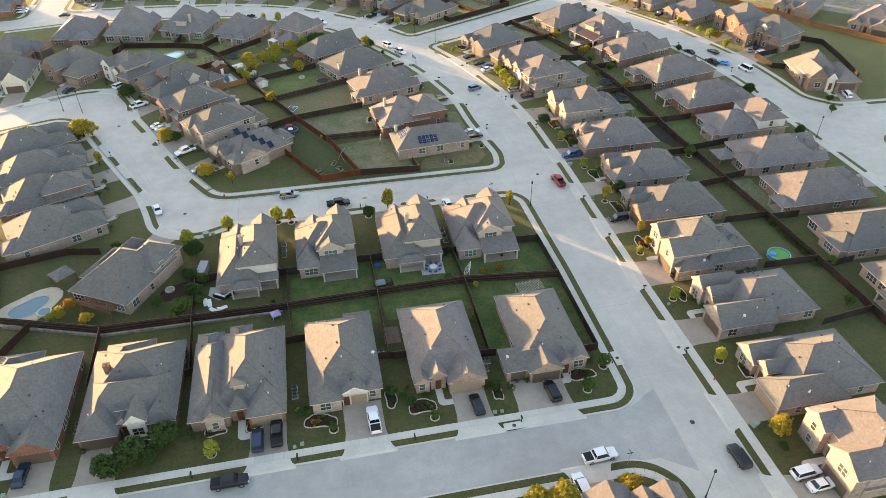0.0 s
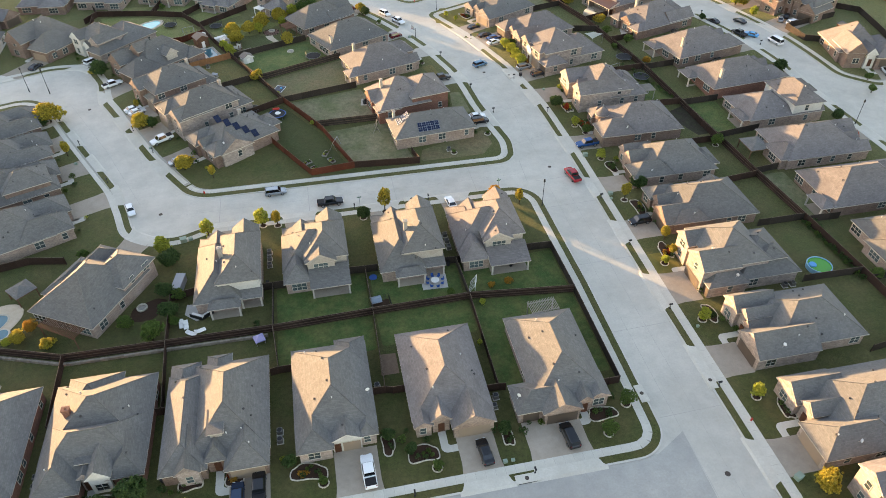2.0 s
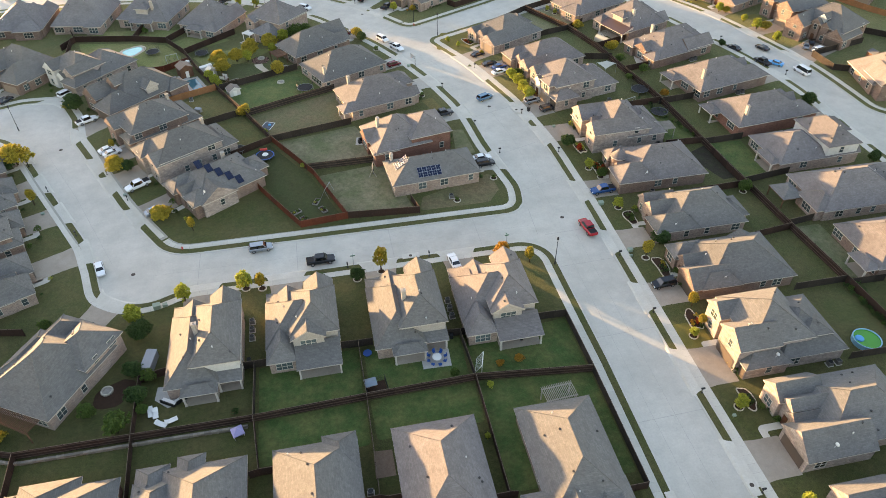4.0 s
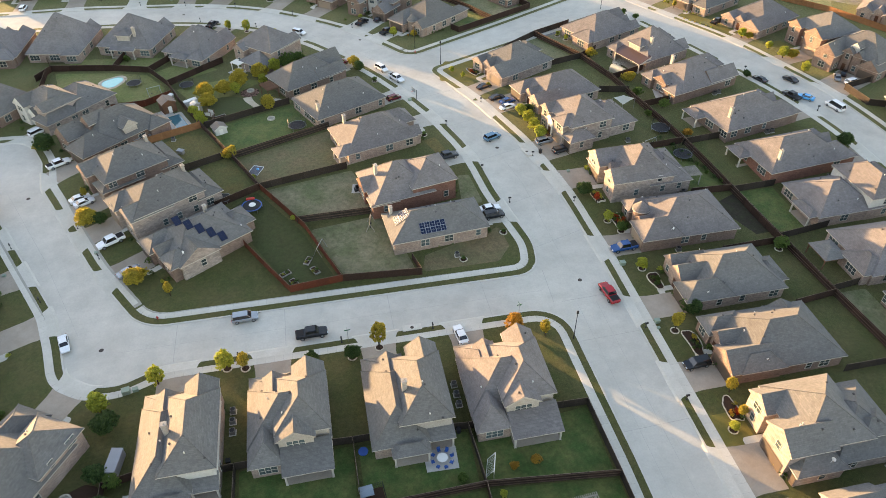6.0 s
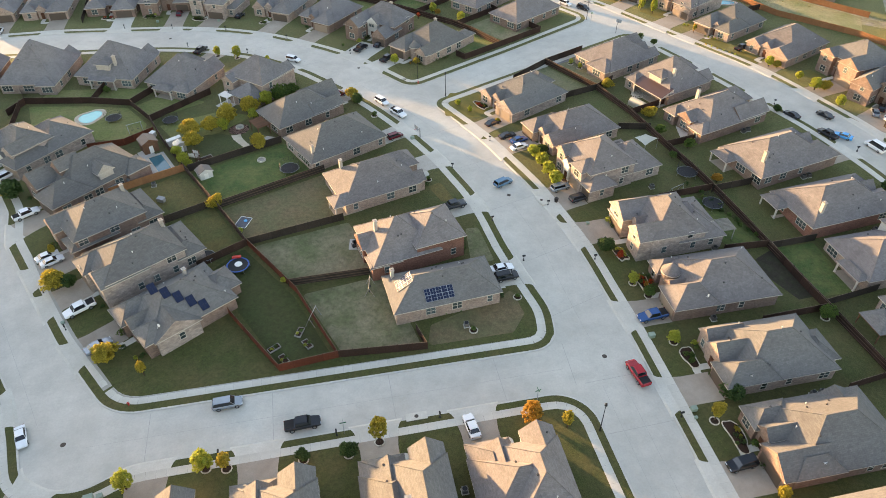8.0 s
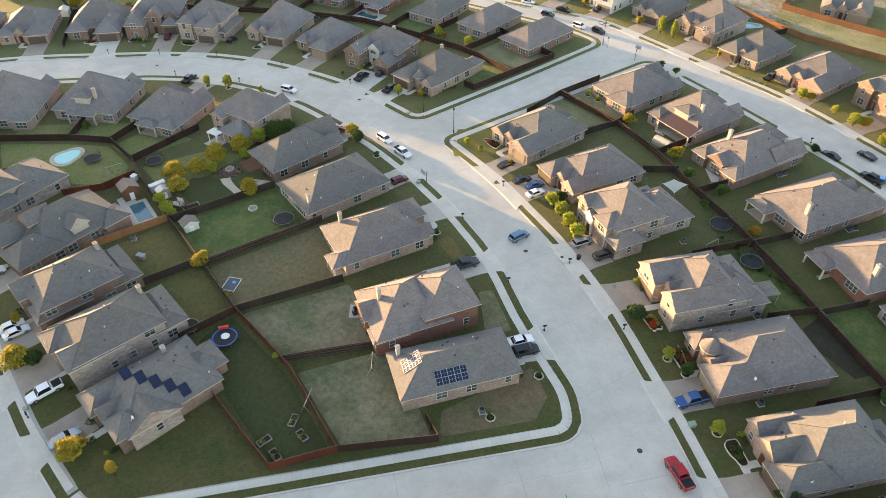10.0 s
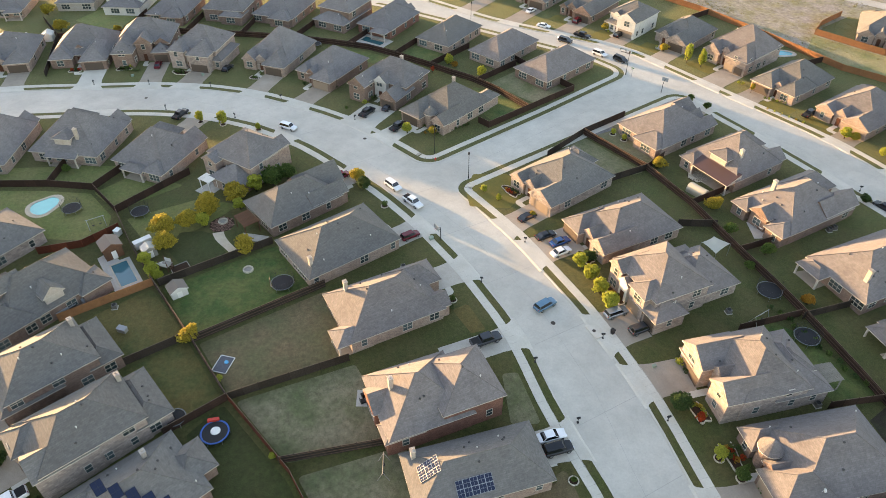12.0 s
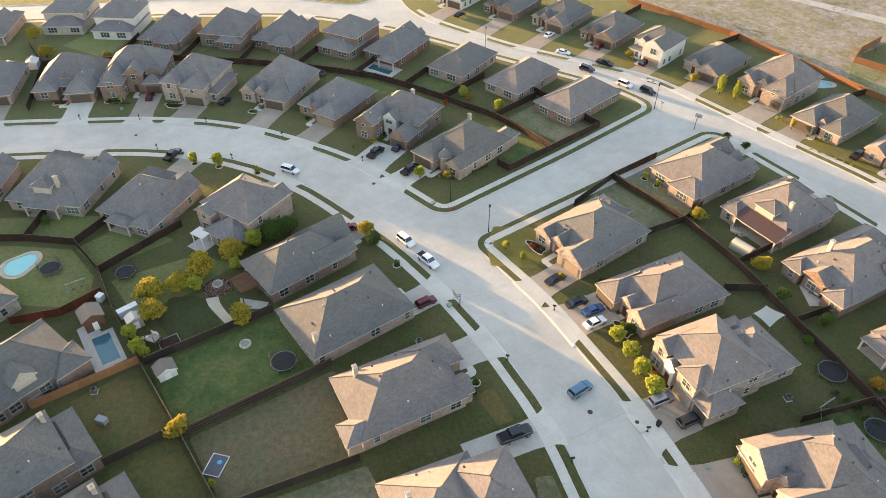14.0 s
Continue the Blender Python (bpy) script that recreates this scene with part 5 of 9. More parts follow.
one_storey(80.5, 346.0, -48, 12, 17, 1, "brown", 0, 9, 87, 1)
one_storey(66.5, 358.5, -48, 12, 17, 1, "white", 0, 9, 88, 1)
two_storey(157.5, 225.0, -78, 13, 18, 1, "brown", 0, 9, 89, 1)
house(157.4, 211.3, -66, [(-6.6, 8.6, -4.6, 8.4, 4.8, "hip", 0.7), (-6.4, -0.9, -9.5, 1, 4.8, "gf", 0.85), (-0.7, 1.8, -5.6, 1, 5.4, "gf", 0.9), (2.0, 4.4, -5.2, 1, 5.0, "gf", 0.85), (0.4, 2.4, -4.2, 1.5, 6.8, "gf", 0.9, "white"), (4.4, 9.8, -5.8, 4, 3.2, "gf", 0.8), (-5.0, 3.0, 6, 10.6, 3.0, "hip", 0.6)], "brown", 0, garage=[(7.1, -5.8, 4.6)], door=(0.6, -5.6), drive=(0.4, 9.4, -5.6, 9), vents=8, seed=90)
house(157.0, 180.2, -10, [(-7.4, 4.6, -5, 8, 3.0, "hip", 0.92), (-6.8, -1.6, -8, 1, 4.0, "gf", 1.0), (-1.4, 1.2, -8.4, -1, 3.6, "gf", 1.15, "white"), (1.4, 8.4, -9, 3, 3.0, "hip", 0.75)], "brown", 1, garage=[(4.9, -9, 5.0)], door=(-0.1, -8.4), drive=(1.6, 8.0, -9, 8), vents=8, seed=91)
one_storey(205.0, 216.5, -50, 14, 20, 1, "tan", 1, 0, 92, 1)
one_storey(190.0, 240, -50, 14, 20, 1, "tan", 1, 0, 93, 1)
one_storey(184.0, 283.0, -40, 14, 18, 1, "tan", 0, 0, 95, 1)
# south of street A
one_storey(38.0, 46.0, 180, 14, 15, 1, "tan", 1, 6.5, 94, 1)


# ---- pavements: slabs along the kerbs ----
def slab_mesh():
    bm = bmesh.new()
    box(bm, -0.735, 0.735, -0.7, 0.7, -0.06, 0.0)
    return mesh_of("slab", bm, WALKWAY)


BED = material("slab_joints", rgb("98948a"), rgb("a5a197"), 0.95, 0.5, 5.0, 0.2)
SLAB = slab_mesh()
pavement = tagged(new("pavement"), "pale concrete slab pavement behind the kerb", "pavement", "", "structure")
rest = bmesh.new()
near_slabs = 0


def slabs(outline, off, keep, scale=1.0):
    """Slabs along a block's outline; keep(x, y) tells where they lie."""
    global near_slabs
    line = inset(outline, off)
    line = line + [line[0]]
    run = []
    for p in resample(line, 0.75) + [None]:
        if p is not None and keep(p.x, p.y):
            run.append(p)
        elif len(run) > 2:
            tagged(ribbon("pavement_bed", run, 1.36 * scale, 0.162, BED), "recessed bedding under pavement slabs", "pavement", "", "structure")
            run = []
        else:
            run = []
    for p, q in zip(*(lambda r: (r, r[1:]))(resample(line, 1.5))):
        c = (p + q) / 2
        if not keep(c.x, c.y):
            continue
        d = q - p
        rise = zg(q.x, q.y) - zg(p.x, p.y)
        m = Matrix.Translation((c.x, c.y, 0.172 + zg(c.x, c.y))) @ Euler((0, -math.atan2(rise, d.length), math.atan2(d.y, d.x))).to_matrix().to_4x4() @ Matrix.Diagonal((1, scale, 1, 1))
        if near_slabs < 300 and 66 < c.y < 160 and -30 < c.x < 70:
            s = part("slab", SLAB, None, pavement)
            s.matrix_basis = m
            near_slabs += 1
        else:
            for co in [m @ v.co for v in SLAB.vertices]:
                rest.verts.new(co)
            rest.verts.ensure_lookup_table()
            k = len(rest.verts) - 8
            for f in SLAB.polygons:
                rest.faces.new([rest.verts[k + i] for i in f.vertices])


slabs(BLOCK_A, 2.2, lambda x, y: x > -110 and y > 60)
slabs(BLOCK_C, 2.3, lambda x, y: y > 30 and x < 140, 1.15)
slabs(BLOCK_B, 2.4, lambda x, y: x > -110, 1.1)
slabs(BLOCK_G, 2.3, lambda x, y: x > -110)
slabs(BLOCK_F, 2.3, lambda x, y: x < 200 and y < 400 and x > 50)
slabs(BLOCK_X, 2.3, lambda x, y: x > -110 and y < 340)
slabs(BLOCK_H, 2.3, lambda x, y: x > -60 and y > 20)
tagged(part("slab", rest, WALKWAY, pavement), kind="stuff")

# ---- joints in the concrete road ----
joints = bmesh.new()


def joint(x0, y0, x1, y1, wd=0.09):
    d = Vector((x1 - x0, y1 - y0))
    n = Vector((-d.y, d.x)).normalized() * wd / 2
    k = max(1, int(d.length / 3))
    prev = None
    for i in range(k + 1):
        p = Vector((x0, y0)) + d * i / k
        pair = [joints.verts.new((p.x + s * n.x, p.y + s * n.y, 0.006 + zg(p.x, p.y))) for s in (1, -1)]
        if prev:
            joints.faces.new((prev[0], prev[1], pair[1], pair[0]))
        prev = pair


for x in (51.2, 54.8):
    joint(x, -50, x, 140, 0.05)
for y in (0, 21, 42, 75.5, 94, 112, 131, 141):
    joint(48.5, y, 59.6, y + 0.3)
joint(-120, 64.3, 48, 64.3, 0.05)
for x in range(-110, 45, 18):
    joint(x, 59.6, x + 0.1, 69.1)
joint(-30, 144.8, 46, 144.6, 0.05)
for x in (-21, -2, 17, 35):
    joint(x, 140.1, x, 149.5)
joint(47.0, 141, 47.6, 150)
for x, y in ((53.4, 158), (52.4, 172), (50, 188), (45.8, 204), (40, 219), (33, 233), (24, 248), (12, 263), (-4, 275), (-22, 285)):
    joint(x - 5.6, y - 1.5, x + 5.6, y + 1.9)
for x, y, u, v in ((52.8, 150, 51.4, 176), (51.4, 176, 47.6, 196), (47.6, 196, 40.5, 217), (40.5, 217, 31.5, 235), (31.5, 235, 18, 255), (18, 255, 0, 275), (0, 275, -22, 287), (-22, 287, -60, 293), (42, 239, 98, 268), (104, 270, 124, 232), (124, 232, 139, 178), (104, 270, 60, 322), (-38, 150, -48, 172), (-48, 172, -60, 195)):
    joint(x, y, u, v, 0.05)
tagged(part("joint", joints, TAR, road), kind="stuff")

# ---- lawns of single plots ----
def plot(mat, *pts):
    sheet("lawn", fillet([(x, y, 0.6) for x, y in pts]), 0.147 if mat is GRASS_DEEP else 0.142, mat, label={GRASS_RICH: "lush green back lawn", GRASS_DRY: "dry patchy back lawn", GRASS_BROWN: "brown worn lawn with bare patches", GRASS_OLIVE: "olive-brown fading back lawn"}.get(mat, "mown green lawn"), category="lawn")


# Low sun on front lawns, painted in as a yellow grass tone.
GRASS_SUN_YELLOW = material("lawn_grass_sun_yellow", shade(rgb("6b6230"), 0.84), shade(rgb("857a3c"), 0.84), 0.95, 0.3, 8.0, 0.9, 0.08, c3=shade(rgb("5a5c2c"), 0.84), big_amount=0.6)
plot(GRASS_RICH, (26, 86.5), (44.8, 86), (44.8, 104.8), (25.9, 106.8))
plot(GRASS_RICH, (8.3, 99), (25.2, 99), (25.2, 106.8), (8, 106.6))
plot(GRASS_RICH, (-9.6, 98), (7.2, 98.5), (7.2, 106.6), (-9.6, 106.2))
plot(GRASS_RICH, (-9.5, 107.2), (7, 107.4), (7.4, 118), (-9.5, 117))
plot(GRASS_RICH, (8.2, 107.6), (24.8, 108), (25, 117), (8.2, 117.6))
plot(GRASS_RICH, (26, 108), (44.6, 105.8), (44.6, 117.6), (26, 116))
plot(GRASS_DRY, (4, 170.2), (9.8, 155.6), (23.6, 154.2), (22.8, 158.4), (20, 172.2))
plot(GRASS_BROWN, (24.6, 154), (40, 154), (43.2, 158), (42.4, 164), (40, 163), (26, 158.6))
plot(GRASS_DRY, (-4.8, 184.6), (2.6, 172.6), (19.2, 173.4), (14.4, 188.2))
plot(GRASS_BROWN, (-11, 197.8), (-5.8, 186), (13.2, 190), (11.4, 206.6))
plot(GRASS_RICH, (-18.4, 213), (-12.2, 199.2), (10, 208.4), (2.6, 221.2))
plot(GRASS_DEEP, (-14.4, 216.8), (-7.0, 220.2), (-8.8, 224.6), (-10.4, 227.6), (-12.2, 228.8), (-16.6, 229.2), (-18.4, 223.8))
plot(GRASS_DEEP, (-8, 169), (-0.4, 154.2), (8, 155.6), (2.4, 170), (-6.6, 184.4), (-12, 180))
plot(GRASS_OLIVE, (-15, 181.6), (-7, 185.4), (-13, 199), (-22, 194.6))
plot(GRASS_OLIVE, (-22.6, 196), (-13.4, 200.2), (-20.4, 213.4), (-31, 207.6))
plot(GRASS_SUN_YELLOW, (42.6, 226), (50.6, 223.6), (56.0, 229.0), (53.4, 236.0), (46.0, 237.4), (43.0, 232.0))
plot(GRASS_SUN_YELLOW, (62.6, 99.4), (67.8, 99.4), (67.8, 112), (62.6, 112))
plot(GRASS_RICH, (89.4, 181), (95, 171), (96.4, 166.4), (88, 166.6), (84, 186))
plot(GRASS_RICH, (97.6, 151.2), (106, 150.8), (105.6, 164.6), (96.6, 164.8))
sheet("garden_bed", [(91.6, 162.6), (96.0, 164.4), (98.6, 151.4), (94.0, 151.2), (91.6, 157.6)], 0.149, material("dark_garden_earth", rgb("2a231d"), rgb("3d342b"), 0.95, 0.5, 6.0, 0.9, 0.06, c3=rgb("3b4226"), mid=1.6, mid_amount=0.3), label="bare dark earth patch along a fence", category="garden bed")
plot(GRASS_DRY, (36.6, 172.6), (41.2, 171.8), (40.2, 181.6), (37.6, 181.8))
plot(GRASS_OLIVE, (34.6, 191), (37.4, 191.2), (35.6, 198.0), (32.6, 197.0))
plot(GRASS_DRY, (100.2, 116.6), (105.4, 116), (105.4, 132.4), (99.4, 132.4))
plot(GRASS_DRY, (76.4, 248.6), (84.8, 231.4), (89.8, 234.4), (86.6, 253.2))
plot(GRASS_DRY, (66, 240), (75, 248.8), (83.8, 230.4), (75.6, 229))
plot(GRASS_MID, (-27.8, 236), (-22.4, 226), (-13, 229.6), (-4.6, 236.4), (-14, 240))
plot(GRASS_MID, (-36, 247), (-30.4, 239.4), (-17, 246), (-28, 252.6))
plot(GRASS_MID, (-58, 239), (-41, 232), (-31, 229.4), (-31, 237.6), (-36.6, 246.8), (-47, 250), (-62, 253))
plot(GRASS_MID, (-60, 256.4), (-47.6, 253.4), (-37, 250.4), (-31, 256.6), (-44, 259), (-58, 261))
plot(GRASS_DRY, (155.6, 278.6), (164.6, 288.6), (172.6, 276.0), (184, 259), (176, 247), (160, 266.4))
plot(GRASS, (166.2, 289), (173.8, 277), (190, 254), (204, 276), (184, 299), (171.4, 293.4))


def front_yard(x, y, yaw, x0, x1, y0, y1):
    """A front lawn with sunlight put into its colour, in its house's axes."""
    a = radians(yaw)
    plot(GRASS_SUN_YELLOW, *[(x + u * math.cos(a) - v * math.sin(a), y + u * math.sin(a) + v * math.cos(a)) for u, v in ((x0, y0), (x1, y0), (x1, y1), (x0, y1))])


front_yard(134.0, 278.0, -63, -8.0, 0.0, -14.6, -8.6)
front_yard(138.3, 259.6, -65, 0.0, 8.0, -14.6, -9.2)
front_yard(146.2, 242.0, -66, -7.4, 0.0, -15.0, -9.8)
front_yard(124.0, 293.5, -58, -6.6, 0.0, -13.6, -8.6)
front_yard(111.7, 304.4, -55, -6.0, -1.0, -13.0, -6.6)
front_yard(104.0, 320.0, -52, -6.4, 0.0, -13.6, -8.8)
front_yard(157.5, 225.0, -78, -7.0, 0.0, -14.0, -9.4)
plot(GRASS_RICH, (47.4, 292.4), (39.2, 300.2), (46.6, 307.6), (53, 300))
plot(GRASS_RICH, (22, 309.4), (30, 305.0), (36, 299.4), (31, 297.0), (21, 305))
plot(GRASS_RICH, (61.4, 271.6), (65.4, 262.6), (56.4, 258.2), (52.6, 268.0), (55.6, 277.6))
plot(GRASS_DRY, (69.0, 265.4), (79.4, 270.6), (71.0, 285.0), (60.4, 278.6))
plot(GRASS_MID, (-58, 346), (-44, 334.0), (-39, 347.4), (-50, 356))
plot(GRASS_MID, (-36, 344), (-39.6, 332.6), (-24, 330.2), (-20, 338))
sheet("field", [(122, 344), (140, 312.6), (149, 293), (155.5, 277), (240, 200), (240, 440), (122, 440)], 0.139, FIELD, label="bare earth field with dry weeds", category="field")
sheet("road", [(158, 352), (173.5, 335.6), (192.2, 310.8), (240, 252), (240, 262), (195.4, 315.4), (179.4, 335), (168, 352)], 0.17, TRACK, label="pale concrete road across the field", category="road")


def weeds():
    """Dry yellow-green tufts scattered over the bare field, thicker in patches."""
    rng = random.Random(77)
    bm_v, bm_f = [], []
    patches = [(rng.uniform(130, 230), rng.uniform(270, 400), rng.uniform(4, 11)) for _ in range(60)]
    for px, py, pr in patches:
        for _ in range(int(pr * 7)):
            x, y = rng.gauss(px, pr * 0.6), rng.gauss(py, pr * 0.5)
            if x < 127 + (344 - y) * 0.46 or y > 420 or x > 236 or y < 262:
                continue
            for _ in range(5):
                a, s = rng.uniform(0, 6.28), rng.uniform(0.1, 0.27)
                dx, dy = math.cos(a) * s, math.sin(a) * s
                ox, oy = x + rng.uniform(-0.4, 0.4), y + rng.uniform(-0.4, 0.4)
                k = len(bm_v)
                z = zg(ox, oy) + 0.15
                bm_v += [(ox - dy * 0.5, oy + dx * 0.5, z), (ox + dy * 0.5, oy - dx * 0.5, z), (ox + dx * 0.6, oy + dy * 0.6, z + s)]
                bm_f.append((k, k + 1, k + 2))
    me = bpy.data.meshes.new("weeds")
    me.from_pydata(bm_v, [], bm_f)
    me.materials.append(LEAF["weed"])
    tagged(part("weeds", me, None), "dry yellow-green weeds on a bare field", "weeds", "", "stuff")


weeds()


# ---- fences ----
RAIL = material("fence_rails", rgb("54443a"), rgb("6b594c"), 0.9, 0.6, 7.0, 0.3, 0.01, c3=rgb("43352c"))


def fence_meshes(mat):
    bm = bmesh.new()
    n = 15
    prev = None
    w = 2.4 / n
    for i in range(n):
        x0, x1 = -1.2 + i * w + 0.004, -1.2 + (i + 1) * w - 0.004
        y = 0.012 * (1 if i % 2 else -1)
        h = 1.78 + 0.02 * ((i * 7) % 3)
        ring = [bm.verts.new(p) for p in ((x0, y - 0.011, -0.25), (x0, y + 0.011, -0.25), (x0, y + 0.011, h), (x0, y - 0.011, h))]
        ring2 = [bm.verts.new(p) for p in ((x1, y - 0.011, -0.25), (x1, y + 0.011, -0.25), (x1, y + 0.011, h), (x1, y - 0.011, h))]
        if prev:
            for a in range(4):
                bm.faces.new((prev[a], prev[(a + 1) % 4], ring[(a + 1) % 4], ring[a]))
        else:
            bm.faces.new(ring)
        for a in range(4):
            bm.faces.new((ring[a], ring[(a + 1) % 4], ring2[(a + 1) % 4], ring2[a]))
        prev = ring2
    bm.faces.new(prev[::-1])
    panel = mesh_of("panel", bm, mat)
    bm = bmesh.new()
    box(bm, -0.06, 0.06, -0.06, 0.06, -0.6, 1.86)
    post = mesh_of("post", bm, mat)
    bm = bmesh.new()
    box(bm, -1.2, 1.2, 0.03, 0.075, 0.0, 0.1)
    return panel, post, mesh_of("rail", bm, RAIL)


FENCE = {"brown": fence_meshes(FENCE_M), "grey": fence_meshes(FENCE_GREY), "new": fence_meshes(FENCE_NEW), "stained": fence_meshes(FENCE_RED)}
FENCE_WORDS = {"brown": "brown stained cedar board fence", "grey": "dark weathered board fence", "new": "fresh orange cedar board fence", "stained": "red-brown stained board fence"}


def fence(kind, *pts, rails=False):
    panel, post, rail = FENCE[kind]
    f = empty("fence", pose(pts[0][0], pts[0][1], zg(*pts[0])), FENCE_WORDS[kind] + " between plots", "fence", "plot fences")
    base = Vector((pts[0][0], pts[0][1], zg(*pts[0])))
    pv, pf, rv, rf = [], [], [], []
    line = []
    for a, b in zip(pts, pts[1:]):
        d = Vector(b) - Vector(a)
        n = max(1, round(d.length / 2.4))
        for i in range(n):
            c = Vector(a) + d * (i + 0.5) / n
            p0, p1 = Vector(a) + d * i / n, Vector(a) + d * (i + 1) / n
            rise = zg(p1.x, p1.y) - zg(p0.x, p0.y)
            turn = Euler((0, -math.atan2(rise, d.length / n), math.atan2(d.y, d.x))).to_matrix().to_4x4()
            m = Matrix.Translation(Vector((c.x, c.y, zg(c.x, c.y) + 0.13)) - base) @ turn @ Matrix.Diagonal((d.length / n / 2.4, 1, 1, 1))
            part("panel", panel, None, f).matrix_basis = m
            pm = Matrix.Translation(Vector((p0.x, p0.y, zg(p0.x, p0.y) + 0.13)) - base) @ turn
            pf += [[len(pv) + k for k in q.vertices] for q in post.polygons]
            pv += [pm @ v.co for v in post.vertices]
            line.append(p0)
            if rails:
                flip = pose(0, 0, 0, 0, 0, 180 if d.x > 0 else 0)
                for z in (0.25, 0.85, 1.5):
                    rm = m @ flip @ Matrix.Translation((0, 0, z))
                    rf += [[len(rv) + k for k in q.vertices] for q in rail.polygons]
                    rv += [rm @ v.co for v in rail.vertices]
    me = bpy.data.meshes.new("post")
    me.from_pydata([tuple(v) for v in pv], [], pf)
    me.materials.append(post.materials[0])
    tagged(part("post", me, None, f), kind="stuff")
    if rails:
        me = bpy.data.meshes.new("rail")
        me.from_pydata([tuple(v) for v in rv], [], rf)
        me.materials.append(RAIL)
        tagged(part("rail", me, None, f, "paler horizontal rails"), kind="stuff")
    line.append(Vector(pts[-1]))
    cv, cf = [], []
    for i, p in enumerate(line):
        d = (line[min(i + 1, len(line) - 1)] - line[max(i - 1, 0)]).normalized()
        z = zg(p.x, p.y) - base.z + 0.13
        for s, h in ((-1, 1.8), (1, 1.8), (1, 1.838), (-1, 1.838)):
            cv.append((p.x - base.x - s * 0.03 * d.y, p.y - base.y + s * 0.03 * d.x, z + h))
        if i:
            k = 4 * i
            cf += [(k - 4 + j, k - 4 + (j + 1) % 4, k + (j + 1) % 4, k + j) for j in range(4)]
    cf += [(3, 2, 1, 0), tuple(len(cv) - 4 + j for j in range(4))]
    # Cap rail; its pale tone carries the light line along the fence top.
    me = bpy.data.meshes.new("cap")
    me.from_pydata(cv, [], cf)
    me.materials.append(FENCE_NEW if kind == "new" else FENCE_CAP)
    part("cap", me, None, f, "top rail drawing the sky-lit fence top")
    return f


fence("brown", (-66, 113.8), (-58.4, 111.3), (-45.2, 106.8), (-28.4, 106.6), (-10.2, 106.4), (7.6, 106.9), (25.6, 107.2), rails=True)
fence("brown", (25.6, 107.2), (45.0, 105.0), rails=True)
fence("grey", (45.1, 83.2), (45.1, 105.0), (44.8, 118.0), (38.8, 118.2))
fence("brown", (41.4, 83.2), (45.1, 83.2))
fence("brown", (25.6, 107.2), (25.4, 85.8), (26.6, 85.6))
fence("brown", (25.4, 85.8), (23, 85.8))
fence("grey", (25.6, 107.2), (25.2, 117.4), (22.8, 117.6))
fence("grey", (25.2, 117.4), (26.2, 117.4))
fence("brown", (7.6, 106.9), (7.4, 89), (8.6, 88.6), (10.6, 88.6))
fence("brown", (7.4, 89), (5.2, 89))
fence("grey", (7.6, 106.9), (7.5, 118.4), (10, 118.4))
fence("grey", (7.5, 118.4), (4.4, 118.6))
fence("brown", (-10.2, 106.4), (-9.4, 96.6), (-10.8, 96.4))
fence("brown", (-9.4, 96.6), (-7, 96.6))
fence("grey", (-10.2, 106.4), (-10, 117.4), (-7.6, 117.4))
fence("grey", (-10, 117.4), (-12, 117.4))
fence("brown", (-28.4, 106.6), (-27.6, 92), (-26.2, 92))
fence("brown", (-27.6, 92), (-28.6, 92))
fence("brown", (-45.2, 106.8), (-44.6, 92), (-43.4, 92))
fence("brown", (-62, 103.4), (-58.6, 110.8))
fence("brown", (-28.4, 106.6), (-28.6, 118), (-24, 119))
fence("brown", (-50, 133), (-57, 134.4), (-70, 131.4), (-82, 136))
fence("brown", (-66, 113.8), (-70, 131.4))
# block B
fence("stained", (-0.7, 153.6), (9.2, 154.6))
fence("brown", (9.2, 154.6), (24.4, 153.4))
fence("brown", (24.4, 153.4), (23.2, 158))
fence("stained", (-0.7, 153.6), (-9, 167.6), (-9.6, 169))
fence("stained", (9.2, 154.6), (3.1, 170.6), (-5.9, 185.2))
fence("brown", (-5.9, 185.2), (-12.3, 198.8), (-20.0, 214.3), rails=True)
fence("new", (-20.0, 214.3), (-35.2, 208.0))
fence("brown", (-20.0, 214.3), (-25.5, 226.4), (-30.1, 238.6), rails=True)
fence("grey", (1.6, 172.8), (19.8, 172.9), rails=True)
fence("grey", (-5.9, 185.2), (13.6, 189.2))
fence("grey", (-12.0, 198.4), (11.0, 207.6), rails=True)
fence("grey", (-19.0, 213.8), (1.8, 222.0))
fence("brown", (-5.9, 185.2), (-15.2, 180.6))
fence("grey", (-12.6, 199.6), (-23.6, 195.0))
fence("brown", (-30.1, 238.6), (-36.1, 248.1), (-46, 251.4), (-63, 254.6), (-66, 249))
fence("brown", (-30.1, 238.6), (-16, 250.2))
fence("brown", (-36.1, 248.1), (-28.4, 258.4))
fence("brown", (-46, 251.4), (-44, 260))
fence("brown", (-63, 254.6), (-66, 262))
fence("stained", (-28.6, 232.6), (-34.8, 228.4), (-43, 227.8))
fence("brown", (-50, 240), (-63, 238), (-64, 254))
# blocks C and E
fence("brown", (76, 248.4), (84.5, 231), (88.2, 216.8), (90.2, 201), rails=True)
fence("brown", (90.2, 201), (92.6, 186.6), (95, 170.6), (96.6, 158), rails=True)
fence("brown", (96.6, 158), (97.4, 148.8), (98.4, 132), (99.6, 115.6), rails=True)
fence("brown", (99.6, 115.6), (100.8, 96), (101.2, 82), (101.6, 40))
fence("grey", (64.4, 240.6), (76, 248.4), (89, 254.2))
fence("grey", (70.8, 227.4), (84.5, 231))
fence("grey", (82.4, 211), (90, 209.2))
fence("brown", (84.5, 231), (90.6, 235))
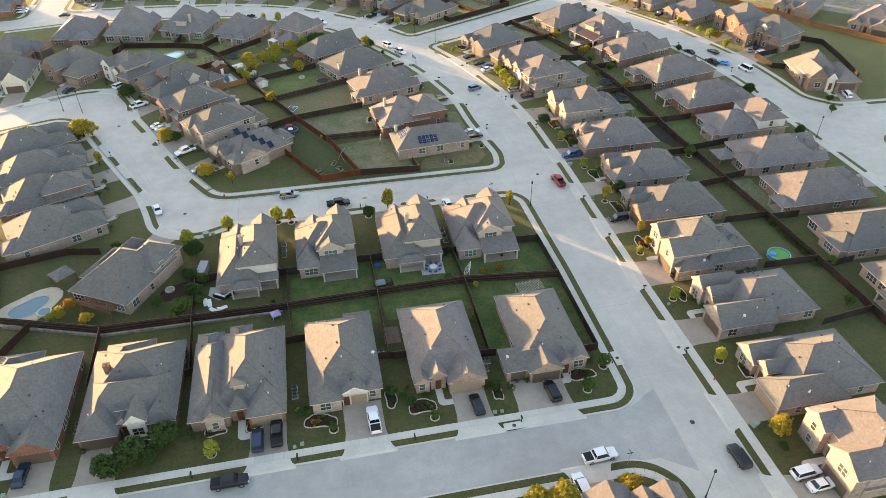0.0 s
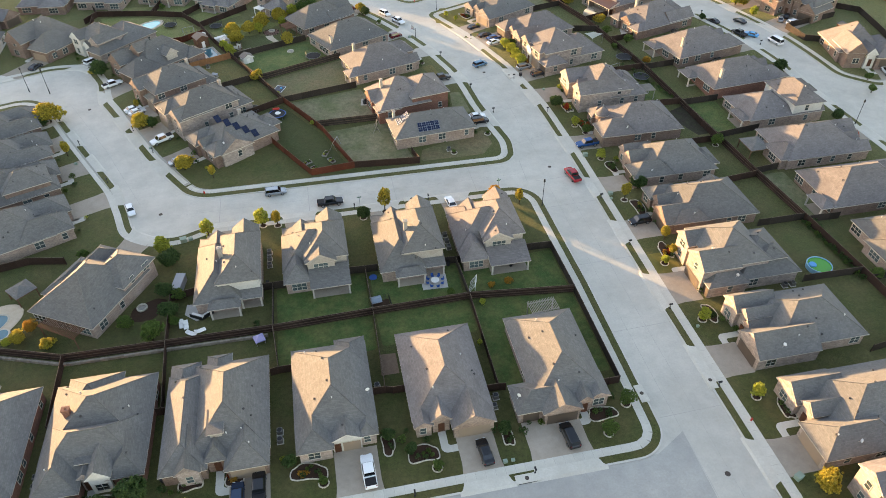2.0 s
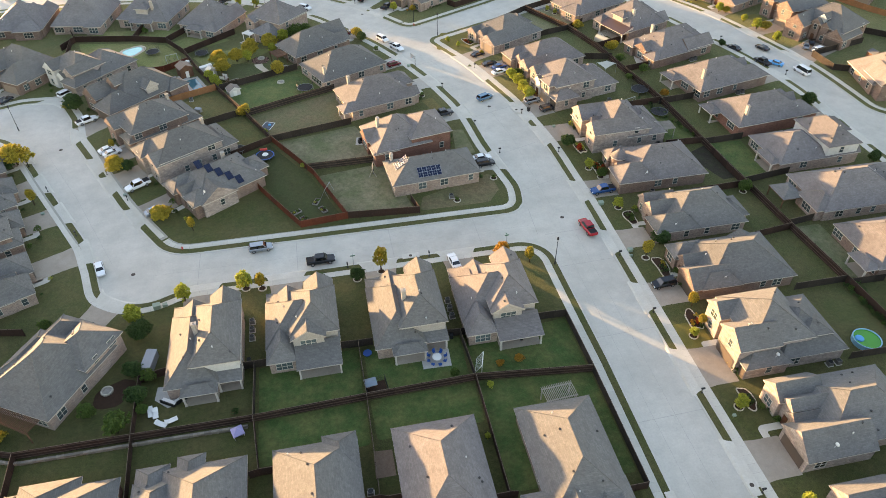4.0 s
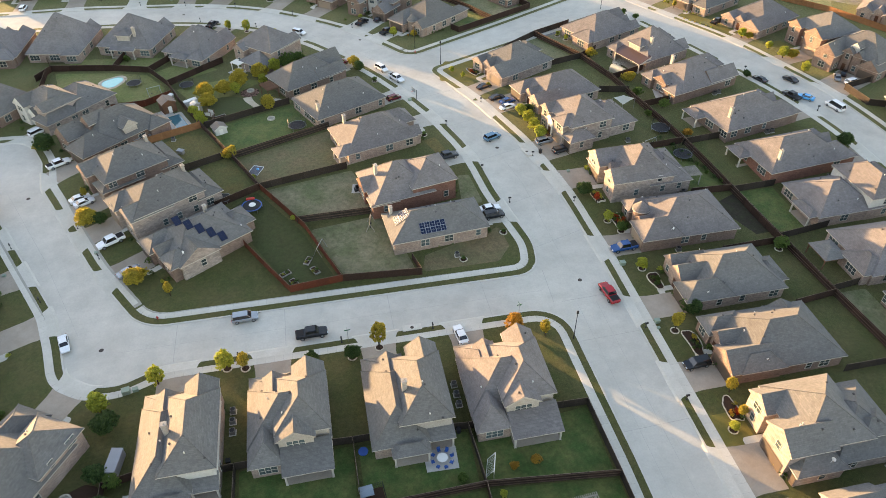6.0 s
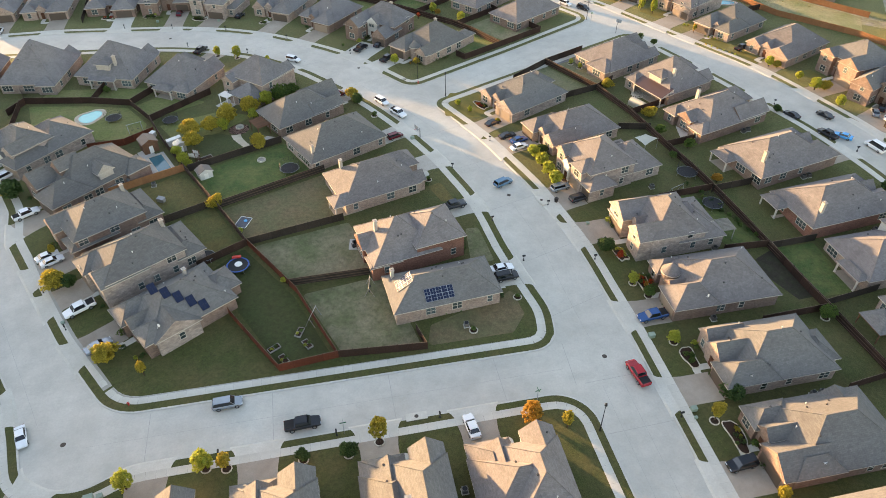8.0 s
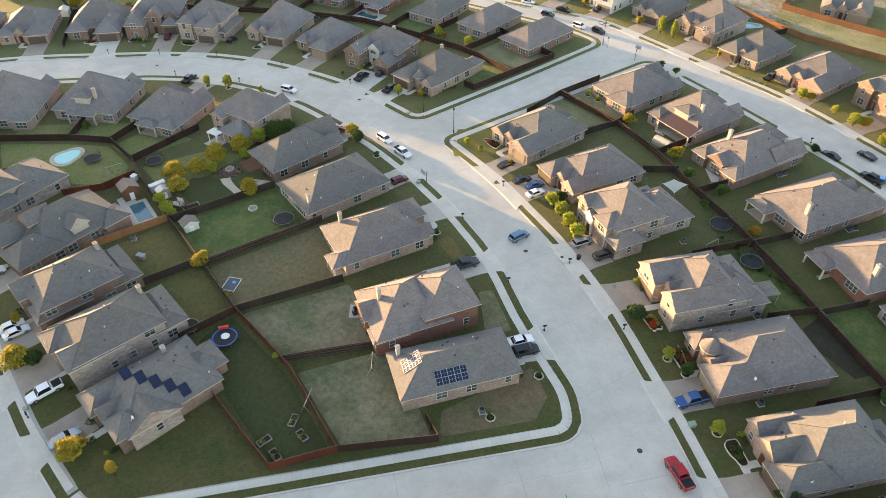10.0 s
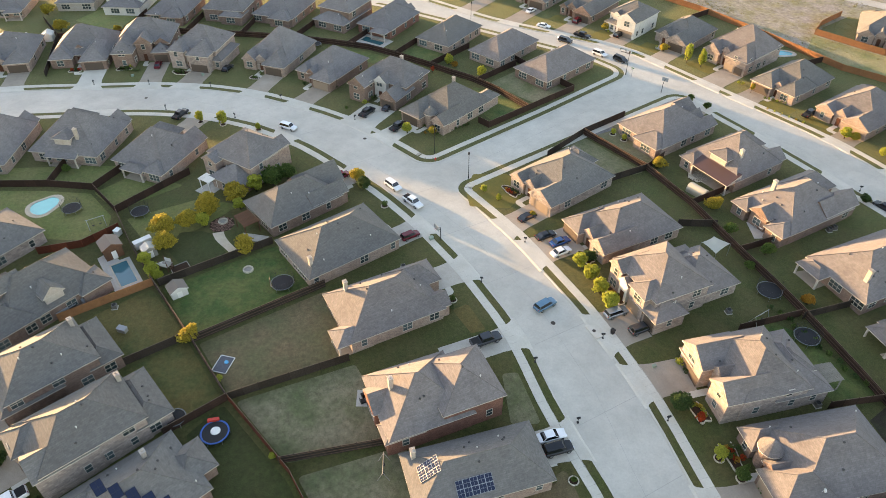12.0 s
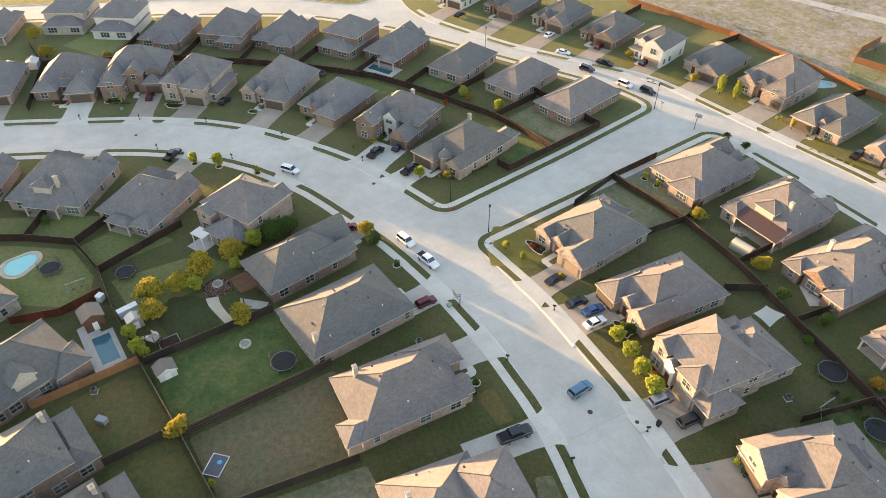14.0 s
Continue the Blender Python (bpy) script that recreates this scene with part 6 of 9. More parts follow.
fence("brown", (88.2, 216.8), (101, 221))
fence("brown", (90.2, 201), (102, 203))
fence("grey", (92.6, 183), (106.4, 184.2))
fence("grey", (95.8, 164.8), (106.2, 165.2))
fence("brown", (86.4, 165.8), (95.8, 165.4), (97.2, 147.6))
fence("brown", (84, 147.4), (97.2, 147.8))
fence("grey", (97.4, 148.8), (109.6, 150.4))
fence("grey", (98.4, 133), (110, 134.4))
fence("brown", (89.6, 131), (98.4, 132))
fence("grey", (89, 115.6), (99.6, 115.6))
fence("grey", (88.4, 98.6), (100.6, 98.4))
fence("grey", (89.6, 80.6), (101.2, 82))
fence("grey", (100.8, 96), (108, 96.6))
fence("grey", (99.6, 114.6), (107, 114.4))
fence("brown", (80, 182.6), (92.6, 183.6))
# block G
fence("brown", (54.4, 256), (81.2, 269.8), (70.4, 290.6))
fence("brown", (54.4, 256), (52.4, 259))
fence("brown", (81.2, 269.8), (80, 272))
fence("brown", (-60, 332.4), (-39.5, 331), (-24, 328.6), (-5, 322.5), (9.5, 317), (20.8, 311.5), (30.5, 306.2), (37.7, 299.8), (46.3, 291), (51, 285.6), (55.8, 280.8), (61.3, 272.8), (66.4, 262.4), rails=True)
fence("grey", (-58.3, 306.5), (-60.2, 332.6), (-67.5, 347.7))
fence("brown", (-41, 331.3), (-36, 347.2))
fence("brown", (-22.5, 328.4), (-18, 341))
fence("brown", (-6, 323), (-1, 335.4))
fence("brown", (9.5, 317.2), (16.8, 328))
fence("brown", (25.2, 309.2), (33.4, 319))
fence("brown", (37.8, 300), (46.6, 309))
fence("brown", (57, 279.2), (70.4, 287.4))
fence("brown", (46.4, 291.2), (60, 301))
# field side
fence("new", (119.9, 344.1), (139.8, 312.5), (148.4, 293), (154, 278), (158.4, 266), (174, 246), (183.5, 223.6), (198, 199.7))
fence("brown", (108, 328), (122, 338))
fence("brown", (129, 305), (141, 310))
fence("brown", (136, 286), (149.6, 291))
fence("brown", (139.6, 268), (156, 271.6))
fence("new", (165.4, 289.2), (173.4, 276.3), (186, 258))
fence("new", (165.4, 289.2), (171, 294.4), (182, 300))
fence("grey", (166, 203.4), (146.4, 198.6), (147.0, 190.0), (153.0, 187.4))
fence("grey", (170, 178), (176, 205), (165, 215))


# ---- trees and shrubs ----
def crown_mesh(name, leaf, radius, height, clumps, leaves, size, seed, cone=0.0):
    """Many small leaf blades in clumps, filling an uneven rounded or tapering crown."""
    rng = random.Random(seed)
    verts, faces = [], []
    lumps = [(Vector((rng.gauss(0, 1), rng.gauss(0, 1), rng.gauss(0, 0.8))).normalized(), rng.uniform(-0.36, 0.3)) for _ in range(14)]
    for c in range(clumps):
        v = Vector((rng.gauss(0, 1), rng.gauss(0, 1), rng.gauss(0, 1) + 0.15)).normalized()
        reach = 0.8 + sum(k * max(0.0, v.dot(d)) ** 6 for d, k in lumps)
        f = reach * (rng.uniform(0.78, 1.0) if c % 4 else rng.uniform(0.2, 0.75))
        up = (v.z * f + 1) / 2
        taper = (1.15 - up) if cone else (1.08 - 0.35 * up if up > 0.35 else 0.7 + 0.75 * up)
        cx, cy, cz = v.x * f * radius * taper, v.y * f * radius * taper, max(0.0, up * height)
        cr = radius * rng.uniform(0.1, 0.19)
        if c % 5 == 1:  # sprigs that stand out of the crown
            cx, cy, cz, cr = cx * 1.16, cy * 1.16, cz * 1.07, cr * 0.6
        for k in range(leaves):
            v = Vector((rng.gauss(0, 1), rng.gauss(0, 1), rng.gauss(0, 0.8)))
            v = v.normalized() * cr * rng.uniform(0.3, 1.0)
            p = Vector((cx, cy, cz)) + v
            n = (v.normalized() + Vector((rng.uniform(-0.6, 0.6), rng.uniform(-0.6, 0.6), rng.uniform(0.0, 0.8)))).normalized()
            u = n.orthogonal().normalized()
            u = Matrix.Rotation(rng.uniform(0, 6.28), 3, n) @ u
            w = n.cross(u)
            s = size * rng.uniform(0.6, 1.25)
            b = len(verts)
            verts += [p - u * s * 0.5, p + w * s * 0.32, p + u * s * 0.55 - n * s * 0.12, p - w * s * 0.32]
            faces.append((b, b + 1, b + 2, b + 3))
    me = bpy.data.meshes.new(name)
    me.from_pydata([tuple(v) for v in verts], [], faces)
    me.materials.append(LEAF[leaf])
    return me


def trunk_mesh(height, r, spread, seed):
    rng = random.Random(seed)
    bm = bmesh.new()
    top = Vector((rng.uniform(-0.1, 0.1), rng.uniform(-0.1, 0.1), height * 0.45))
    tube(bm, (0, 0, -0.3), top, r * 1.25, r * 0.8, 8)
    tube(bm, top, top + Vector((0.05, 0, height * 0.38)), r * 0.78, r * 0.2, 7)
    for i in range(7):
        a = i * 2.4 + rng.uniform(-0.3, 0.3)
        z = height * rng.uniform(0.36, 0.6)
        s = Vector((top.x * z / top.z if z < top.z else top.x, top.y, z))
        e = s + Vector((math.cos(a) * spread * 0.7, math.sin(a) * spread * 0.7, height * rng.uniform(0.16, 0.3)))
        tube(bm, s, e, r * 0.4, r * 0.1, 6)
    return mesh_of("trunk", bm, BARK, True)


TREES = {}


def tree_kind(key, leaf, radius, height, clear, clumps, leaves, size, cone=0.0, variants=2):
    for v in range(variants):
        TREES[key, v] = (trunk_mesh(clear + height * 0.9, 0.05 + radius * 0.045, radius, v + len(key)), crown_mesh("crown", leaf, radius, height, clumps, leaves, size, v * 31 + len(TREES), cone=cone), clear)


tree_kind("maple", "yellow", 1.6, 3.8, 1.1, 215, 27, 0.25)
tree_kind("lime", "lime", 1.65, 3.2, 0.25, 210, 26, 0.25)
tree_kind("autumn", "orange", 1.95, 3.0, 0.25, 215, 26, 0.265)
tree_kind("oak", "dark", 2.9, 4.4, 0.15, 330, 30, 0.31)
tree_kind("green", "green", 1.85, 3.1, 0.3, 215, 27, 0.25)
tree_kind("gold", "yellow", 2.7, 3.9, 0.2, 310, 30, 0.3)
tree_kind("red", "red", 1.2, 2.6, 0.6, 94, 27, 0.163)
TREE_WORDS = {"maple": "young street tree with yellowing leaves", "lime": "small tree with bright lime-green leaves", "autumn": "small tree with orange autumn leaves", "oak": "dense dark green evergreen tree", "green": "small green leafy garden tree", "gold": "broad round tree with golden leaves", "red": "small tree with bright red leaves"}


def tree(kind, x, y, scale=1.0, ring=False, ratio=1.0, group=""):
    v = int(abs(x * 3 + y * 5)) % 2
    tr, cr, clear = TREES[kind, v]
    t = empty("tree", pose(x, y, zg(x, y) + 0.14, 0, 0, (x * 37 + y * 71) % 360) @ Matrix.Diagonal((scale, scale, scale * ratio, 1)), TREE_WORDS[kind] + (" in a stone ring" if ring else " on the lawn"), "tree", group)
    part("trunk", tr, None, t)
    part("crown", cr, None, t).matrix_basis = pose(0, 0, clear)
    if ring:
        tree_ring(x, y)
    return t


def ring_mesh(r, seed):
    rng = random.Random(seed)
    bm = bmesh.new()
    n = int(r * 16)
    for i in range(n):
        a = 2 * math.pi * i / n
        m = Matrix.Translation((r * math.cos(a), r * math.sin(a), 0.08)) @ Matrix.Rotation(a, 4, "Z")
        vs = box(bm, -0.09, 0.09, -r * math.pi / n * 0.92, r * math.pi / n * 0.92, -0.1, rng.uniform(0.05, 0.1))
        for v in vs:
            v.co = m @ v.co
    return mesh_of("edging", bm, STONE)


RING = ring_mesh(0.72, 3)


def tree_ring(x, y, s=1.0):
    e = empty("tree_ring", pose(x, y, zg(x, y) + 0.14, 0, 0, x * 50 % 360) @ Matrix.Diagonal((s, s, 1, 1)), "pale stone ring with dark mulch round a tree", "edging", "tree rings")
    tagged(part("edging", RING, None, e), kind="stuff")
    bm = bmesh.new()
    tube(bm, (0, 0, -0.1), (0, 0, 0.05), 0.68, 0.66, 20)
    part("mulch", bm, SOIL, e)


BUSH = {}
for key, leaf in (("green", "green"), ("dark", "dark"), ("yellow", "yellow"), ("lime", "lime"), ("orange", "orange"), ("red", "red")):
    BUSH[key] = crown_mesh("shrub", leaf, 0.6, 0.9, 44, 24, 0.125, len(BUSH) * 17 + 5)


def shrub(kind, x, y, s=1.0, where="in a planting bed"):
    o = new("shrub", BUSH[kind])
    o.matrix_basis = pose(x, y, zg(x, y) + 0.14, 0, 0, (x * 91 + y * 17) % 360) @ Matrix.Diagonal((s, s * 0.92, s * 0.9, 1))
    word = {"green": "green", "dark": "dark green", "yellow": "yellowing", "lime": "bright green", "orange": "orange-brown", "red": "red"}[kind]
    return tagged(o, word + " rounded garden shrub " + where, "shrub", "garden shrubs")


def bed(x, y, lx, ly, yaw=0.0, kinds=("dark", "green"), n=4, seed=0, edge=True):
    """A mulched planting bed with a wavy stone edge and shrubs in it."""
    rng = random.Random(seed + int(x * 3 + y))
    e = empty("planting_bed", pose(x, y, zg(x, y) + 0.14, 0, 0, yaw), "dark mulched planting bed with a curved pale stone edge", "planting bed", "planting beds")
    k = 28
    ph = rng.uniform(0, 6.28)
    pts = []
    for i in range(k):
        a = 2 * math.pi * i / k
        f = 1 + 0.13 * math.sin(3 * a + ph) + 0.06 * math.sin(5 * a + ph * 2)
        pts.append(Vector((lx / 2 * math.copysign(abs(math.cos(a)) ** 0.7, math.cos(a)) * f, ly / 2 * math.copysign(abs(math.sin(a)) ** 0.7, math.sin(a)) * f)))
    bm = bmesh.new()
    lo = [bm.verts.new((p.x, p.y, -0.4)) for p in pts]
    hi = [bm.verts.new((p.x, p.y, 0.06)) for p in pts]
    bm.faces.new(hi)
    for i in range(k):
        bm.faces.new((lo[i], lo[(i + 1) % k], hi[(i + 1) % k], hi[i]))
    part("mulch", bm, SOIL, e)
    if edge:
        bm = bmesh.new()
        line = resample(pts + [pts[0]], 0.3)
        for a, b in zip(line, line[1:]):
            m = Matrix.Translation(((a.x + b.x) / 2, (a.y + b.y) / 2, 0)) @ Matrix.Rotation(math.atan2(b.y - a.y, b.x - a.x), 4, "Z")
            for v in box(bm, -0.14, 0.14, -0.09, 0.09, -0.3, rng.uniform(0.1, 0.16)):
                v.co = m @ v.co
        tagged(part("edging", bm, STONE, e), kind="stuff")
    a = radians(yaw)
    for i in range(n):
        u, v = rng.uniform(-0.36, 0.36) * lx, rng.uniform(-0.3, 0.3) * ly
        shrub(kinds[i % len(kinds)], x + u * math.cos(a) - v * math.sin(a), y + u * math.sin(a) + v * math.cos(a), rng.uniform(0.7, 1.25))


# fronts of street A
tree("oak", -38.0, 73.6, 1.05)
tree("oak", -34.4, 75.2, 1.1)
tree("oak", -29.8, 77.6, 1.05)
tree("oak", -32.4, 74.6, 0.7)
tree("lime", -22.9, 73.9, 0.95, True)
tree("green", 13.0, 73.9, 0.55, True)
tree("green", -3.6, 74.8, 0.45, True)
tree("green", 44.6, 79.0, 0.85, True)
tree("green", 39.9, 74.4, 0.8, True)
tree("oak", 24.4, 78.0, 0.5)
tree("oak", -8.2, 78.8, 0.5)
tree("oak", 6.6, 80.4, 0.5)
tree("oak", 9.8, 77.4, 0.45)
shrub("dark", 27.0, 77.2, 1.6)
for k, (x, y) in enumerate(FRONT_SHRUBS):
    shrub(("dark", "dark", "green")[k % 3], x, y, 1.0 + 0.35 * math.sin(k * 1.9), "against a house front")
for k in range(5):
    shrub("yellow", 68.6 + 0.55 * k, 170.9 - 0.7 * k, 0.8, "in a curved front border")
bed(-51.1, 308.9, 3.4, 1.8, 0, ("dark", "red"), 4, 41)
bed(-38.0, 307.4, 4.2, 2.0, -6, ("dark", "green"), 6, 42)
bed(-22.1, 301.8, 4.6, 2.2, -20, ("dark", "green"), 5, 43)
bed(-2.2, 294.6, 2.6, 1.6, -30, ("green", "dark"), 3, 44)
for k in range(8):  # low hedge along the side wall of the turret house
    shrub("dark", 41.4 + 1.2 * k, 255.3 + 0.42 * k, 0.95 + 0.15 * math.sin(k * 2.1), "along a house wall")
for k in range(6):
    shrub(("green", "lime")[k % 2], 128.6 + 0.75 * k, 255.6 - 0.7 * k, 0.9)
for x, y, kind in ((127.0, 263.8, "lime"), (126.2, 264.6, "lime"), (114.2, 290.0, "lime"), (114.9, 289.2, "yellow"), (104.4, 303.4, "lime"), (21.1, 272.3, "green"), (19.4, 284.0, "dark"), (11.0, 294.4, "dark"), (28.2, 276.2, "green"), (29.2, 277.0, "dark")):
    shrub(kind, x, y, 1.1)
bed(40.2, 78.0, 4.6, 2.4, 0, ("dark", "green"), 5, 1)
bed(11.4, 76.6, 4.6, 2.8, 0, ("dark", "green"), 6, 2)
bed(-5.6, 77.0, 5.4, 2.6, -10, ("orange", "dark", "green"), 7, 3)
bed(6.4, 79.2, 1.8, 3.6, 0, ("dark",), 2, 4)
bed(24.6, 77.0, 1.6, 3.4, 0, ("dark",), 2, 5)
bed(-22.6, 78.8, 3.4, 2.6, 0, ("dark", "green"), 5, 6)
bed(-16.4, 78.2, 2.6, 2.2, 0, ("orange", "red"), 3, 7)
bed(-36.0, 78.4, 6.0, 2.0, 0, ("dark", "green"), 6, 8)
# north fronts of street A, along the road
tree("lime", -22.9, 136.2, 1.0, ratio=1.25)
tree("lime", -11.8, 137.2, 1.15, True, 1.2)
tree("maple", -8.8, 136.6, 0.85, True)
tree("oak", 2.4, 135.8, 0.5, True, 1.15)
tree("oak", 9.1, 135.4, 0.62, True, 1.25)
tree("maple", 13.9, 136.6, 1.05, True, 1.3)
tree("autumn", 38.2, 136.2, 1.1)
tree("maple", 42.8, 133.4, 0.85)
tree("lime", -31.4, 132.4, 1.25)
tree("oak", -29.8, 128.6, 0.9)
# left garden of street A
tree("gold", -53.9, 112.9, 0.65)
tree("autumn", -52.6, 115.4, 0.8)
tree("gold", -48.6, 110.6, 0.6)
tree("lime", -55.6, 112.4, 0.6)
tree("green", -35.6, 112.6, 0.9)
tree("green", -30.9, 108.6, 1.25)
tree("oak", -28.6, 114.2, 0.8)
tree("oak", -29.8, 119.8, 0.75)
tree("green", -27.0, 118.2, 0.8)
tree("green", -27.4, 111.6, 0.6)
tree("green", -46.6, 134.0, 0.7)
shrub("dark", -13.0, 108.6, 1.4)
for k in range(17):  # hedge inside the rear fence
    shrub(("dark", "green", "dark")[k % 3], 98.9 + 0.055 * k + 0.25 * math.sin(k * 2.3), 114.4 - 1.0 * k, 1.25 + 0.3 * math.sin(k * 1.7), "in a hedge by the fence")
tree("lime", 27.6, 105.2, 0.45)
tree("autumn", 33.6, 109.8, 0.5)
tree("autumn", 30.4, 109.4, 0.45)
tree("green", 22.4, 108.8, 0.5)
tree("lime", 24.8, 96.0, 0.35)
# shrubs along house fronts
for i, (x, y) in enumerate(((28.4, 78.6), (30.2, 78.2), (42.4, 80.6), (41.8, 83.0), (22.6, 78.4), (8.6, 79.4), (9.4, 81.0), (-9.2, 79.6), (-26.4, 78.2), (-25.2, 77.6), (-42.8, 78.4), (69.6, 75.2), (69.4, 91.8), (69.6, 89.8), (68.4, 100.2), (68.2, 102.0), (68.8, 121.0), (69.4, 124.6), (69.4, 138.2), (69.8, 145.0), (69.2, 155.0), (68.8, 159.0), (67.2, 176.4), (66.8, 178.2), (64.4, 200.4), (62.0, 214.8), (61.2, 217.0), (-24.6, 161.0), (-26.8, 163.6), (-27.4, 166.8), (-33.6, 179.2), (-34.8, 181.4), (-42.6, 192.4), (-50.0, 216.4), (-52.4, 214.2), (-47.6, 207.8), (-49.4, 209.4), (-63.2, 222.4), (-60.4, 226.0), (-48.8, 147.6), (-53.4, 160.4), (-54.2, 163.2), (-57.6, 173.8), (-36.2, 308.0), (-22.0, 301.6), (-0.4, 296.4), (11.2, 287.6), (26.0, 273.8), (39.0, 259.6))):
    shrub(("dark", "green", "dark", "lime")[i % 4], x, y, 1.0 + 0.35 * (i % 3))
# block B
tree("gold", -29.4, 161.6, 1.0)
tree("maple", -22.8, 157.2, 0.75)
tree("gold", -40.6, 180.6, 1.05)
tree("oak", -38.4, 180.2, 0.75)
tree("maple", -42.8, 189.6, 0.6)
tree("oak", -55.0, 211.2, 1.1)
tree("gold", -57.0, 212.6, 0.55)
tree("gold", -63.4, 187.4, 1.35)
tree("oak", -64.8, 186.0, 0.7)
tree("maple", -56.8, 172.0, 0.9)
tree("gold", -12.3, 199.4, 0.75)
tree("gold", -3.6, 221.0, 0.9)
tree("gold", -11.2, 234.8, 1.2)
tree("lime", -11.8, 230.1, 1.1)
tree("gold", -15.0, 230.8, 1.0)
tree("gold", -19.5, 229.9, 1.1)
tree("gold", -18.7, 224.8, 1.0)
tree("green", -12.6, 232.6, 0.8)
tree("gold", -5.6, 238.4, 1.1)
tree("lime", -4.7, 234.6, 0.9)
# Green tree like the next two; lime leaves paint in its sunlit top.
tree("lime", -1.4, 240.4, 1.4)
tree("green", 2.2, 241.8, 1.45)
tree("green", 5.4, 243.6, 1.3)
tree("lime", -21.9, 220.3, 1.0)
tree("lime", -20.4, 216.9, 1.0)
tree("lime", -19.2, 215.6, 0.7)
shrub("lime", -20.4, 216.6, 1.6)
tree("lime", 0.8, 173.8, 0.45)
tree("lime", -7.2, 189.2, 0.4)
tree("green", -9.4, 258.4, 0.6)
tree("green", -43.0, 256.4, 0.6)
tree("green", 33.2, 155.9, 0.3, True)
tree("green", 43.0, 162.0, 0.3, True)
tree("green", 33.2, 199.4, 0.35, True)
tree("oak", 36.2, 178.6, 0.35)
tree("oak", 21.6, 237.0, 0.7)
tree("green", 25.0, 229.6, 0.4, True)
tree("gold", 20.4, 240.4, 0.75)
tree("lime", -15.1, 273.0, 0.8, True, 1.3)
tree("lime", -9.6, 270.6, 0.9, True, 1.3)
tree("lime", -1.0, 266.4, 0.5, True, 1.3)
for i in range(7):
    shrub(("green", "lime", "dark")[i % 3], 25 + 1.4 * i, 161.2 - 0.7 * (i % 2), 0.5)
# east of the main street
tree("gold", 66.6, 59.4, 0.85, ratio=1.1)
tree("oak", 65.6, 56.4, 0.35)
tree("gold", 39.0, 54.8, 0.75)
tree("gold", 28.4, 54.4, 1.1)
tree("gold", 24.6, 55.0, 0.9)
tree("lime", 65.6, 76.0, 0.8, True, 1.25)
tree("lime", 65.2, 93.4, 0.8, True, 1.15)
tree("lime", 65.2, 108.8, 0.65, True)
tree("maple", 67.6, 110.8, 0.6)
tree("maple", 68.2, 115.6, 0.75)
tree("maple", 65.6, 129.8, 1.0, True)
tree("oak", 70.2, 133.4, 0.85)
tree("lime", 66.6, 146.2, 0.85, True)
tree("oak", 63.4, 170.6, 0.75)
tree("red", 65.2, 167.2, 0.9)
tree("lime", 65.4, 161.2, 0.8, True)
tree("green", 67.0, 157.6, 0.7, True)
tree("red", 68.4, 160.2, 0.5)
tree("lime", 60.0, 191.8, 1.2)
tree("lime", 59.8, 195.8, 1.1)
tree("lime", 59.4, 199.8, 1.1)
tree("lime", 58.6, 203.2, 1.1)
tree("oak", 60.8, 204.8, 0.6)
tree("lime", 46.7, 230.3, 0.6)
tree("lime", 49.0, 226.8, 0.5)
tree("gold", 54.4, 220.0, 0.35)
bed(67.0, 112.4, 2.2, 4.6, 0, ("orange", "yellow", "red"), 6, 11)
bed(67.4, 94.6, 1.8, 4.4, 0, ("dark",), 3, 12)
bed(67.6, 126.6, 2.2, 6.0, 0, ("green", "yellow", "dark"), 8, 13)
bed(67.8, 142.6, 2.2, 4.6, 0, ("green", "dark"), 7, 14)
bed(67.4, 161.4, 2.0, 5.6, 0, ("green", "red", "orange"), 7, 15)
bed(66.0, 169.4, 2.0, 5.0, 10, ("yellow", "lime"), 7, 16)
bed(62.2, 195.4, 2.0, 6.0, 10, ("orange", "green"), 7, 17)
bed(60.8, 205.6, 2.0, 4.0, 15, ("lime", "dark"), 5, 18)
bed(52.6, 229.4, 2.2, 4.6, 25, ("red", "orange", "dark"), 6, 19)
bed(69.0, 73.0, 1.8, 4.0, 0, ("dark", "green"), 5, 20)
tree("green", 95.8, 146.0, 0.95, True)
tree("green", 98.0, 84.8, 0.8)
tree("green", 102.6, 96.6, 0.8)
for i in range(9):
    shrub("dark", 100.0 + 0.15 * i, 97.0 + 2.2 * i, 1.5)
tree("autumn", 95.2, 185.8, 0.8)
tree("green", 95.0, 199.4, 0.85)
tree("green", 91.0, 206.6, 0.85)
tree("gold", 92.6, 215.0, 0.75)
tree("gold", 87.6, 231.4, 0.75)
tree("green", 89.6, 196.4, 0.6)
for i in range(12):
    shrub(("dark", "green")[i % 2], 88.2 + 0.55 * i + 0.4 * (i % 3), 186.2 - 1.6 * i, 1.3)
tree("lime", 84.6, 244.0, 0.5, True)
tree("lime", 83.0, 247.0, 0.5, True)
tree("green", 108.8, 258.4, 0.6)
tree("green", 111.0, 253.6, 0.65)
tree("oak", 130.4, 175.4, 0.8)
tree("oak", 124.8, 210.6, 0.5)
tree("oak", 131.8, 150.6, 0.7)
tree("red", 129.6, 141.0, 0.9)
# block G
tree("gold", 40.4, 256.2, 0.5)
tree("lime", 34.4, 257.6, 0.95)
tree("lime", 59.2, 282.6, 1.0)
tree("lime", 51.8, 291.6, 1.0)
tree("autumn", 53.2, 289.6, 0.6)
tree("red", 46.4, 287.6, 0.7)
tree("green", 70.8, 282.0, 0.4)
tree("gold", -67.4, 352.6, 0.9)
tree("gold", -60.6, 338.4, 0.9)
tree("gold", -43.6, 334.6, 0.5)
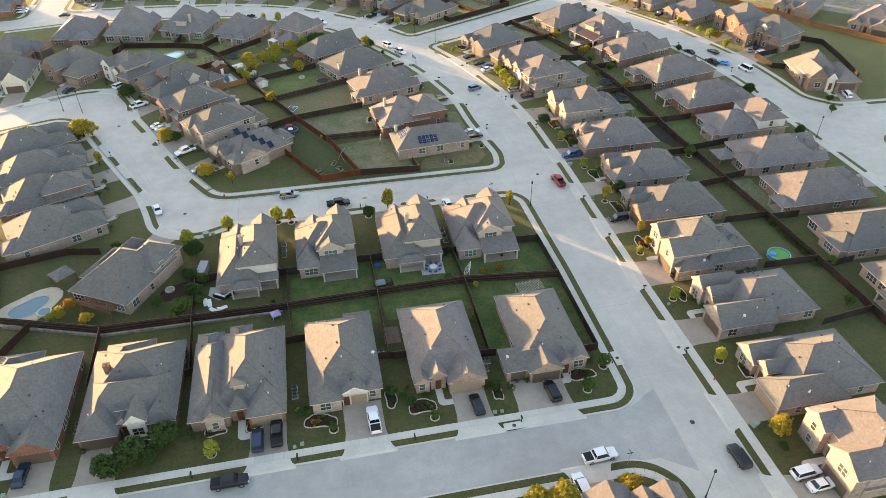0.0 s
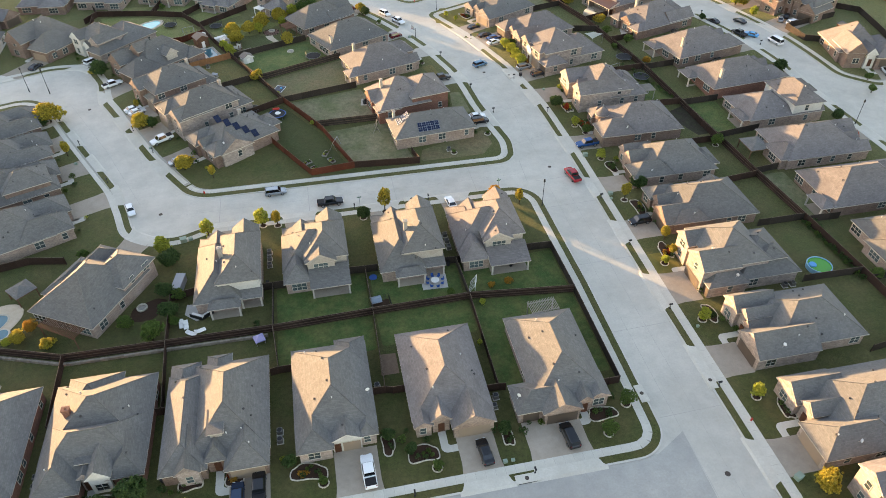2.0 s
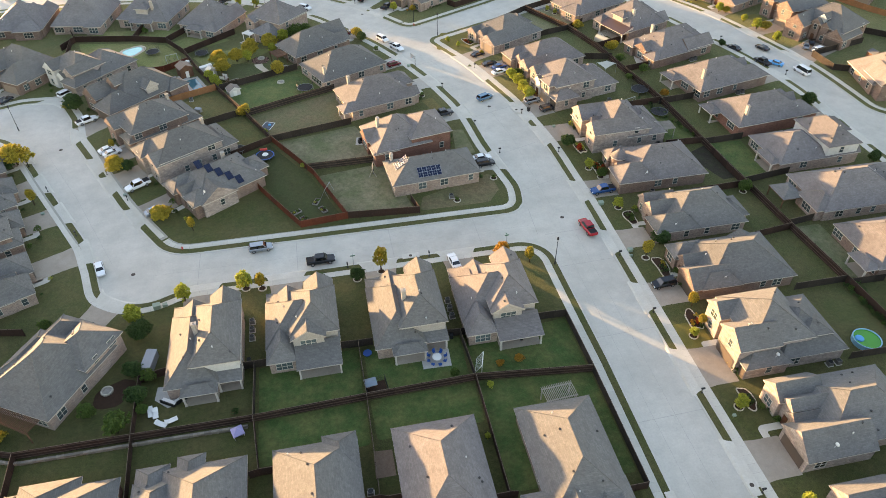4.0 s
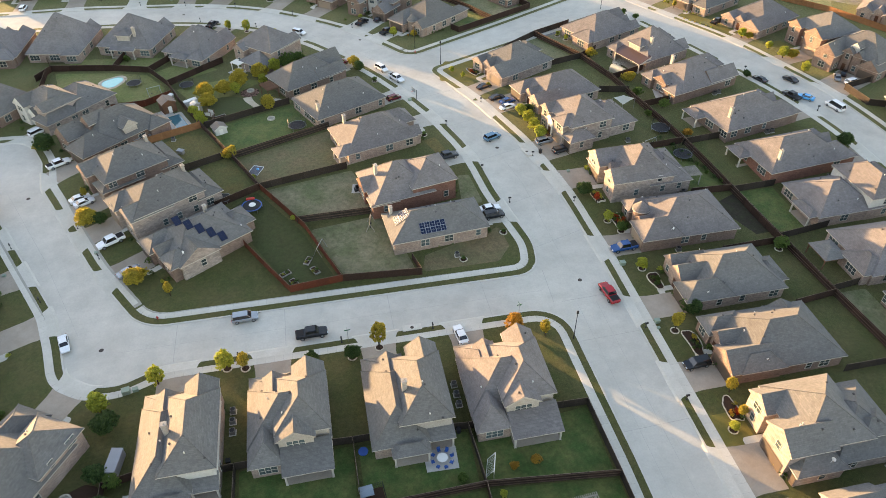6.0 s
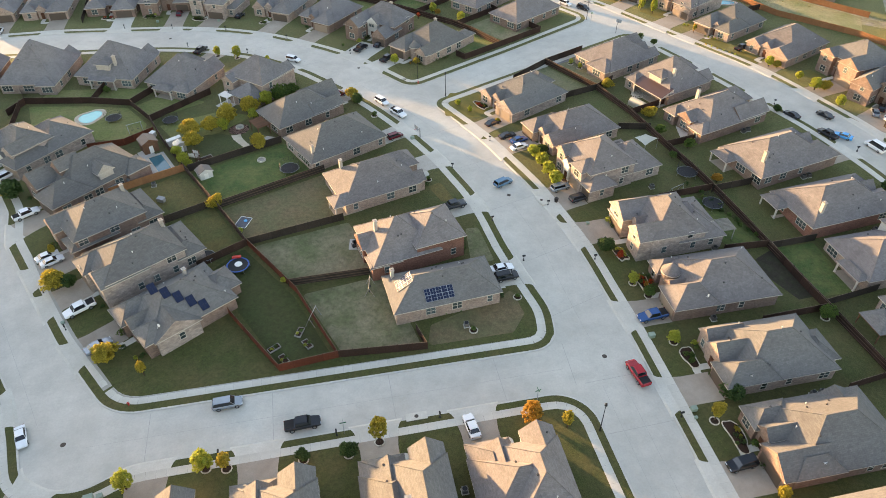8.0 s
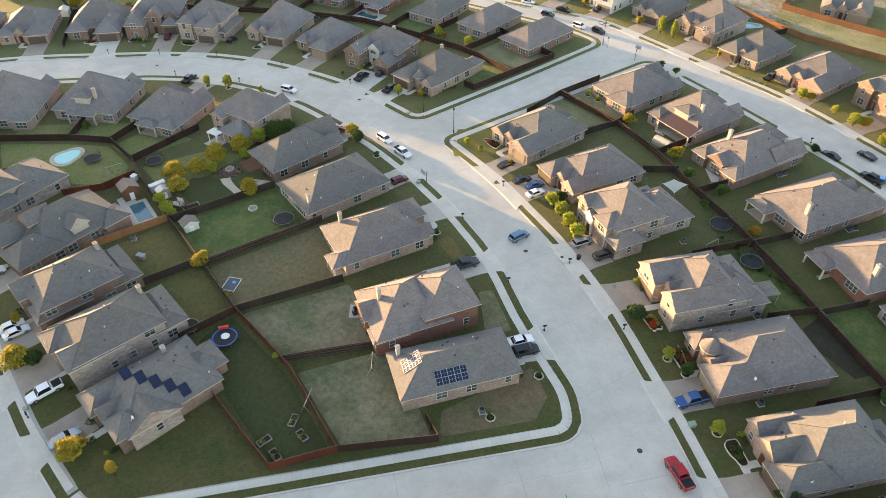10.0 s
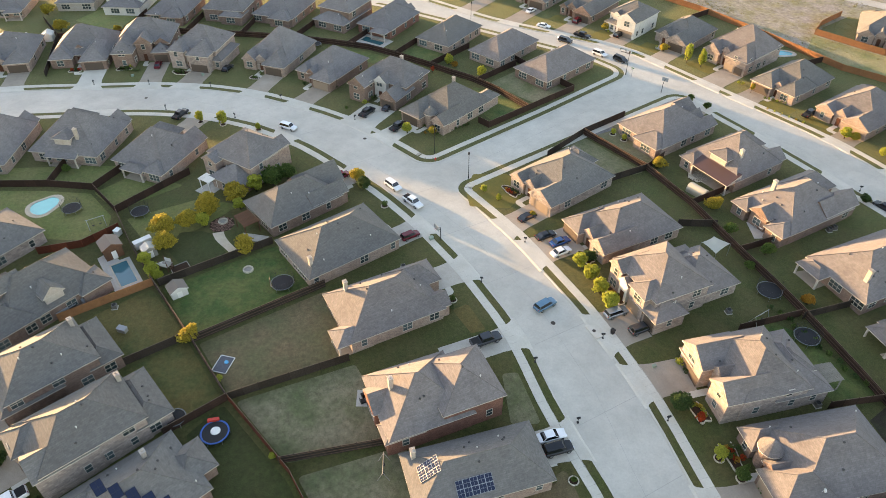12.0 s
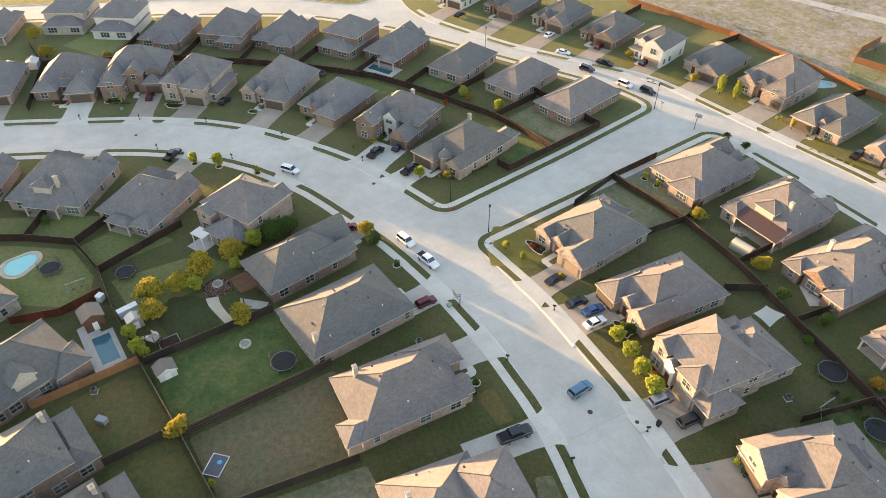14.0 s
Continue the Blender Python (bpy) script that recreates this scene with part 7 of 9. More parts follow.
for i in range(6):
    shrub(("dark", "green")[i % 2], -38.4 + 0.9 * i, 306.0 - 0.2 * i, 0.9)
for i in range(5):
    shrub("orange", 38.6 + 1.1 * i, 256.6 + 0.9 * i, 0.9)
# block F
tree("lime", 118.4, 279.4, 0.85, ratio=2.0)
tree("lime", 120.8, 275.8, 0.85, ratio=2.0)
tree("gold", 104.6, 305.4, 0.6)
tree("gold", 115.0, 287.4, 0.6)
tree("maple", 126.8, 259.4, 0.6)
tree("gold", 143.6, 218.4, 0.7)
tree("lime", 136.6, 234.0, 1.0)
tree("gold", 138.4, 232.8, 0.55)
tree("lime", 140.3, 225.2, 0.75)
tree("lime", 142.0, 210.0, 0.95)
tree("lime", 141.0, 219.0, 1.1)
tree("green", 149.0, 160.8, 0.7)
tree("green", 152.0, 166.6, 0.7)
for i in range(6):
    shrub(("yellow", "lime")[i % 2], 126.2 + 1.0 * i, 250.4 - 1.6 * i, 0.8)


# ---- vehicles ----
def loft(bm, sections, mi=0, caps=True):
    rings = [[bm.verts.new(p) for p in s] for s in sections]
    n = len(rings[0])
    for a, b in zip(rings, rings[1:]):
        for i in range(n):
            bm.faces.new((a[i], a[(i + 1) % n], b[(i + 1) % n], b[i])).material_index = mi
    if caps:
        bm.faces.new(rings[0][::-1]).material_index = mi
        bm.faces.new(rings[-1]).material_index = mi


PAINT = {"black": plain("black_car_paint", rgb("16181c"), 0.22), "white": plain("white_car_paint", rgb("dfe0e0"), 0.25), "silver": plain("silver_car_paint", rgb("9aa0a4"), 0.25, 0.5), "grey": plain("dark_grey_car_paint", rgb("3a3d41"), 0.25, 0.3),
         "blue": plain("blue_car_paint", rgb("22497c"), 0.22), "red": plain("red_car_paint", rgb("9c1a22"), 0.22), "navy": plain("navy_car_paint", rgb("25364d"), 0.22, 0.2), "sky": plain("light_blue_car_paint", rgb("4aa0d8"), 0.25), "maroon": plain("maroon_car_paint", rgb("5e1822"), 0.25), "slate": plain("slate_blue_car_paint", rgb("5b7d94"), 0.25, 0.3)}
LAMP = plain("headlamp_glass", rgb("d6dade"), 0.1)
TAIL = plain("tail_lamp_glass", rgb("7a1414"), 0.2)
CAR_GLASS = plain("car_glass", rgb("10151a"), 0.05, 0.0, 0.9)
CAR_CACHE = {}
CARS = {  # length, width, sill, belt, roof height, bonnet end, screen top, roof end, rear glass base
    "sedan": (4.85, 1.84, 0.28, 0.95, 1.44, 1.05, 0.35, -1.05, -1.75),
    "suv": (4.9, 1.94, 0.34, 1.08, 1.74, 1.25, 0.6, -2.05, -2.32),
    "pickup": (5.85, 2.0, 0.45, 1.2, 1.92, 1.35, 0.75, -0.95, -1.15),
    "van": (5.6, 2.02, 0.35, 1.2, 2.25, 1.75, 1.1, -2.6, -2.75),
}


def car_meshes(kind, paint):
    if (kind, paint) in CAR_CACHE:
        return CAR_CACHE[kind, paint]
    L, W, s, b, h, bon, st, re, rg = CARS[kind]
    hw, f, r = W / 2, L / 2, -L / 2

    def sec(x, w, z0, z1, c=0.12):
        return [(x, -w + 0.05, z0), (x, -w, z0 + 0.12), (x, -w, z1 - c), (x, -w + c, z1), (x, w - c, z1), (x, w, z1 - c), (x, w, z0 + 0.12), (x, w - 0.05, z0)]
    bm = bmesh.new()
    rear_top = b + 0.02
    loft(bm, [sec(r, hw * 0.86, s + 0.12, rear_top - 0.14), sec(r + 0.14, hw * 0.96, s, rear_top), sec(rg, hw, s, b + 0.02), sec(0, hw, s, b), sec(bon, hw, s, b - 0.02), sec(f - 0.5, hw * 0.97, s, b - 0.14), sec(f - 0.1, hw * 0.9, s, b - 0.26), sec(f, hw * 0.8, s + 0.1, b - 0.42)])
    body = mesh_of("body", bm, PAINT[paint])
    bm = bmesh.new()
    wb, wt = hw - 0.07, hw - 0.26
    bv = [bm.verts.new(p) for p in ((bon, -wb, b - 0.03), (bon, wb, b - 0.03), (rg, wb, b - 0.03), (rg, -wb, b - 0.03), (st, -wt, h - 0.05), (st, wt, h - 0.05), (re, wt, h - 0.05), (re, -wt, h - 0.05))]
    for q in ((0, 1, 5, 4), (1, 2, 6, 5), (2, 3, 7, 6), (3, 0, 4, 7), (4, 5, 6, 7), (3, 2, 1, 0)):
        bm.faces.new([bv[i] for i in q])
    glass = mesh_of("glasshouse", bm, CAR_GLASS)
    bm = bmesh.new()
    loft(bm, [[(x, -w, h - 0.06), (x, -w + 0.12, h), (x, w - 0.12, h), (x, w, h - 0.06)] for x, w in ((re - 0.06, wt), (re + 0.15, wt + 0.04), (st - 0.15, wt + 0.04), (st + 0.05, wt))])
    top = mesh_of("roof", bm, PAINT[paint])
    bm = bmesh.new()
    for sx in (-1, 1):
        for x0, x1 in ((bon, st), (rg, re)):
            tube(bm, (x0, sx * (wb + 0.01), b - 0.02), (x1, sx * (wt + 0.02), h - 0.05), 0.045, 0.04, 5)
    pill = mesh_of("pillar", bm, PAINT[paint])
    wr = {"sedan": 0.33, "suv": 0.37, "pickup": 0.41, "van": 0.36}[kind]
    bm = bmesh.new()
    tube(bm, (0, -0.12, 0), (0, 0.12, 0), wr, wr, 18)
    tyre = mesh_of("tyre", bm, RUBBER)
    bm = bmesh.new()
    tube(bm, (0, -0.135, 0), (0, 0.135, 0), wr * 0.62, wr * 0.62, 12)
    rim = mesh_of("rim", bm, STEEL)
    bm = bmesh.new()
    box(bm, -0.04, 0.1, -0.2, 0.2, -0.07, 0.07)
    lamp = mesh_of("headlight", bm, LAMP)
    bm = bmesh.new()
    box(bm, -0.05, 0.04, -0.1, 0.1, -0.16, 0.16)
    tail = mesh_of("tail_light", bm, TAIL)
    bed_m = None
    if kind == "pickup":
        bm = bmesh.new()
        box(bm, r + 0.16, rg - 0.22, -hw + 0.16, hw - 0.16, b - 0.3, b + 0.034)
        bed_m = mesh_of("cargo_bed", bm, RUBBER)
    CAR_CACHE[kind, paint] = (body, glass, top, pill, tyre, rim, lamp, tail, bed_m, wr)
    return CAR_CACHE[kind, paint]


CAR_WORDS = {"sedan": "saloon car", "suv": "sport utility car", "pickup": "pickup truck", "van": "panel van"}


def car(kind, paint, x, y, yaw, where="on the road", lift=0.0, size=0.0):
    L, W, s, b, h, bon, st, re, rg = CARS[kind]
    body, glass, top, pill, tyre, rim, lamp, tail, bed_m, wr = car_meshes(kind, paint)
    hw = W / 2
    a = radians(yaw)
    rise = zg(x + math.cos(a), y + math.sin(a)) - zg(x - math.cos(a), y - math.sin(a))
    e = empty({"sedan": "car", "suv": "suv", "pickup": "pickup_truck", "van": "van"}[kind], pose(x, y, zg(x, y) + lift, 0, -math.degrees(math.atan2(rise, 2)), yaw) @ Matrix.Diagonal((size or (0.96 if y < 180 else 0.9),) * 3).to_4x4(), {"sky": "light blue", "grey": "dark grey", "navy": "dark blue", "slate": "slate blue"}.get(paint, paint) + " " + CAR_WORDS[kind] + " parked " + where, "car", "vehicles")
    part("body", body, None, e)
    part("glasshouse", glass, None, e, "dark tinted glass")
    part("roof", top, None, e)
    tagged(part("pillar", pill, None, e), kind="stuff")
    if bed_m:
        part("cargo_bed", bed_m, None, e, "black open load bed")
    for sx in (L * 0.31, -L * 0.3):
        for sy in (-1, 1):
            w = part("wheel", rim, None, e)
            w.matrix_basis = pose(sx, sy * (hw - 0.1), wr)
            part("tyre", tyre, None, w)
    for sy in (-1, 1):
        part("headlight", lamp, None, e).matrix_basis = pose(L / 2 - 0.1, sy * (hw - 0.38), b - 0.36)
        part("tail_light", tail, None, e).matrix_basis = pose(-L / 2 + 0.06, sy * (hw - 0.22), b - 0.16)
    return e


D = "in a driveway"
car("pickup", "black", -19.8, 67.9, 0)
car("pickup", "white", 36.7, 60.9, 4)
car("suv", "black", 57.9, 56.4, 92)
car("suv", "white", 66.2, 51.6, 4, D, 0.16)
car("sedan", "white", 67.2, 49.2, 4, D, 0.16)
car("suv", "navy", -15.7, 74.8, 90, D, 0.16)
car("pickup", "black", -12.7, 75.6, 90, D, 0.16)
car("pickup", "white", 3.0, 75.0, 92, D, 0.16)
car("sedan", "black", 20.4, 74.8, 94, D, 0.16)
car("suv", "black", 33.7, 74.9, 94, D, 0.16)
car("sedan", "navy", -51.2, 75.6, 88, D, 0.16)
car("suv", "white", 32.0, 56.2, 94, D, 0.16)
car("suv", "silver", -9.0, 148.4, 2)
car("pickup", "black", 2.6, 142.0, 2)
car("sedan", "white", -39.9, 148.4, -72, size=0.88)
car("pickup", "white", -35.4, 173.8, 209, D, 0.16)
car("sedan", "white", -43.8, 189.0, 28, D, 0.16)
car("sedan", "white", -42.6, 187.4, 28, D, 0.16)
car("pickup", "red", 57.6, 140.8, 97)
car("pickup", "blue", 65.4, 152.4, 184, D, 0.16)
car("suv", "black", 65.6, 121.8, 184, D, 0.16)
car("sedan", "white", 28.2, 136.2, 96, D, 0.16)
car("sedan", "white", 41.9, 169.2, 5, D, 0.16)
car("suv", "black", 42.2, 167.0, 5, D, 0.16)
car("sedan", "silver", -31.0, 164.6, 30, D, 0.16)
car("pickup", "white", -51.0, 203.8, 32, D, 0.16)
car("suv", "white", -59.0, 219.8, 45, D, 0.16)
car("sedan", "grey", -74.0, 219.6, 60, D, 0.16)
car("suv", "slate", 49.0, 194.6, 24, size=0.9)
car("pickup", "grey", 36.6, 188.6, 12, D, 0.16, 0.95)
car("suv", "silver", 60.6, 190.2, 12, D, 0.16)
car("suv", "grey", 63.4, 185.9, 12, D, 0.16)
car("sedan", "white", 56.4, 207.7, 18, D, 0.16)
car("sedan", "blue", 57.2, 210.6, 16, D, 0.16)
car("sedan", "black", 55.0, 213.0, 16, D, 0.16)
car("sedan", "black", 53.2, 219.5, 24, D, 0.16)
car("pickup", "white", 31.0, 229.4, -60)
car("suv", "white", 27.8, 236.2, -60)
car("suv", "maroon", 28.6, 218.4, 22, D, 0.16, 0.82)
car("suv", "white", 6.2, 265.8, -38)
car("suv", "maroon", 17.0, 241.8, 30, D, 0.16)
car("pickup", "black", 25.9, 268.6, 46, D, 0.16)
car("sedan", "grey", 31.6, 270.2, 46, D, 0.16)
car("pickup", "black", 32.6, 260.2, 40, D, 0.16)
car("sedan", "maroon", -28.6, 307.2, 84, D, 0.16)
car("sedan", "black", -9.4, 301.0, 60, D, 0.16)
car("pickup", "black", -20.2, 277.0, 60, D, 0.16)
car("sedan", "white", 86.2, 311.2, -38)
car("suv", "white", 96.0, 289.0, -56)
car("suv", "black", 100.4, 284.2, -60)
car("suv", "grey", 89.2, 299.6, -48)
car("pickup", "black", 95.4, 301.8, -48)
car("suv", "black", 106.4, 299.8, 34, D, 0.16)
car("suv", "maroon", 97.8, 312.4, 38, D, 0.16)
car("sedan", "white", 85.8, 323.4, 38, D, 0.16)
car("sedan", "black", 127.4, 208.0, 108)
car("sedan", "black", 135.4, 206.2, 108)
car("pickup", "black", 130.4, 197.8, 106)
car("sedan", "sky", 133.6, 196.4, 130)
car("van", "white", 138.0, 190.6, 104)
car("suv", "white", 159.4, 168.8, 80, D, 0.16)
car("suv", "white", 150.3, 201.1, 14, D, 0.16)
car("sedan", "silver", 148.2, 204.4, 60, D, 0.16)
car("sedan", "black", 151.4, 206.1, 48, D, 0.16)
car("pickup", "black", 134.8, 245.4, 26, D, 0.16)
car("sedan", "black", 62.6, 344.0, 40, D, 0.16)
car("suv", "white", -109.4, 304.0, 4, D, 0.16)
car("suv", "white", -109.6, 307.0, 4, D, 0.16)
car("suv", "white", -82.2, 304.2, 88, D, 0.16)
car("sedan", "grey", -92.0, 296.6, 178)


# ---- street furniture ----
def lamp_post():
    e = empty("street_lamp", pose(0, 0, -50), "slim black street lamp on the verge", "street lamp", "street lamps")
    bm = bmesh.new()
    tube(bm, (0, 0, -0.4), (0, 0, 0.9), 0.14, 0.11, 10)
    tube(bm, (0, 0, 0.9), (0, 0, 6.2), 0.075, 0.05, 10)
    part("pole", bm, BLACK, e)
    bm = bmesh.new()
    tube(bm, (0, 0, 6.15), (0, 0, 6.35), 0.08, 0.24, 10)
    tube(bm, (0, 0, 6.35), (0, 0, 6.75), 0.24, 0.17, 10)
    tube(bm, (0, 0, 6.75), (0, 0, 6.95), 0.2, 0.03, 10)
    part("lantern", bm, BLACK, e)
    return e


def place_all(proto, spots, lift=0.13):
    """Copies of a thing at (x, y, yaw); the first spot takes the thing itself."""
    for i, (x, y, a) in enumerate(spots):
        m = pose(x, y, zg(x, y) + lift, 0, 0, a)
        if i == 0:
            proto.matrix_basis = m
        else:
            copy_thing(proto, m)


place_all(lamp_post(), [(47.5, 131.8, 0), (49.4, 51.0, 0), (44.6, 236.0, 0), (39.2, 247.4, 0), (134.8, 147.6, 0), (98.6, 276.0, 0), (-67.0, 203.4, 0), (-72.6, 205.6, 20), (64.6, 318.6, 0)])


def mailbox():
    e = empty("mailbox", pose(0, 0, -50), "black cast metal mailbox on a post", "mailbox", "mailboxes")
    bm = bmesh.new()
    tube(bm, (0, 0, -0.3), (0, 0, 1.0), 0.06, 0.05, 8)
    box(bm, -0.14, 0.14, -0.14, 0.14, -0.3, 0.12)
    part("post", bm, BLACK, e)
    bm = bmesh.new()
    box(bm, -0.13, 0.13, -0.3, 0.3, 1.0, 1.18)
    tube(bm, (0, -0.3, 1.18), (0, 0.3, 1.18), 0.13, 0.13, 12)
    part("box", bm, BLACK, e)
    return e


place_all(mailbox(), [(26.8, 70.2, 0), (-9.6, 70.2, 0), (-25.6, 70.2, 0), (9.0, 70.2, 0), (60.8, 97.2, 90), (60.8, 79.2, 90), (60.8, 115.6, 90), (60.9, 131.6, 90), (60.6, 168.6, 90), (46.8, 171.0, 90), (43.6, 183.0, 90), (23.8, 139.2, 0), (-10.0, 139.2, 0), (7.6, 139.2, 0), (-37.3, 169.8, 25), (-42.8, 179.6, 25), (-54.8, 176.0, 25), (-60.8, 186.2, 25), (-46.4, 160.2, 25), (39.4, 203.0, 70), (-24.2, 281.4, 0), (-6.8, 273.6, 30), (4.8, 281.0, -40), (-13.6, 291.8, -20), (-30.0, 296.4, 0), (-44.6, 299.4, 0), (22.6, 266.6, -40), (56.4, 185.6, 80), (50.6, 212.4, 70), (126.6, 214.4, 70), (133.2, 190.4, 80)])


def flat_disc(name, r, mat, label, category, spots, z):
    bm = bmesh.new()
    tube(bm, (0, 0, -0.1), (0, 0, 0.012), r, r, 24)
    me = mesh_of(name, bm, mat)
    for x, y in spots:
        o = new(name, me)
        o.matrix_basis = pose(x, y, zg(x, y) + z)
        tagged(o, label, category, name + "s")


flat_disc("manhole_cover", 0.42, material("cast_iron", rgb("4a423c"), rgb("5b524a"), 0.7, 2.0, 20.0, 0.4, metal=0.4), "round brown iron manhole cover in the road", "manhole", [(54.3, 64.4), (53.8, 145.8), (-33.5, 146.0), (49.2, 190.6), (24.0, 257.4), (-30.0, 289.0), (-55.0, 192.0)], 0.004)
IRON = MATS["cast_iron"]
for x, y, a in ((25.4, 69.5, 0), (48.0, 80.4, 91), (60.1, 80.6, 90), (20.2, 140.0, 0), (55.6, 187.4, 105), (104.4, 289.6, -50)):
    e = empty("storm_drain", pose(x, y, zg(x, y) + 0.13, 0, 0, a), "concrete storm drain inlet with an iron lid", "storm drain", "storm drains")
    bm = bmesh.new()
    box(bm, -1.7, 1.7, -0.6, 0.8, -0.3, 0.09)
    part("slab", bm, WALKWAY, e)
    bm = bmesh.new()
    tube(bm, (0, 0.1, 0.05), (0, 0.1, 0.11), 0.33, 0.33, 16)
    part("lid", bm, IRON, e)
    bm = bmesh.new()
    box(bm, -1.4, 1.4, -0.63, -0.58, -0.1, 0.02)
    part("slot", bm, BLACK, e)
UTIL = plain("utility_green", rgb("7f8f80"), 0.6)
for x, y, a, s in ((-8.8, 72.9, 0, 0.6), (-10.0, 72.6, 0, 0.5), (-53.0, 72.6, 0, 0.6), (63.8, 61.6, 20, 1.1), (63.4, 148.2, 0, 1.0), (63.4, 132.4, 0, 0.9), (63.0, 130.9, 0, 0.5), (-27.8, 135.4, 10, 1.2), (-26.4, 135.6, 10, 0.8), (23.0, 72.8, 0, 0.6), (24.2, 72.8, 0, 0.5), (32.6, 217.0, 20, 0.8), (63.6, 92.0, 0, 0.5), (62.6, 178.4, 0, 0.6), (-38.0, 171.4, 0, 0.6), (-54.4, 168.4, 0, 0.6), (-35.0, 302.4, 0, 0.7), (-16.0, 299.0, 0, 0.7)):
    e = empty("utility_box", pose(x, y, zg(x, y) + 0.14, 0, 0, a) @ Matrix.Diagonal((s, s, s, 1)), "pale green metal utility box on the lawn", "utility box", "utility boxes")
    bm = bmesh.new()
    box(bm, -0.5, 0.5, -0.4, 0.4, -0.2, 0.7)
    part("cabinet", bm, UTIL, e)
    bm = bmesh.new()
    box(bm, -0.54, 0.54, -0.44, 0.44, 0.7, 0.78)
    part("lid", bm, UTIL, e)
HYD = plain("hydrant_red", rgb("b3261c"), 0.45)
for x, y in ((62.4, 72.0), (-24.6, 151.6), (38.8, 244.6)):
    e = empty("fire_hydrant", pose(x, y, zg(x, y) + 0.14), "red fire hydrant beside the pavement", "hydrant", "hydrants")
    bm = bmesh.new()
    tube(bm, (0, 0, -0.2), (0, 0, 0.6), 0.13, 0.12, 12)
    tube(bm, (0, 0, 0.6), (0, 0, 0.75), 0.15, 0.05, 12)
    part("barrel", bm, HYD, e)
    bm = bmesh.new()
    tube(bm, (-0.24, 0, 0.42), (0.24, 0, 0.42), 0.07, 0.07, 8)
    part("nozzle", bm, HYD, e)
SIGN = plain("street_sign_green", rgb("1f5a38"), 0.5)
for x, y, a in ((39.6, 139.0, 10), (8.8, 139.2, 0), (40.5, 58.8, 0), (99.0, 273.4, 20)):
    e = empty("street_sign", pose(x, y, zg(x, y) + 0.13, 0, 0, a), "street name sign on a thin metal pole", "street sign", "street signs")
    bm = bmesh.new()
    tube(bm, (0, 0, -0.3), (0, 0, 3.2), 0.04, 0.04, 8)
    part("pole", bm, STEEL, e)
    for k in (0, 1):
        bm = bmesh.new()
        box(bm, -0.5, 0.5, -0.015, 0.015, 2.75 + 0.24 * k, 2.95 + 0.24 * k)
        o = part("name_plate", bm, SIGN, e)
        o.matrix_basis = pose(0, 0, 0, 0, 0, 90 * k)


# ---- garden things ----
def ac_unit():
    e = empty("air_conditioner", pose(0, 0, -50), "grey outdoor air conditioning unit beside a wall", "air conditioner", "air conditioners")
    bm = bmesh.new()
    box(bm, -0.42, 0.42, -0.42, 0.42, -0.1, 0.85)
    part("casing", bm, plain("ac_casing", rgb("6f6c66"), 0.5, 0.3), e)
    bm = bmesh.new()
    tube(bm, (0, 0, 0.85), (0, 0, 0.88), 0.36, 0.36, 16)
    part("fan_grille", bm, BLACK, e)
    bm = bmesh.new()
    box(bm, -0.55, 0.55, -0.55, 0.55, -0.3, 0.06)
    part("base", bm, WALKWAY, e)
    return e


place_all(ac_unit(), [(24.6, 84.4, 0), (23.9, 82.6, 0), (-9.6, 84.8, 0), (-9.6, 83.2, 0), (-44.6, 84, 0), (-44.5, 82.4, 0), (6.2, 90.4, 0), (-10.6, 124, 0), (-10.6, 126, 0), (-10.6, 128, 0), (24.8, 124, 0), (24.8, 126, 0), (24.8, 122, 0), (83.6, 131.2, 0), (85.2, 131.2, 0), (84.4, 98.2, 0), (86, 98.2, 0), (76, 149.8, 0), (85, 166.6, 0), (80.4, 186.8, 0), (25.8, 209.6, 0), (111.6, 203.4, 0), (113.0, 203.8, 0), (115.0, 183.6, 0), (116.4, 183.8, 0), (118, 220.4, 0), (119, 219.4, 0), (120, 165.4, 0), (-32.2, 259.6, 0), (-31.4, 258.4, 0), (-26.2, 209.6, 0), (32.2, 157.2, 0)])
MESH_BLACK = plain("trampoline_mat", rgb("191a1d"), 0.8)
BLUE_PAD = plain("blue_vinyl", rgb("1d4f93"), 0.5)
RED_PAD = plain("red_vinyl", rgb("c23a2a"), 0.5)


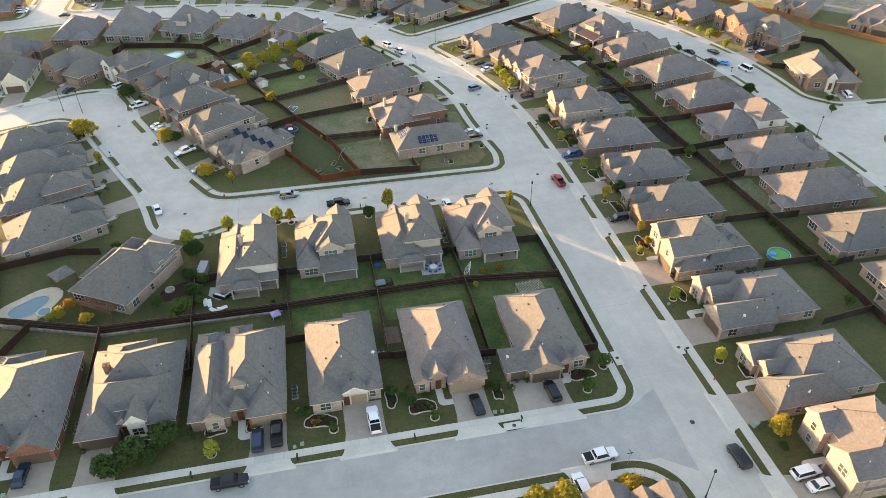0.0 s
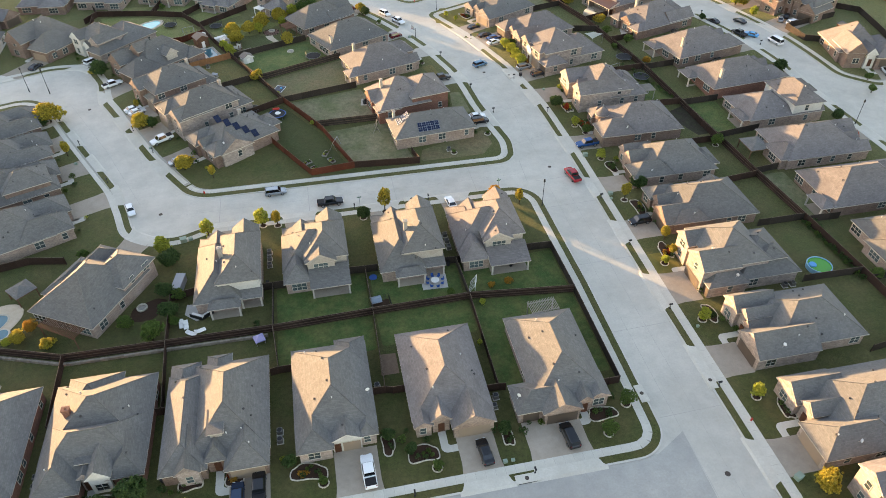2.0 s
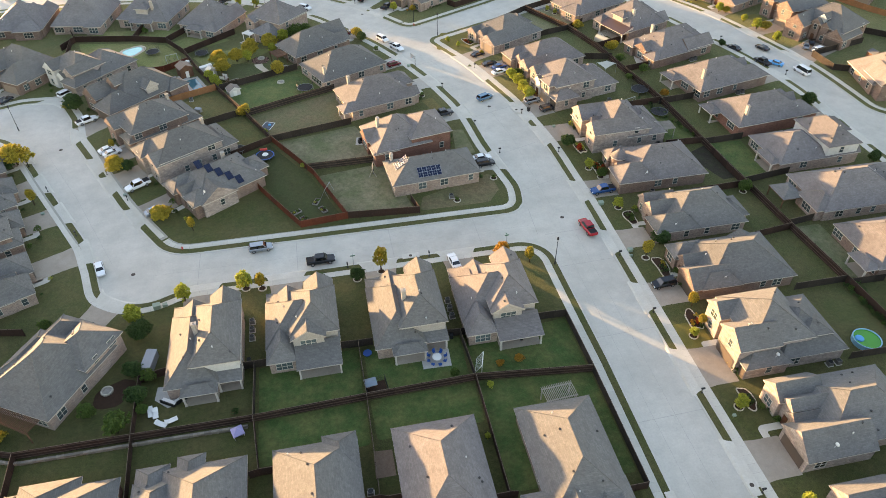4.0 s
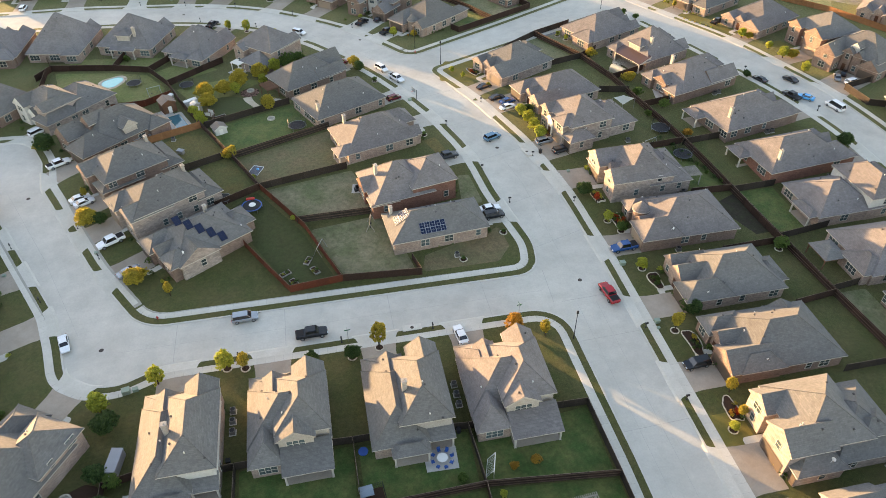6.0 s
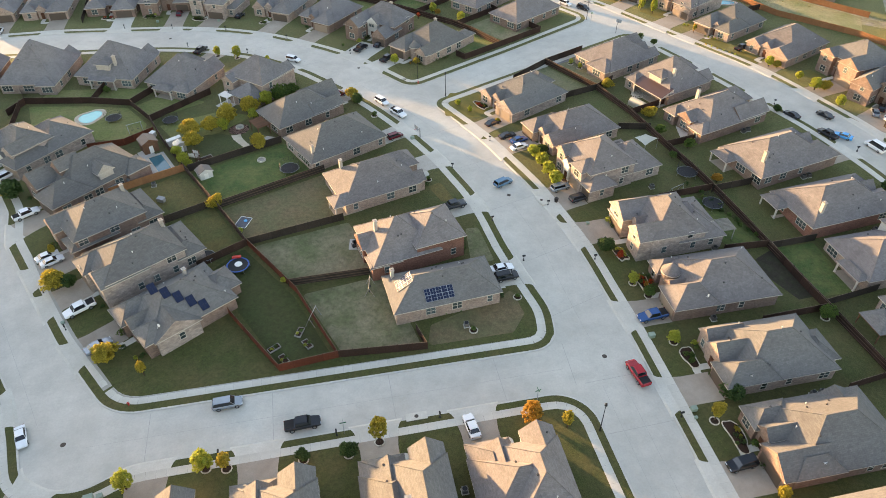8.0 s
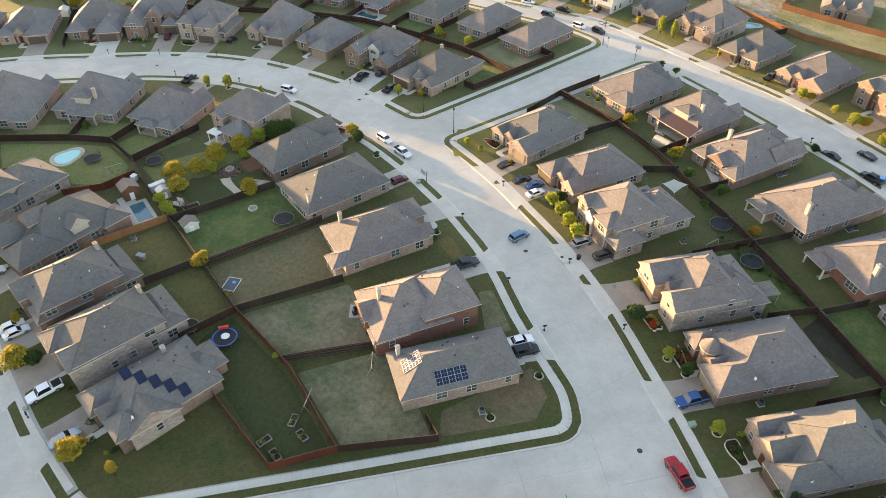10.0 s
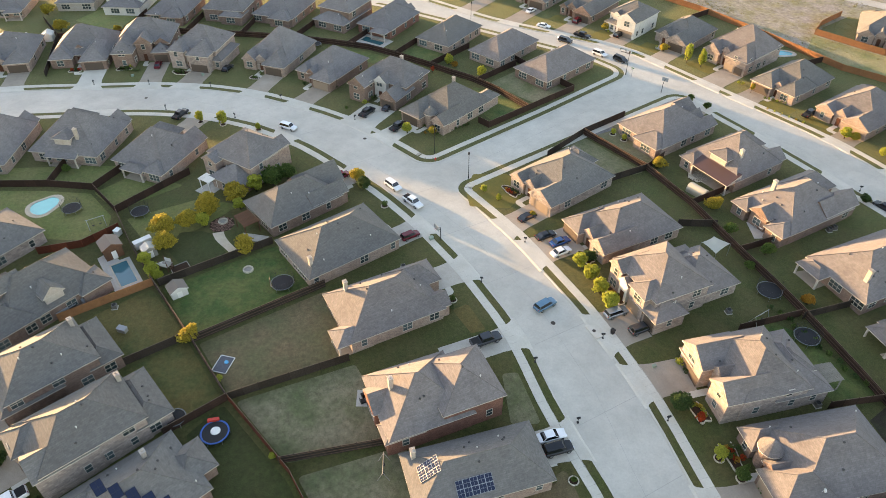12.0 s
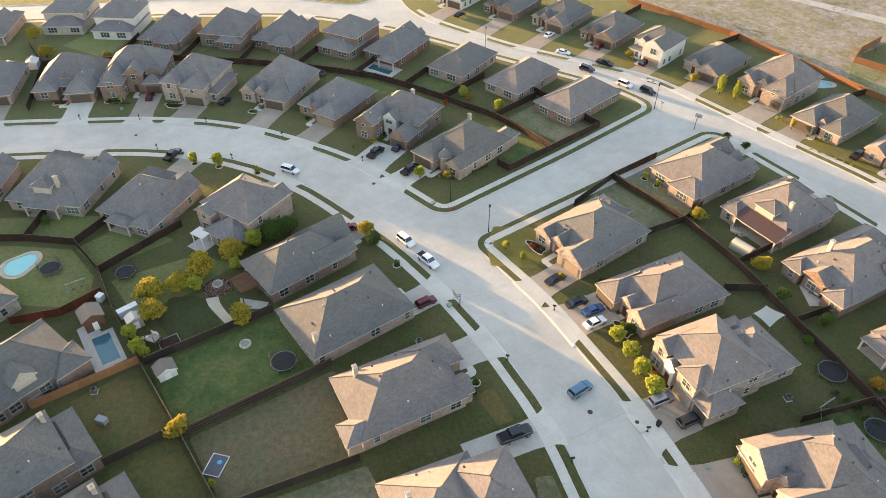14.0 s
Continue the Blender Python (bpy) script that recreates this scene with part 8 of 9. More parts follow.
def trampoline(x, y, r, pad, words, net=False):
    e = empty("trampoline", pose(x, y, zg(x, y) + 0.14), words, "trampoline", "trampolines")
    bm = bmesh.new()
    tube(bm, (0, 0, 0.72), (0, 0, 0.75), r * 0.88, r * 0.88, 32)
    part("mat", bm, MESH_BLACK, e)
    bm = bmesh.new()
    torus(bm, 0, 0, 0.76, r * 0.95, 0.14 if pad is BLUE_PAD else 0.07, 36, 6, flat=0.4)
    part("pad", bm, pad, e)
    for i in range(6):
        bm = bmesh.new()
        tube(bm, (0, 0, -0.2), (0, 0, 0.74), 0.03, 0.03, 6)
        a = i * math.pi / 3
        part("leg", bm, STEEL, e).matrix_basis = pose(r * math.cos(a), r * math.sin(a), 0)
        if net:
            bm = bmesh.new()
            tube(bm, (0, 0, 0.7), (0, 0, 2.3), 0.025, 0.025, 6)
            part("net_pole", bm, BLACK, e).matrix_basis = pose(r * math.cos(a), r * math.sin(a), 0)
    if net:
        bm = bmesh.new()
        for k in range(5):
            torus(bm, 0, 0, 0.9 + 0.35 * k, r * 0.98, 0.012, 24, 4)
        for k in range(24):
            a = k * math.pi / 12
            tube(bm, (r * 0.98 * math.cos(a), r * 0.98 * math.sin(a), 0.76), (r * 0.98 * math.cos(a), r * 0.98 * math.sin(a), 2.3), 0.012, 0.012, 4)
        tagged(part("safety_net", bm, BLACK, e), kind="stuff")
    return e


RIM_GREY = plain("grey_vinyl", rgb("6c7278"), 0.5)
t = trampoline(-7.6, 179.3, 2.15, BLUE_PAD, "round trampoline with a bright blue padded rim")
bm = bmesh.new()
tube(bm, (0.1, 0.2, 0.76), (0.1, 0.2, 0.92), 0.75, 0.6, 20)
part("cushion", bm, WHITE_P, t, "pale round cushion on the mat")
bm = bmesh.new()
box(bm, -1.1, 0.6, 1.9, 2.4, 0.75, 1.15)
part("headrest", bm, RED_PAD, t, "red padded block on the rim")
for x, y, r in ((-13.6, 183.0, 1.7), (90.0, 189.8, 2.3), (90.6, 178.8, 2.2), (-39.2, 241.2, 2.0), (-25.1, 237.2, 1.9), (3.3, 209.5, 2.2), (15.8, 311.6, 1.6)):
    trampoline(x, y, r, RIM_GREY, "round black trampoline on the back lawn", r > 1.8)

WATER = plain("pool_water", rgb("3c6a74"), 0.06, 0.0, 0.6)
WATER_PALE = plain("pale_pool_water", rgb("74c2bd"), 0.06, 0.0, 0.6)
WATER_GREEN = plain("green_pool_water", rgb("3f8f2a"), 0.1, 0.0, 0.5)
DECK = material("pool_deck", rgb("b5a68f"), rgb("c7baa5"), 0.85, 0.8, 7.0, 0.3, c3=rgb("a3937c"))
DECK_PALE = material("pale_pool_deck", rgb("a9a59d"), rgb("b9b5ad"), 0.85, 0.8, 7.0, 0.3)


def pool(x, y, lx, ly, yaw, water, deck, margin, round_=True, words="free-form swimming pool with a pale deck"):
    e = empty("swimming_pool", pose(x, y, zg(x, y) + 0.14, 0, 0, yaw), words, "swimming pool", "swimming pools")

    def ring(gx, gy):
        out = []
        for i in range(32):
            a = 2 * math.pi * i / 32
            if round_:
                f = 1 + 0.16 * math.sin(2 * a + 0.7) + 0.08 * math.sin(3 * a)
                out.append((gx * math.cos(a) * f, gy * math.sin(a) * f))
            else:
                c, s = math.cos(a), math.sin(a)
                k = min(1 / max(1e-6, abs(c)), 1 / max(1e-6, abs(s)))
                out.append((gx * c * k, gy * s * k))
        return out
    inner, coping, outer = ring(lx / 2, ly / 2), ring(lx / 2 + 0.3, ly / 2 + 0.3), ring(lx / 2 + margin, ly / 2 + margin)
    for name, a, b, z, m in (("coping", coping, inner, 0.12, STONE), ("deck", outer, coping, 0.07, deck)):
        bm = bmesh.new()
        va, vb = [bm.verts.new((p[0], p[1], z)) for p in a], [bm.verts.new((p[0], p[1], z)) for p in b]
        vc, vd = [bm.verts.new((p[0], p[1], z - 0.4)) for p in a], [bm.verts.new((p[0], p[1], z - 0.4)) for p in b]
        for i in range(32):
            j = (i + 1) % 32
            bm.faces.new((va[i], va[j], vb[j], vb[i]))
            bm.faces.new((vc[i], vc[j], va[j], va[i]))
            bm.faces.new((vb[i], vb[j], vd[j], vd[i]))
        part(name, bm, m, e)
    bm = bmesh.new()
    bm.faces.new([bm.verts.new((p[0], p[1], 0.03)) for p in inner])
    part("water", bm, water, e)
    return e


p = pool(-60.8, 117.4, 6.8, 5.4, 25, WATER, DECK, 2.4)
bm = bmesh.new()
tube(bm, (2.2, -3.4, -0.2), (2.2, -3.4, 0.35), 1.5, 1.45, 20)
part("spa_wall", bm, STONE, p)
bm = bmesh.new()
tube(bm, (2.2, -3.4, 0.3), (2.2, -3.4, 0.37), 1.15, 1.15, 20)
part("spa_water", bm, WATER, p)
pool(-45.4, 244.0, 5.0, 6.0, 12, WATER_PALE, DECK, 0.9, words="free-form swimming pool with a stone edge")
pool(-25.9, 218.7, 2.9, 7.0, 24, WATER, DECK_PALE, 0.8, False, "small rectangular pool in a pale deck")
pool(148.0, 279.4, 5.6, 3.8, -36, plain("teal_pool_water", rgb("4aa3b0"), 0.06, 0.0, 0.6), DECK_PALE, 0.9)
pool(32.8, 311.6, 7.4, 3.0, -44, plain("dark_pool_water", rgb("2f5f66"), 0.06), DECK_PALE, 1.6, False, "rectangular swimming pool in a pale deck")
e = empty("garden_pool", pose(93.6, 101.4, 0.14), "round above-ground pool with green water", "pool")
bm = bmesh.new()
tube(bm, (0, 0, -0.2), (0, 0, 0.9), 2.35, 2.35, 36, caps=False)
tube(bm, (0, 0, -0.2), (0, 0, 0.9), 2.25, 2.25, 36, caps=False)
torus(bm, 0, 0, 0.9, 2.3, 0.1, 36, 6)
part("wall", bm, plain("pool_liner", rgb("7fb0c4"), 0.5), e)
bm = bmesh.new()
tube(bm, (0, 0, 0.6), (0, 0, 0.76), 2.24, 2.24, 36)
part("water", bm, WATER_GREEN, e)
bm = bmesh.new()
tube(bm, (-1.2, 0.4, 0.7), (-1.2, 0.4, 0.95), 0.8, 0.7, 12)
part("float", bm, plain("float_blue", rgb("3d8fc0"), 0.5), e)


def shed(x, y, yaw, w, d, h, wall, roof, words, name="shed", open_=False, pitch=0.5, door=None):
    e = empty(name, pose(x, y, zg(x, y) + 0.14, 0, 0, yaw), words, "shed", "sheds")
    bm = bmesh.new()
    b = (-w / 2, w / 2, -d / 2, d / 2, h, "hip" if open_ else "gf", pitch)
    roof_block(bm, b, 0.25)
    part("roof", bm, [roof, wall], e)
    if open_:
        for px in (-1, 1):
            for py in (-1, 1):
                bm = bmesh.new()
                box(bm, -0.09, 0.09, -0.09, 0.09, -0.3, h)
                part("post", bm, wall, e).matrix_basis = pose(px * w / 2, py * d / 2, 0)
    else:
        bm = bmesh.new()
        wall_block(bm, b)
        part("wall", bm, wall, e)
        bm = bmesh.new()
        box(bm, -0.45, 0.45, -d / 2 - 0.05, -d / 2, 0, 1.8)
        part("door", bm, door or TRIM_WHITE, e)
    return e


WOOD = material("brown_timber", rgb("5d4130"), rgb("74543f"), 0.85, 1.0, 10.0, 0.4, c3=rgb("4a3326"))
GREYWOOD = material("grey_timber", rgb("8a847b"), rgb("a09a90"), 0.85, 1.0, 10.0, 0.4)
METAL_ROOF = plain("pale_metal_roof", rgb("a9a9a4"), 0.5, 0.2)
shed(-15.4, 211.2, 24, 2.9, 2.6, 1.7, VENT_PAINT, plain("brown_felt_roof", rgb("6b635c"), 0.8), "small pale garden shed with a brown roof")
shed(-28.8, 225.2, 26, 3.4, 3.6, 2.7, WOOD, plain("tan_shingle_roof", rgb("83756a"), 0.9, 0.0, 0.2), "tall brown timber playhouse with a shingle roof", "playhouse")
shed(102.8, 141.4, 0, 4.6, 5.2, 2.4, WOOD, SHINGLES[0], "timber garden pavilion with a grey shingle roof", "pavilion", True, 0.45)
shed(-55.6, 124.6, 42, 3.6, 3.6, 2.3, WOOD, SHINGLES[0], "timber garden pavilion with a grey shingle roof", "pavilion", True, 0.45)
shed(-21.6, 223.4, 24, 2.4, 2.0, 1.9, GREYWOOD, METAL_ROOF, "grey garden shed under the trees")
shed(162, 193.4, 0, 2.6, 2.6, 2.0, WOOD, SHINGLES[0], "brown timber garden shed on the lawn")
shed(-68.6, 331.0, 0, 2.6, 3.0, 2.0, GREYWOOD, METAL_ROOF, "grey garden shed by the fence")
shed(-62.8, 332.4, 0, 2.8, 3.2, 2.0, TRIM_WHITE, METAL_ROOF, "pale garden shed by the fence")
# barrel-roofed store
e = empty("storage_shed", pose(91.6, 220.6, zg(91.6, 220.6) + 0.14, 0, 0, -64), "long beige garden store with a rounded roof", "shed", "sheds")
bm = bmesh.new()
arc = [(1.25 * math.cos(a * math.pi / 10), 0.55 + 1.25 * math.sin(a * math.pi / 10)) for a in range(11)]
loft(bm, [[(-2.1, -1.25, -0.2)] + [(-2.1, -u, v) for u, v in arc] + [(-2.1, 1.25, -0.2)], [(2.1, -1.25, -0.2)] + [(2.1, -u, v) for u, v in arc] + [(2.1, 1.25, -0.2)]])
part("shell", bm, plain("beige_sheet_metal", rgb("b0a894"), 0.6), e)
bm = bmesh.new()
box(bm, 2.1, 2.16, -0.7, 0.7, -0.1, 1.4)
part("door", bm, plain("beige_door_metal", rgb("9a927f"), 0.6), e)


def pergola(x, y, yaw, w, d, mat, words, n=14, h=2.5):
    e = empty("pergola", pose(x, y, zg(x, y) + 0.14, 0, 0, yaw), words, "pergola", "pergolas")
    for px in (-1, 1):
        for py in (-1, 1):
            bm = bmesh.new()
            box(bm, -0.08, 0.08, -0.08, 0.08, -0.3, h)
            part("post", bm, mat, e).matrix_basis = pose(px * (w / 2 - 0.2), py * (d / 2 - 0.2), 0)
    for py in (-1, 1):
        bm = bmesh.new()
        box(bm, -w / 2, w / 2, -0.05, 0.05, h - 0.02, h + 0.2)
        part("beam", bm, mat, e).matrix_basis = pose(0, py * (d / 2 - 0.2), 0)
    bm = bmesh.new()
    box(bm, -0.04, 0.04, -d / 2 - 0.15, d / 2 + 0.15, 0, 0.14)
    me = mesh_of("slat", bm, mat)
    for i in range(n):
        part("slat", me, None, e).matrix_basis = pose(-w / 2 + 0.1 + (w - 0.2) * i / (n - 1), 0, h + 0.2)


pergola(37.4, 100.2, 4, 5.2, 2.8, GREYWOOD, "weathered grey timber pergola behind a house", 18)
pergola(-45.7, 112.9, -34, 8.2, 3.8, WOOD, "red-brown timber pergola over a patio", 26)
pergola(-3.0, 227.6, 28, 3.4, 4.4, WOOD, "light brown timber patio cover", 24)
pergola(88.4, 170.2, 0, 3.0, 3.4, GREYWOOD, "grey slatted timber patio cover", 14)
sheet("patio", [(-14.6, 243.4), (-11.6, 240.4), (-8.6, 243.6), (-11.4, 246.4)], 0.158, DECK_PALE, label="pale paved terrace under a white canopy", category="patio")
pergola(-11.4, 243.6, 46, 2.6, 3.0, TRIM_WHITE, "white patio cover behind a house", 20)

# solar arrays lie on the roofs
PANEL = plain("solar_cell", rgb("16203a"), 0.24, 0.0, 0.4)


def solar(x, y, yaw, lx, ly, lz, tilt, turn, cols, rows, words, w=1.0, h=1.65, stagger=0.0, gap=0.06, edge=STEEL):
    """An array of panels on a roof slope, placed in the house's own frame."""
    e = empty("solar_array", pose(x, y, zg(x, y), 0, 0, yaw) @ pose(lx, ly, lz, 0, 0, turn) @ pose(0, 0, 0, tilt, 0, 0), words, "solar panels", "solar arrays")
    bm = bmesh.new()
    box(bm, -w / 2, w / 2, -h / 2, h / 2, 0.06, 0.11)
    cell = mesh_of("panel", bm, PANEL)
    bm = lattice([-w / 2 - 0.02, -w / 2 + 0.02, -0.012, 0.012, w / 2 - 0.02, w / 2 + 0.02], [-h / 2 - 0.02, -h / 2 + 0.02, -0.015, 0.015, h / 2 - 0.02, h / 2 + 0.02], 0.0, 0.05)
    for v in bm.verts:
        v.co = (v.co.x, v.co.z, 0.12 - v.co.y)
    fr = mesh_of("frame", bm, edge)
    for c in range(cols):
        for r in range(rows):
            p = part("panel", cell, None, e)
            p.matrix_basis = pose((c - (cols - 1) / 2) * (w + gap), (r - (rows - 1) / 2) * (h + gap) + stagger * (c - (cols - 1) / 2), 0)
            part("frame", fr, None, p)


slope = math.degrees(math.atan(PITCH))
solar(29.3, 165.3, 95, -3.4, 1.4, 2.9 + PITCH * 1.82, slope, -90, 5, 2, "two rows of dark blue solar panels on a roof", 1.0, 1.15)
solar(29.3, 165.3, 95, 0.3, 6.9, 2.9 + PITCH * 3.22, slope, 180, 3, 3, "cluster of solar panels on a hip roof", 0.8, 1.1)
solar(-18.0, 169.8, -59, 1.9, 0.3, 2.9 + 0.62 * 4.32 + 0.04, math.degrees(math.atan(0.62)), 90, 5, 1, "five stepped dark solar panels on a roof", 1.38, 1.95, -1.7, 0.08, BLACK)


# patio sets, goal, play things
def patio_set(x, y, yaw, cloth, words, n=6, r=1.1):
    e = empty("patio_table", pose(x, y, zg(x, y) + 0.15, 0, 0, yaw), words, "patio table", "patio tables")
    bm = bmesh.new()
    tube(bm, (0, 0, 0.7), (0, 0, 0.74), r * 0.62, r * 0.62, 20)
    part("tabletop", bm, WHITE_P, e)
    bm = bmesh.new()
    tube(bm, (0, 0, -0.2), (0, 0, 0.7), 0.06, 0.06, 8)
    part("leg", bm, STEEL, e)
    for i in range(n):
        a = i * 360 / n
        c = empty("garden_chair", pose(x, y, zg(x, y) + 0.15, 0, 0, yaw + a) @ pose(0, -r * 1.15, 0), "garden chair round a patio table", "chair", "garden chairs")
        bm = bmesh.new()
        box(bm, -0.25, 0.25, -0.25, 0.25, 0.4, 0.46)
        part("seat", bm, cloth, c)
        bm = bmesh.new()
        box(bm, -0.25, 0.25, -0.29, -0.24, 0.46, 0.95)
        part("backrest", bm, cloth, c)
        for lx in (-0.22, 0.22):
            for ly in (-0.22, 0.22):
                bm = bmesh.new()
                tube(bm, (lx, ly, -0.2), (lx, ly, 0.4), 0.02, 0.02, 5)
                part("leg", bm, STEEL, c)


sheet("patio", [(17.6, 111.2), (22.4, 111.0), (22.6, 114.8), (17.6, 114.8)], 0.16, DECK_PALE, label="pale paved patio behind a house", category="patio")
patio_set(20.2, 112.8, 10, BLUE_PAD, "round pale patio table on a paved patio", 8, 1.3)
sheet("patio", [(-25.8, 116.4), (-26.0, 113.8), (-23.8, 111.8), (-21.2, 112.6), (-16.4, 113.0), (-16.4, 115.4)], 0.16, DECK_PALE, label="pale concrete patio behind a house", category="patio")
patio_set(35.4, 115.2, 0, BLACK, "round patio table under a porch", 4)
patio_set(98.4, 206.4, 0, STEEL, "small patio table on a paved patio", 3)
sheet("path", fillet([(-10.2, 227.6), (-9.6, 225.6, 2), (-8.4, 223.6, 1), (-6.0, 219.8), (-4.8, 220.8), (-6.8, 224.2, 1), (-7.6, 226.0, 2), (-8.0, 227.8)]), 0.158, DECK, label="curved stone garden path", category="path")
sheet("patio", fillet([(-4.2, 226.6), (-3.6, 223.8, 3), (0.2, 222.8, 1), (1.0, 224.4)]), 0.158, DECK_PALE, label="grey stone terrace beside a house", category="patio")
sheet("patio", [(-31.6, 224.2), (-29.4, 225.8), (-22.3, 216), (-26.4, 213.0), (-28.4, 217.0)], 0.158, DECK_PALE, label="pale pool deck beside a house", category="patio")
sheet("patio", [(95.6, 204.2), (99.8, 203.6), (100.6, 208.6), (96.8, 209.4)], 0.158, DECK_PALE, label="pale stone patio behind a house", category="patio")
sheet("patio", [(92.4, 226.4), (95.4, 224.6), (97, 228.6), (94.6, 230.6)], 0.158, DECK, label="round stone patio on the lawn", category="patio")
sheet("patio", fillet([(-35.8, 113.6, 2), (-31.4, 113.8, 2), (-29.0, 118.4, 1), (-31.4, 119.4, 1), (-35.6, 117.6, 2)]), 0.15, SOIL, label="bare earth seating circle", category="patio")
sheet("patio", [(7.2, 92.6), (10.2, 92.6), (10.2, 97), (7.4, 97.2)], 0.158, material("brown_pavers", rgb("6e5a4a"), rgb("83705f"), 0.9, 1.5, 8.0, 0.5), label="small brown paved yard by a fence", category="patio")
for x, y in ((-33.8, 117.2), (-8.2, 231.0), (-3.0, 215.0)):
    e = empty("fire_pit", pose(x, y, zg(x, y) + 0.14) @ Matrix.Diagonal((1.2, 1.2, 2.4, 1)), "round fire pit of pale stones", "fire pit", "fire pits")
    tagged(part("edging", RING, None, e), kind="stuff")
    bm = bmesh.new()
    tube(bm, (0, 0, -0.1), (0, 0, 0.05), 0.62, 0.62, 16)
    part("ash", bm, GREYWOOD, e)


def bars(bm, pts, r=0.04):
    for a, b in zip(pts, pts[1:]):
        tube(bm, a, b, r, r, 6)


e = empty("football_goal", pose(27.4, 109.8, 0.14, 0, 0, 72), "white football goal with a net on the lawn", "football goal")
bm = bmesh.new()
bars(bm, [(-1.5, 0, 0), (-1.5, 0, 2.0), (1.5, 0, 2.0), (1.5, 0, 0)], 0.06)
part("frame", bm, WHITE_P, e)
bm = bmesh.new()
bars(bm, [(-1.5, 0, 2.0), (-1.5, 1.1, 0), (1.5, 1.1, 0), (1.5, 0, 2.0)], 0.04)
part("stay", bm, WHITE_P, e)
bm = bmesh.new()
for i in range(13):
    u = -1.5 + 3.0 * i / 12
    tube(bm, (u, 0, 2.0), (u, 1.1, 0.02), 0.008, 0.008, 4)
for i in range(1, 9):
    f = i / 9
    tube(bm, (-1.5, 1.1 * f, 2.0 * (1 - f)), (1.5, 1.1 * f, 2.0 * (1 - f)), 0.008, 0.008, 4)
tagged(part("net", bm, WHITE_P, e), kind="stuff")


def swing_set(x, y, yaw, mat, words, slide=None):
    e = empty("swing_set", pose(x, y, zg(x, y) + 0.14, 0, 0, yaw), words, "swing set", "play equipment")
    for sx in (-1.6, 1.6):
        bm = bmesh.new()
        bars(bm, [(sx, -0.9, 0), (sx, 0, 2.1), (sx, 0.9, 0)], 0.05)
        part("leg", bm, mat, e)
    bm = bmesh.new()
    tube(bm, (-1.8, 0, 2.1), (1.8, 0, 2.1), 0.06, 0.06, 8)
    part("crossbar", bm, mat, e)
    for sx in (-0.7, 0.7):
        bm = bmesh.new()
        bars(bm, [(sx - 0.2, 0, 2.1), (sx - 0.2, 0, 0.5), (sx + 0.2, 0, 0.5), (sx + 0.2, 0, 2.1)], 0.015)
        box(bm, sx - 0.24, sx + 0.24, -0.12, 0.12, 0.46, 0.5)
        part("swing", bm, BLACK, e)
    if slide:
        bm = bmesh.new()
        loft(bm, [[(1.9, -0.25, 1.5), (1.9, 0.25, 1.5), (1.9, 0.25, 1.56), (1.9, -0.25, 1.56)], [(3.6, -0.25, 0.2), (3.6, 0.25, 0.2), (3.6, 0.25, 0.26), (3.6, -0.25, 0.26)]])
        part("slide", bm, slide, e)


swing_set(16.4, 168.8, 80, GREYWOOD, "weathered timber swing set on dry grass")
swing_set(5.6, 163.6, 66, STEEL, "metal swing frame on dry grass")
swing_set(-33.2, 234.7, 20, STEEL, "low metal swing frame on the back lawn")
swing_set(84.6, 183.8, 20, STEEL, "metal swing frame on the lawn")


def play_tower(x, y, yaw):
    """A small timber climbing tower with pale panels, a ladder, a slide and a dark sand tray beside it."""
    e = empty("climbing_tower", pose(x, y, zg(x, y) + 0.14, 0, 0, yaw), "timber climbing tower with pale panels and a slide", "climbing tower", "play equipment")
    for sx in (-0.85, 0.85):
        for sy in (-0.75, 0.75):
            bm = bmesh.new()
            box(bm, sx - 0.06, sx + 0.06, sy - 0.06, sy + 0.06, 0, 2.5)
            part("post", bm, WOOD, e)
    bm = bmesh.new()
    box(bm, -0.95, 0.95, -0.85, 0.85, 1.2, 1.3)
    part("platform", bm, GREYWOOD, e)
    for y0, z0, z1 in ((-0.83, 1.3, 2.1), (0.79, 1.3, 2.1), (-0.83, 0.1, 1.15)):
        for i in range(5):
            bm = bmesh.new()
            box(bm, -0.78 + 0.32 * i, -0.5 + 0.32 * i, y0, y0 + 0.04, z0, z1)
            part("panel_board", bm, VENT_PAINT, e)
    for s in (-0.38, 0.33):
        bm = bmesh.new()
        box(bm, -1.0, -0.92, s, s + 0.05, 0, 1.35)
        part("ladder_rail", bm, WOOD, e)
    for i in range(6):
        bm = bmesh.new()
        box(bm, -0.98, -0.93, -0.35, 0.35, 0.15 + 0.2 * i, 0.21 + 0.2 * i)
        part("rung", bm, WOOD, e)
    bm = bmesh.new()
    for s0, s1, dz in ((-0.27, 0.27, 0.0), (-0.31, -0.26, 0.14), (0.26, 0.31, 0.14)):
        loft(bm, [[(0.9, s0, 1.26), (0.9, s1, 1.26), (0.9, s1, 1.32 + dz), (0.9, s0, 1.32 + dz)], [(2.3, s0, 0.35), (2.3, s1, 0.35), (2.3, s1, 0.41 + dz), (2.3, s0, 0.41 + dz)], [(2.9, s0, 0.14), (2.9, s1, 0.14), (2.9, s1, 0.2 + dz), (2.9, s0, 0.2 + dz)]])
    part("slide", bm, WHITE_P, e)


play_tower(-18.0, 218.4, 150)
e = empty("sand_pit", pose(-15.4, 217.6, zg(-15.4, 217.6) + 0.14, 0, 0, 24), "dark square sand pit with a weathered timber frame", "sand pit", "play equipment")
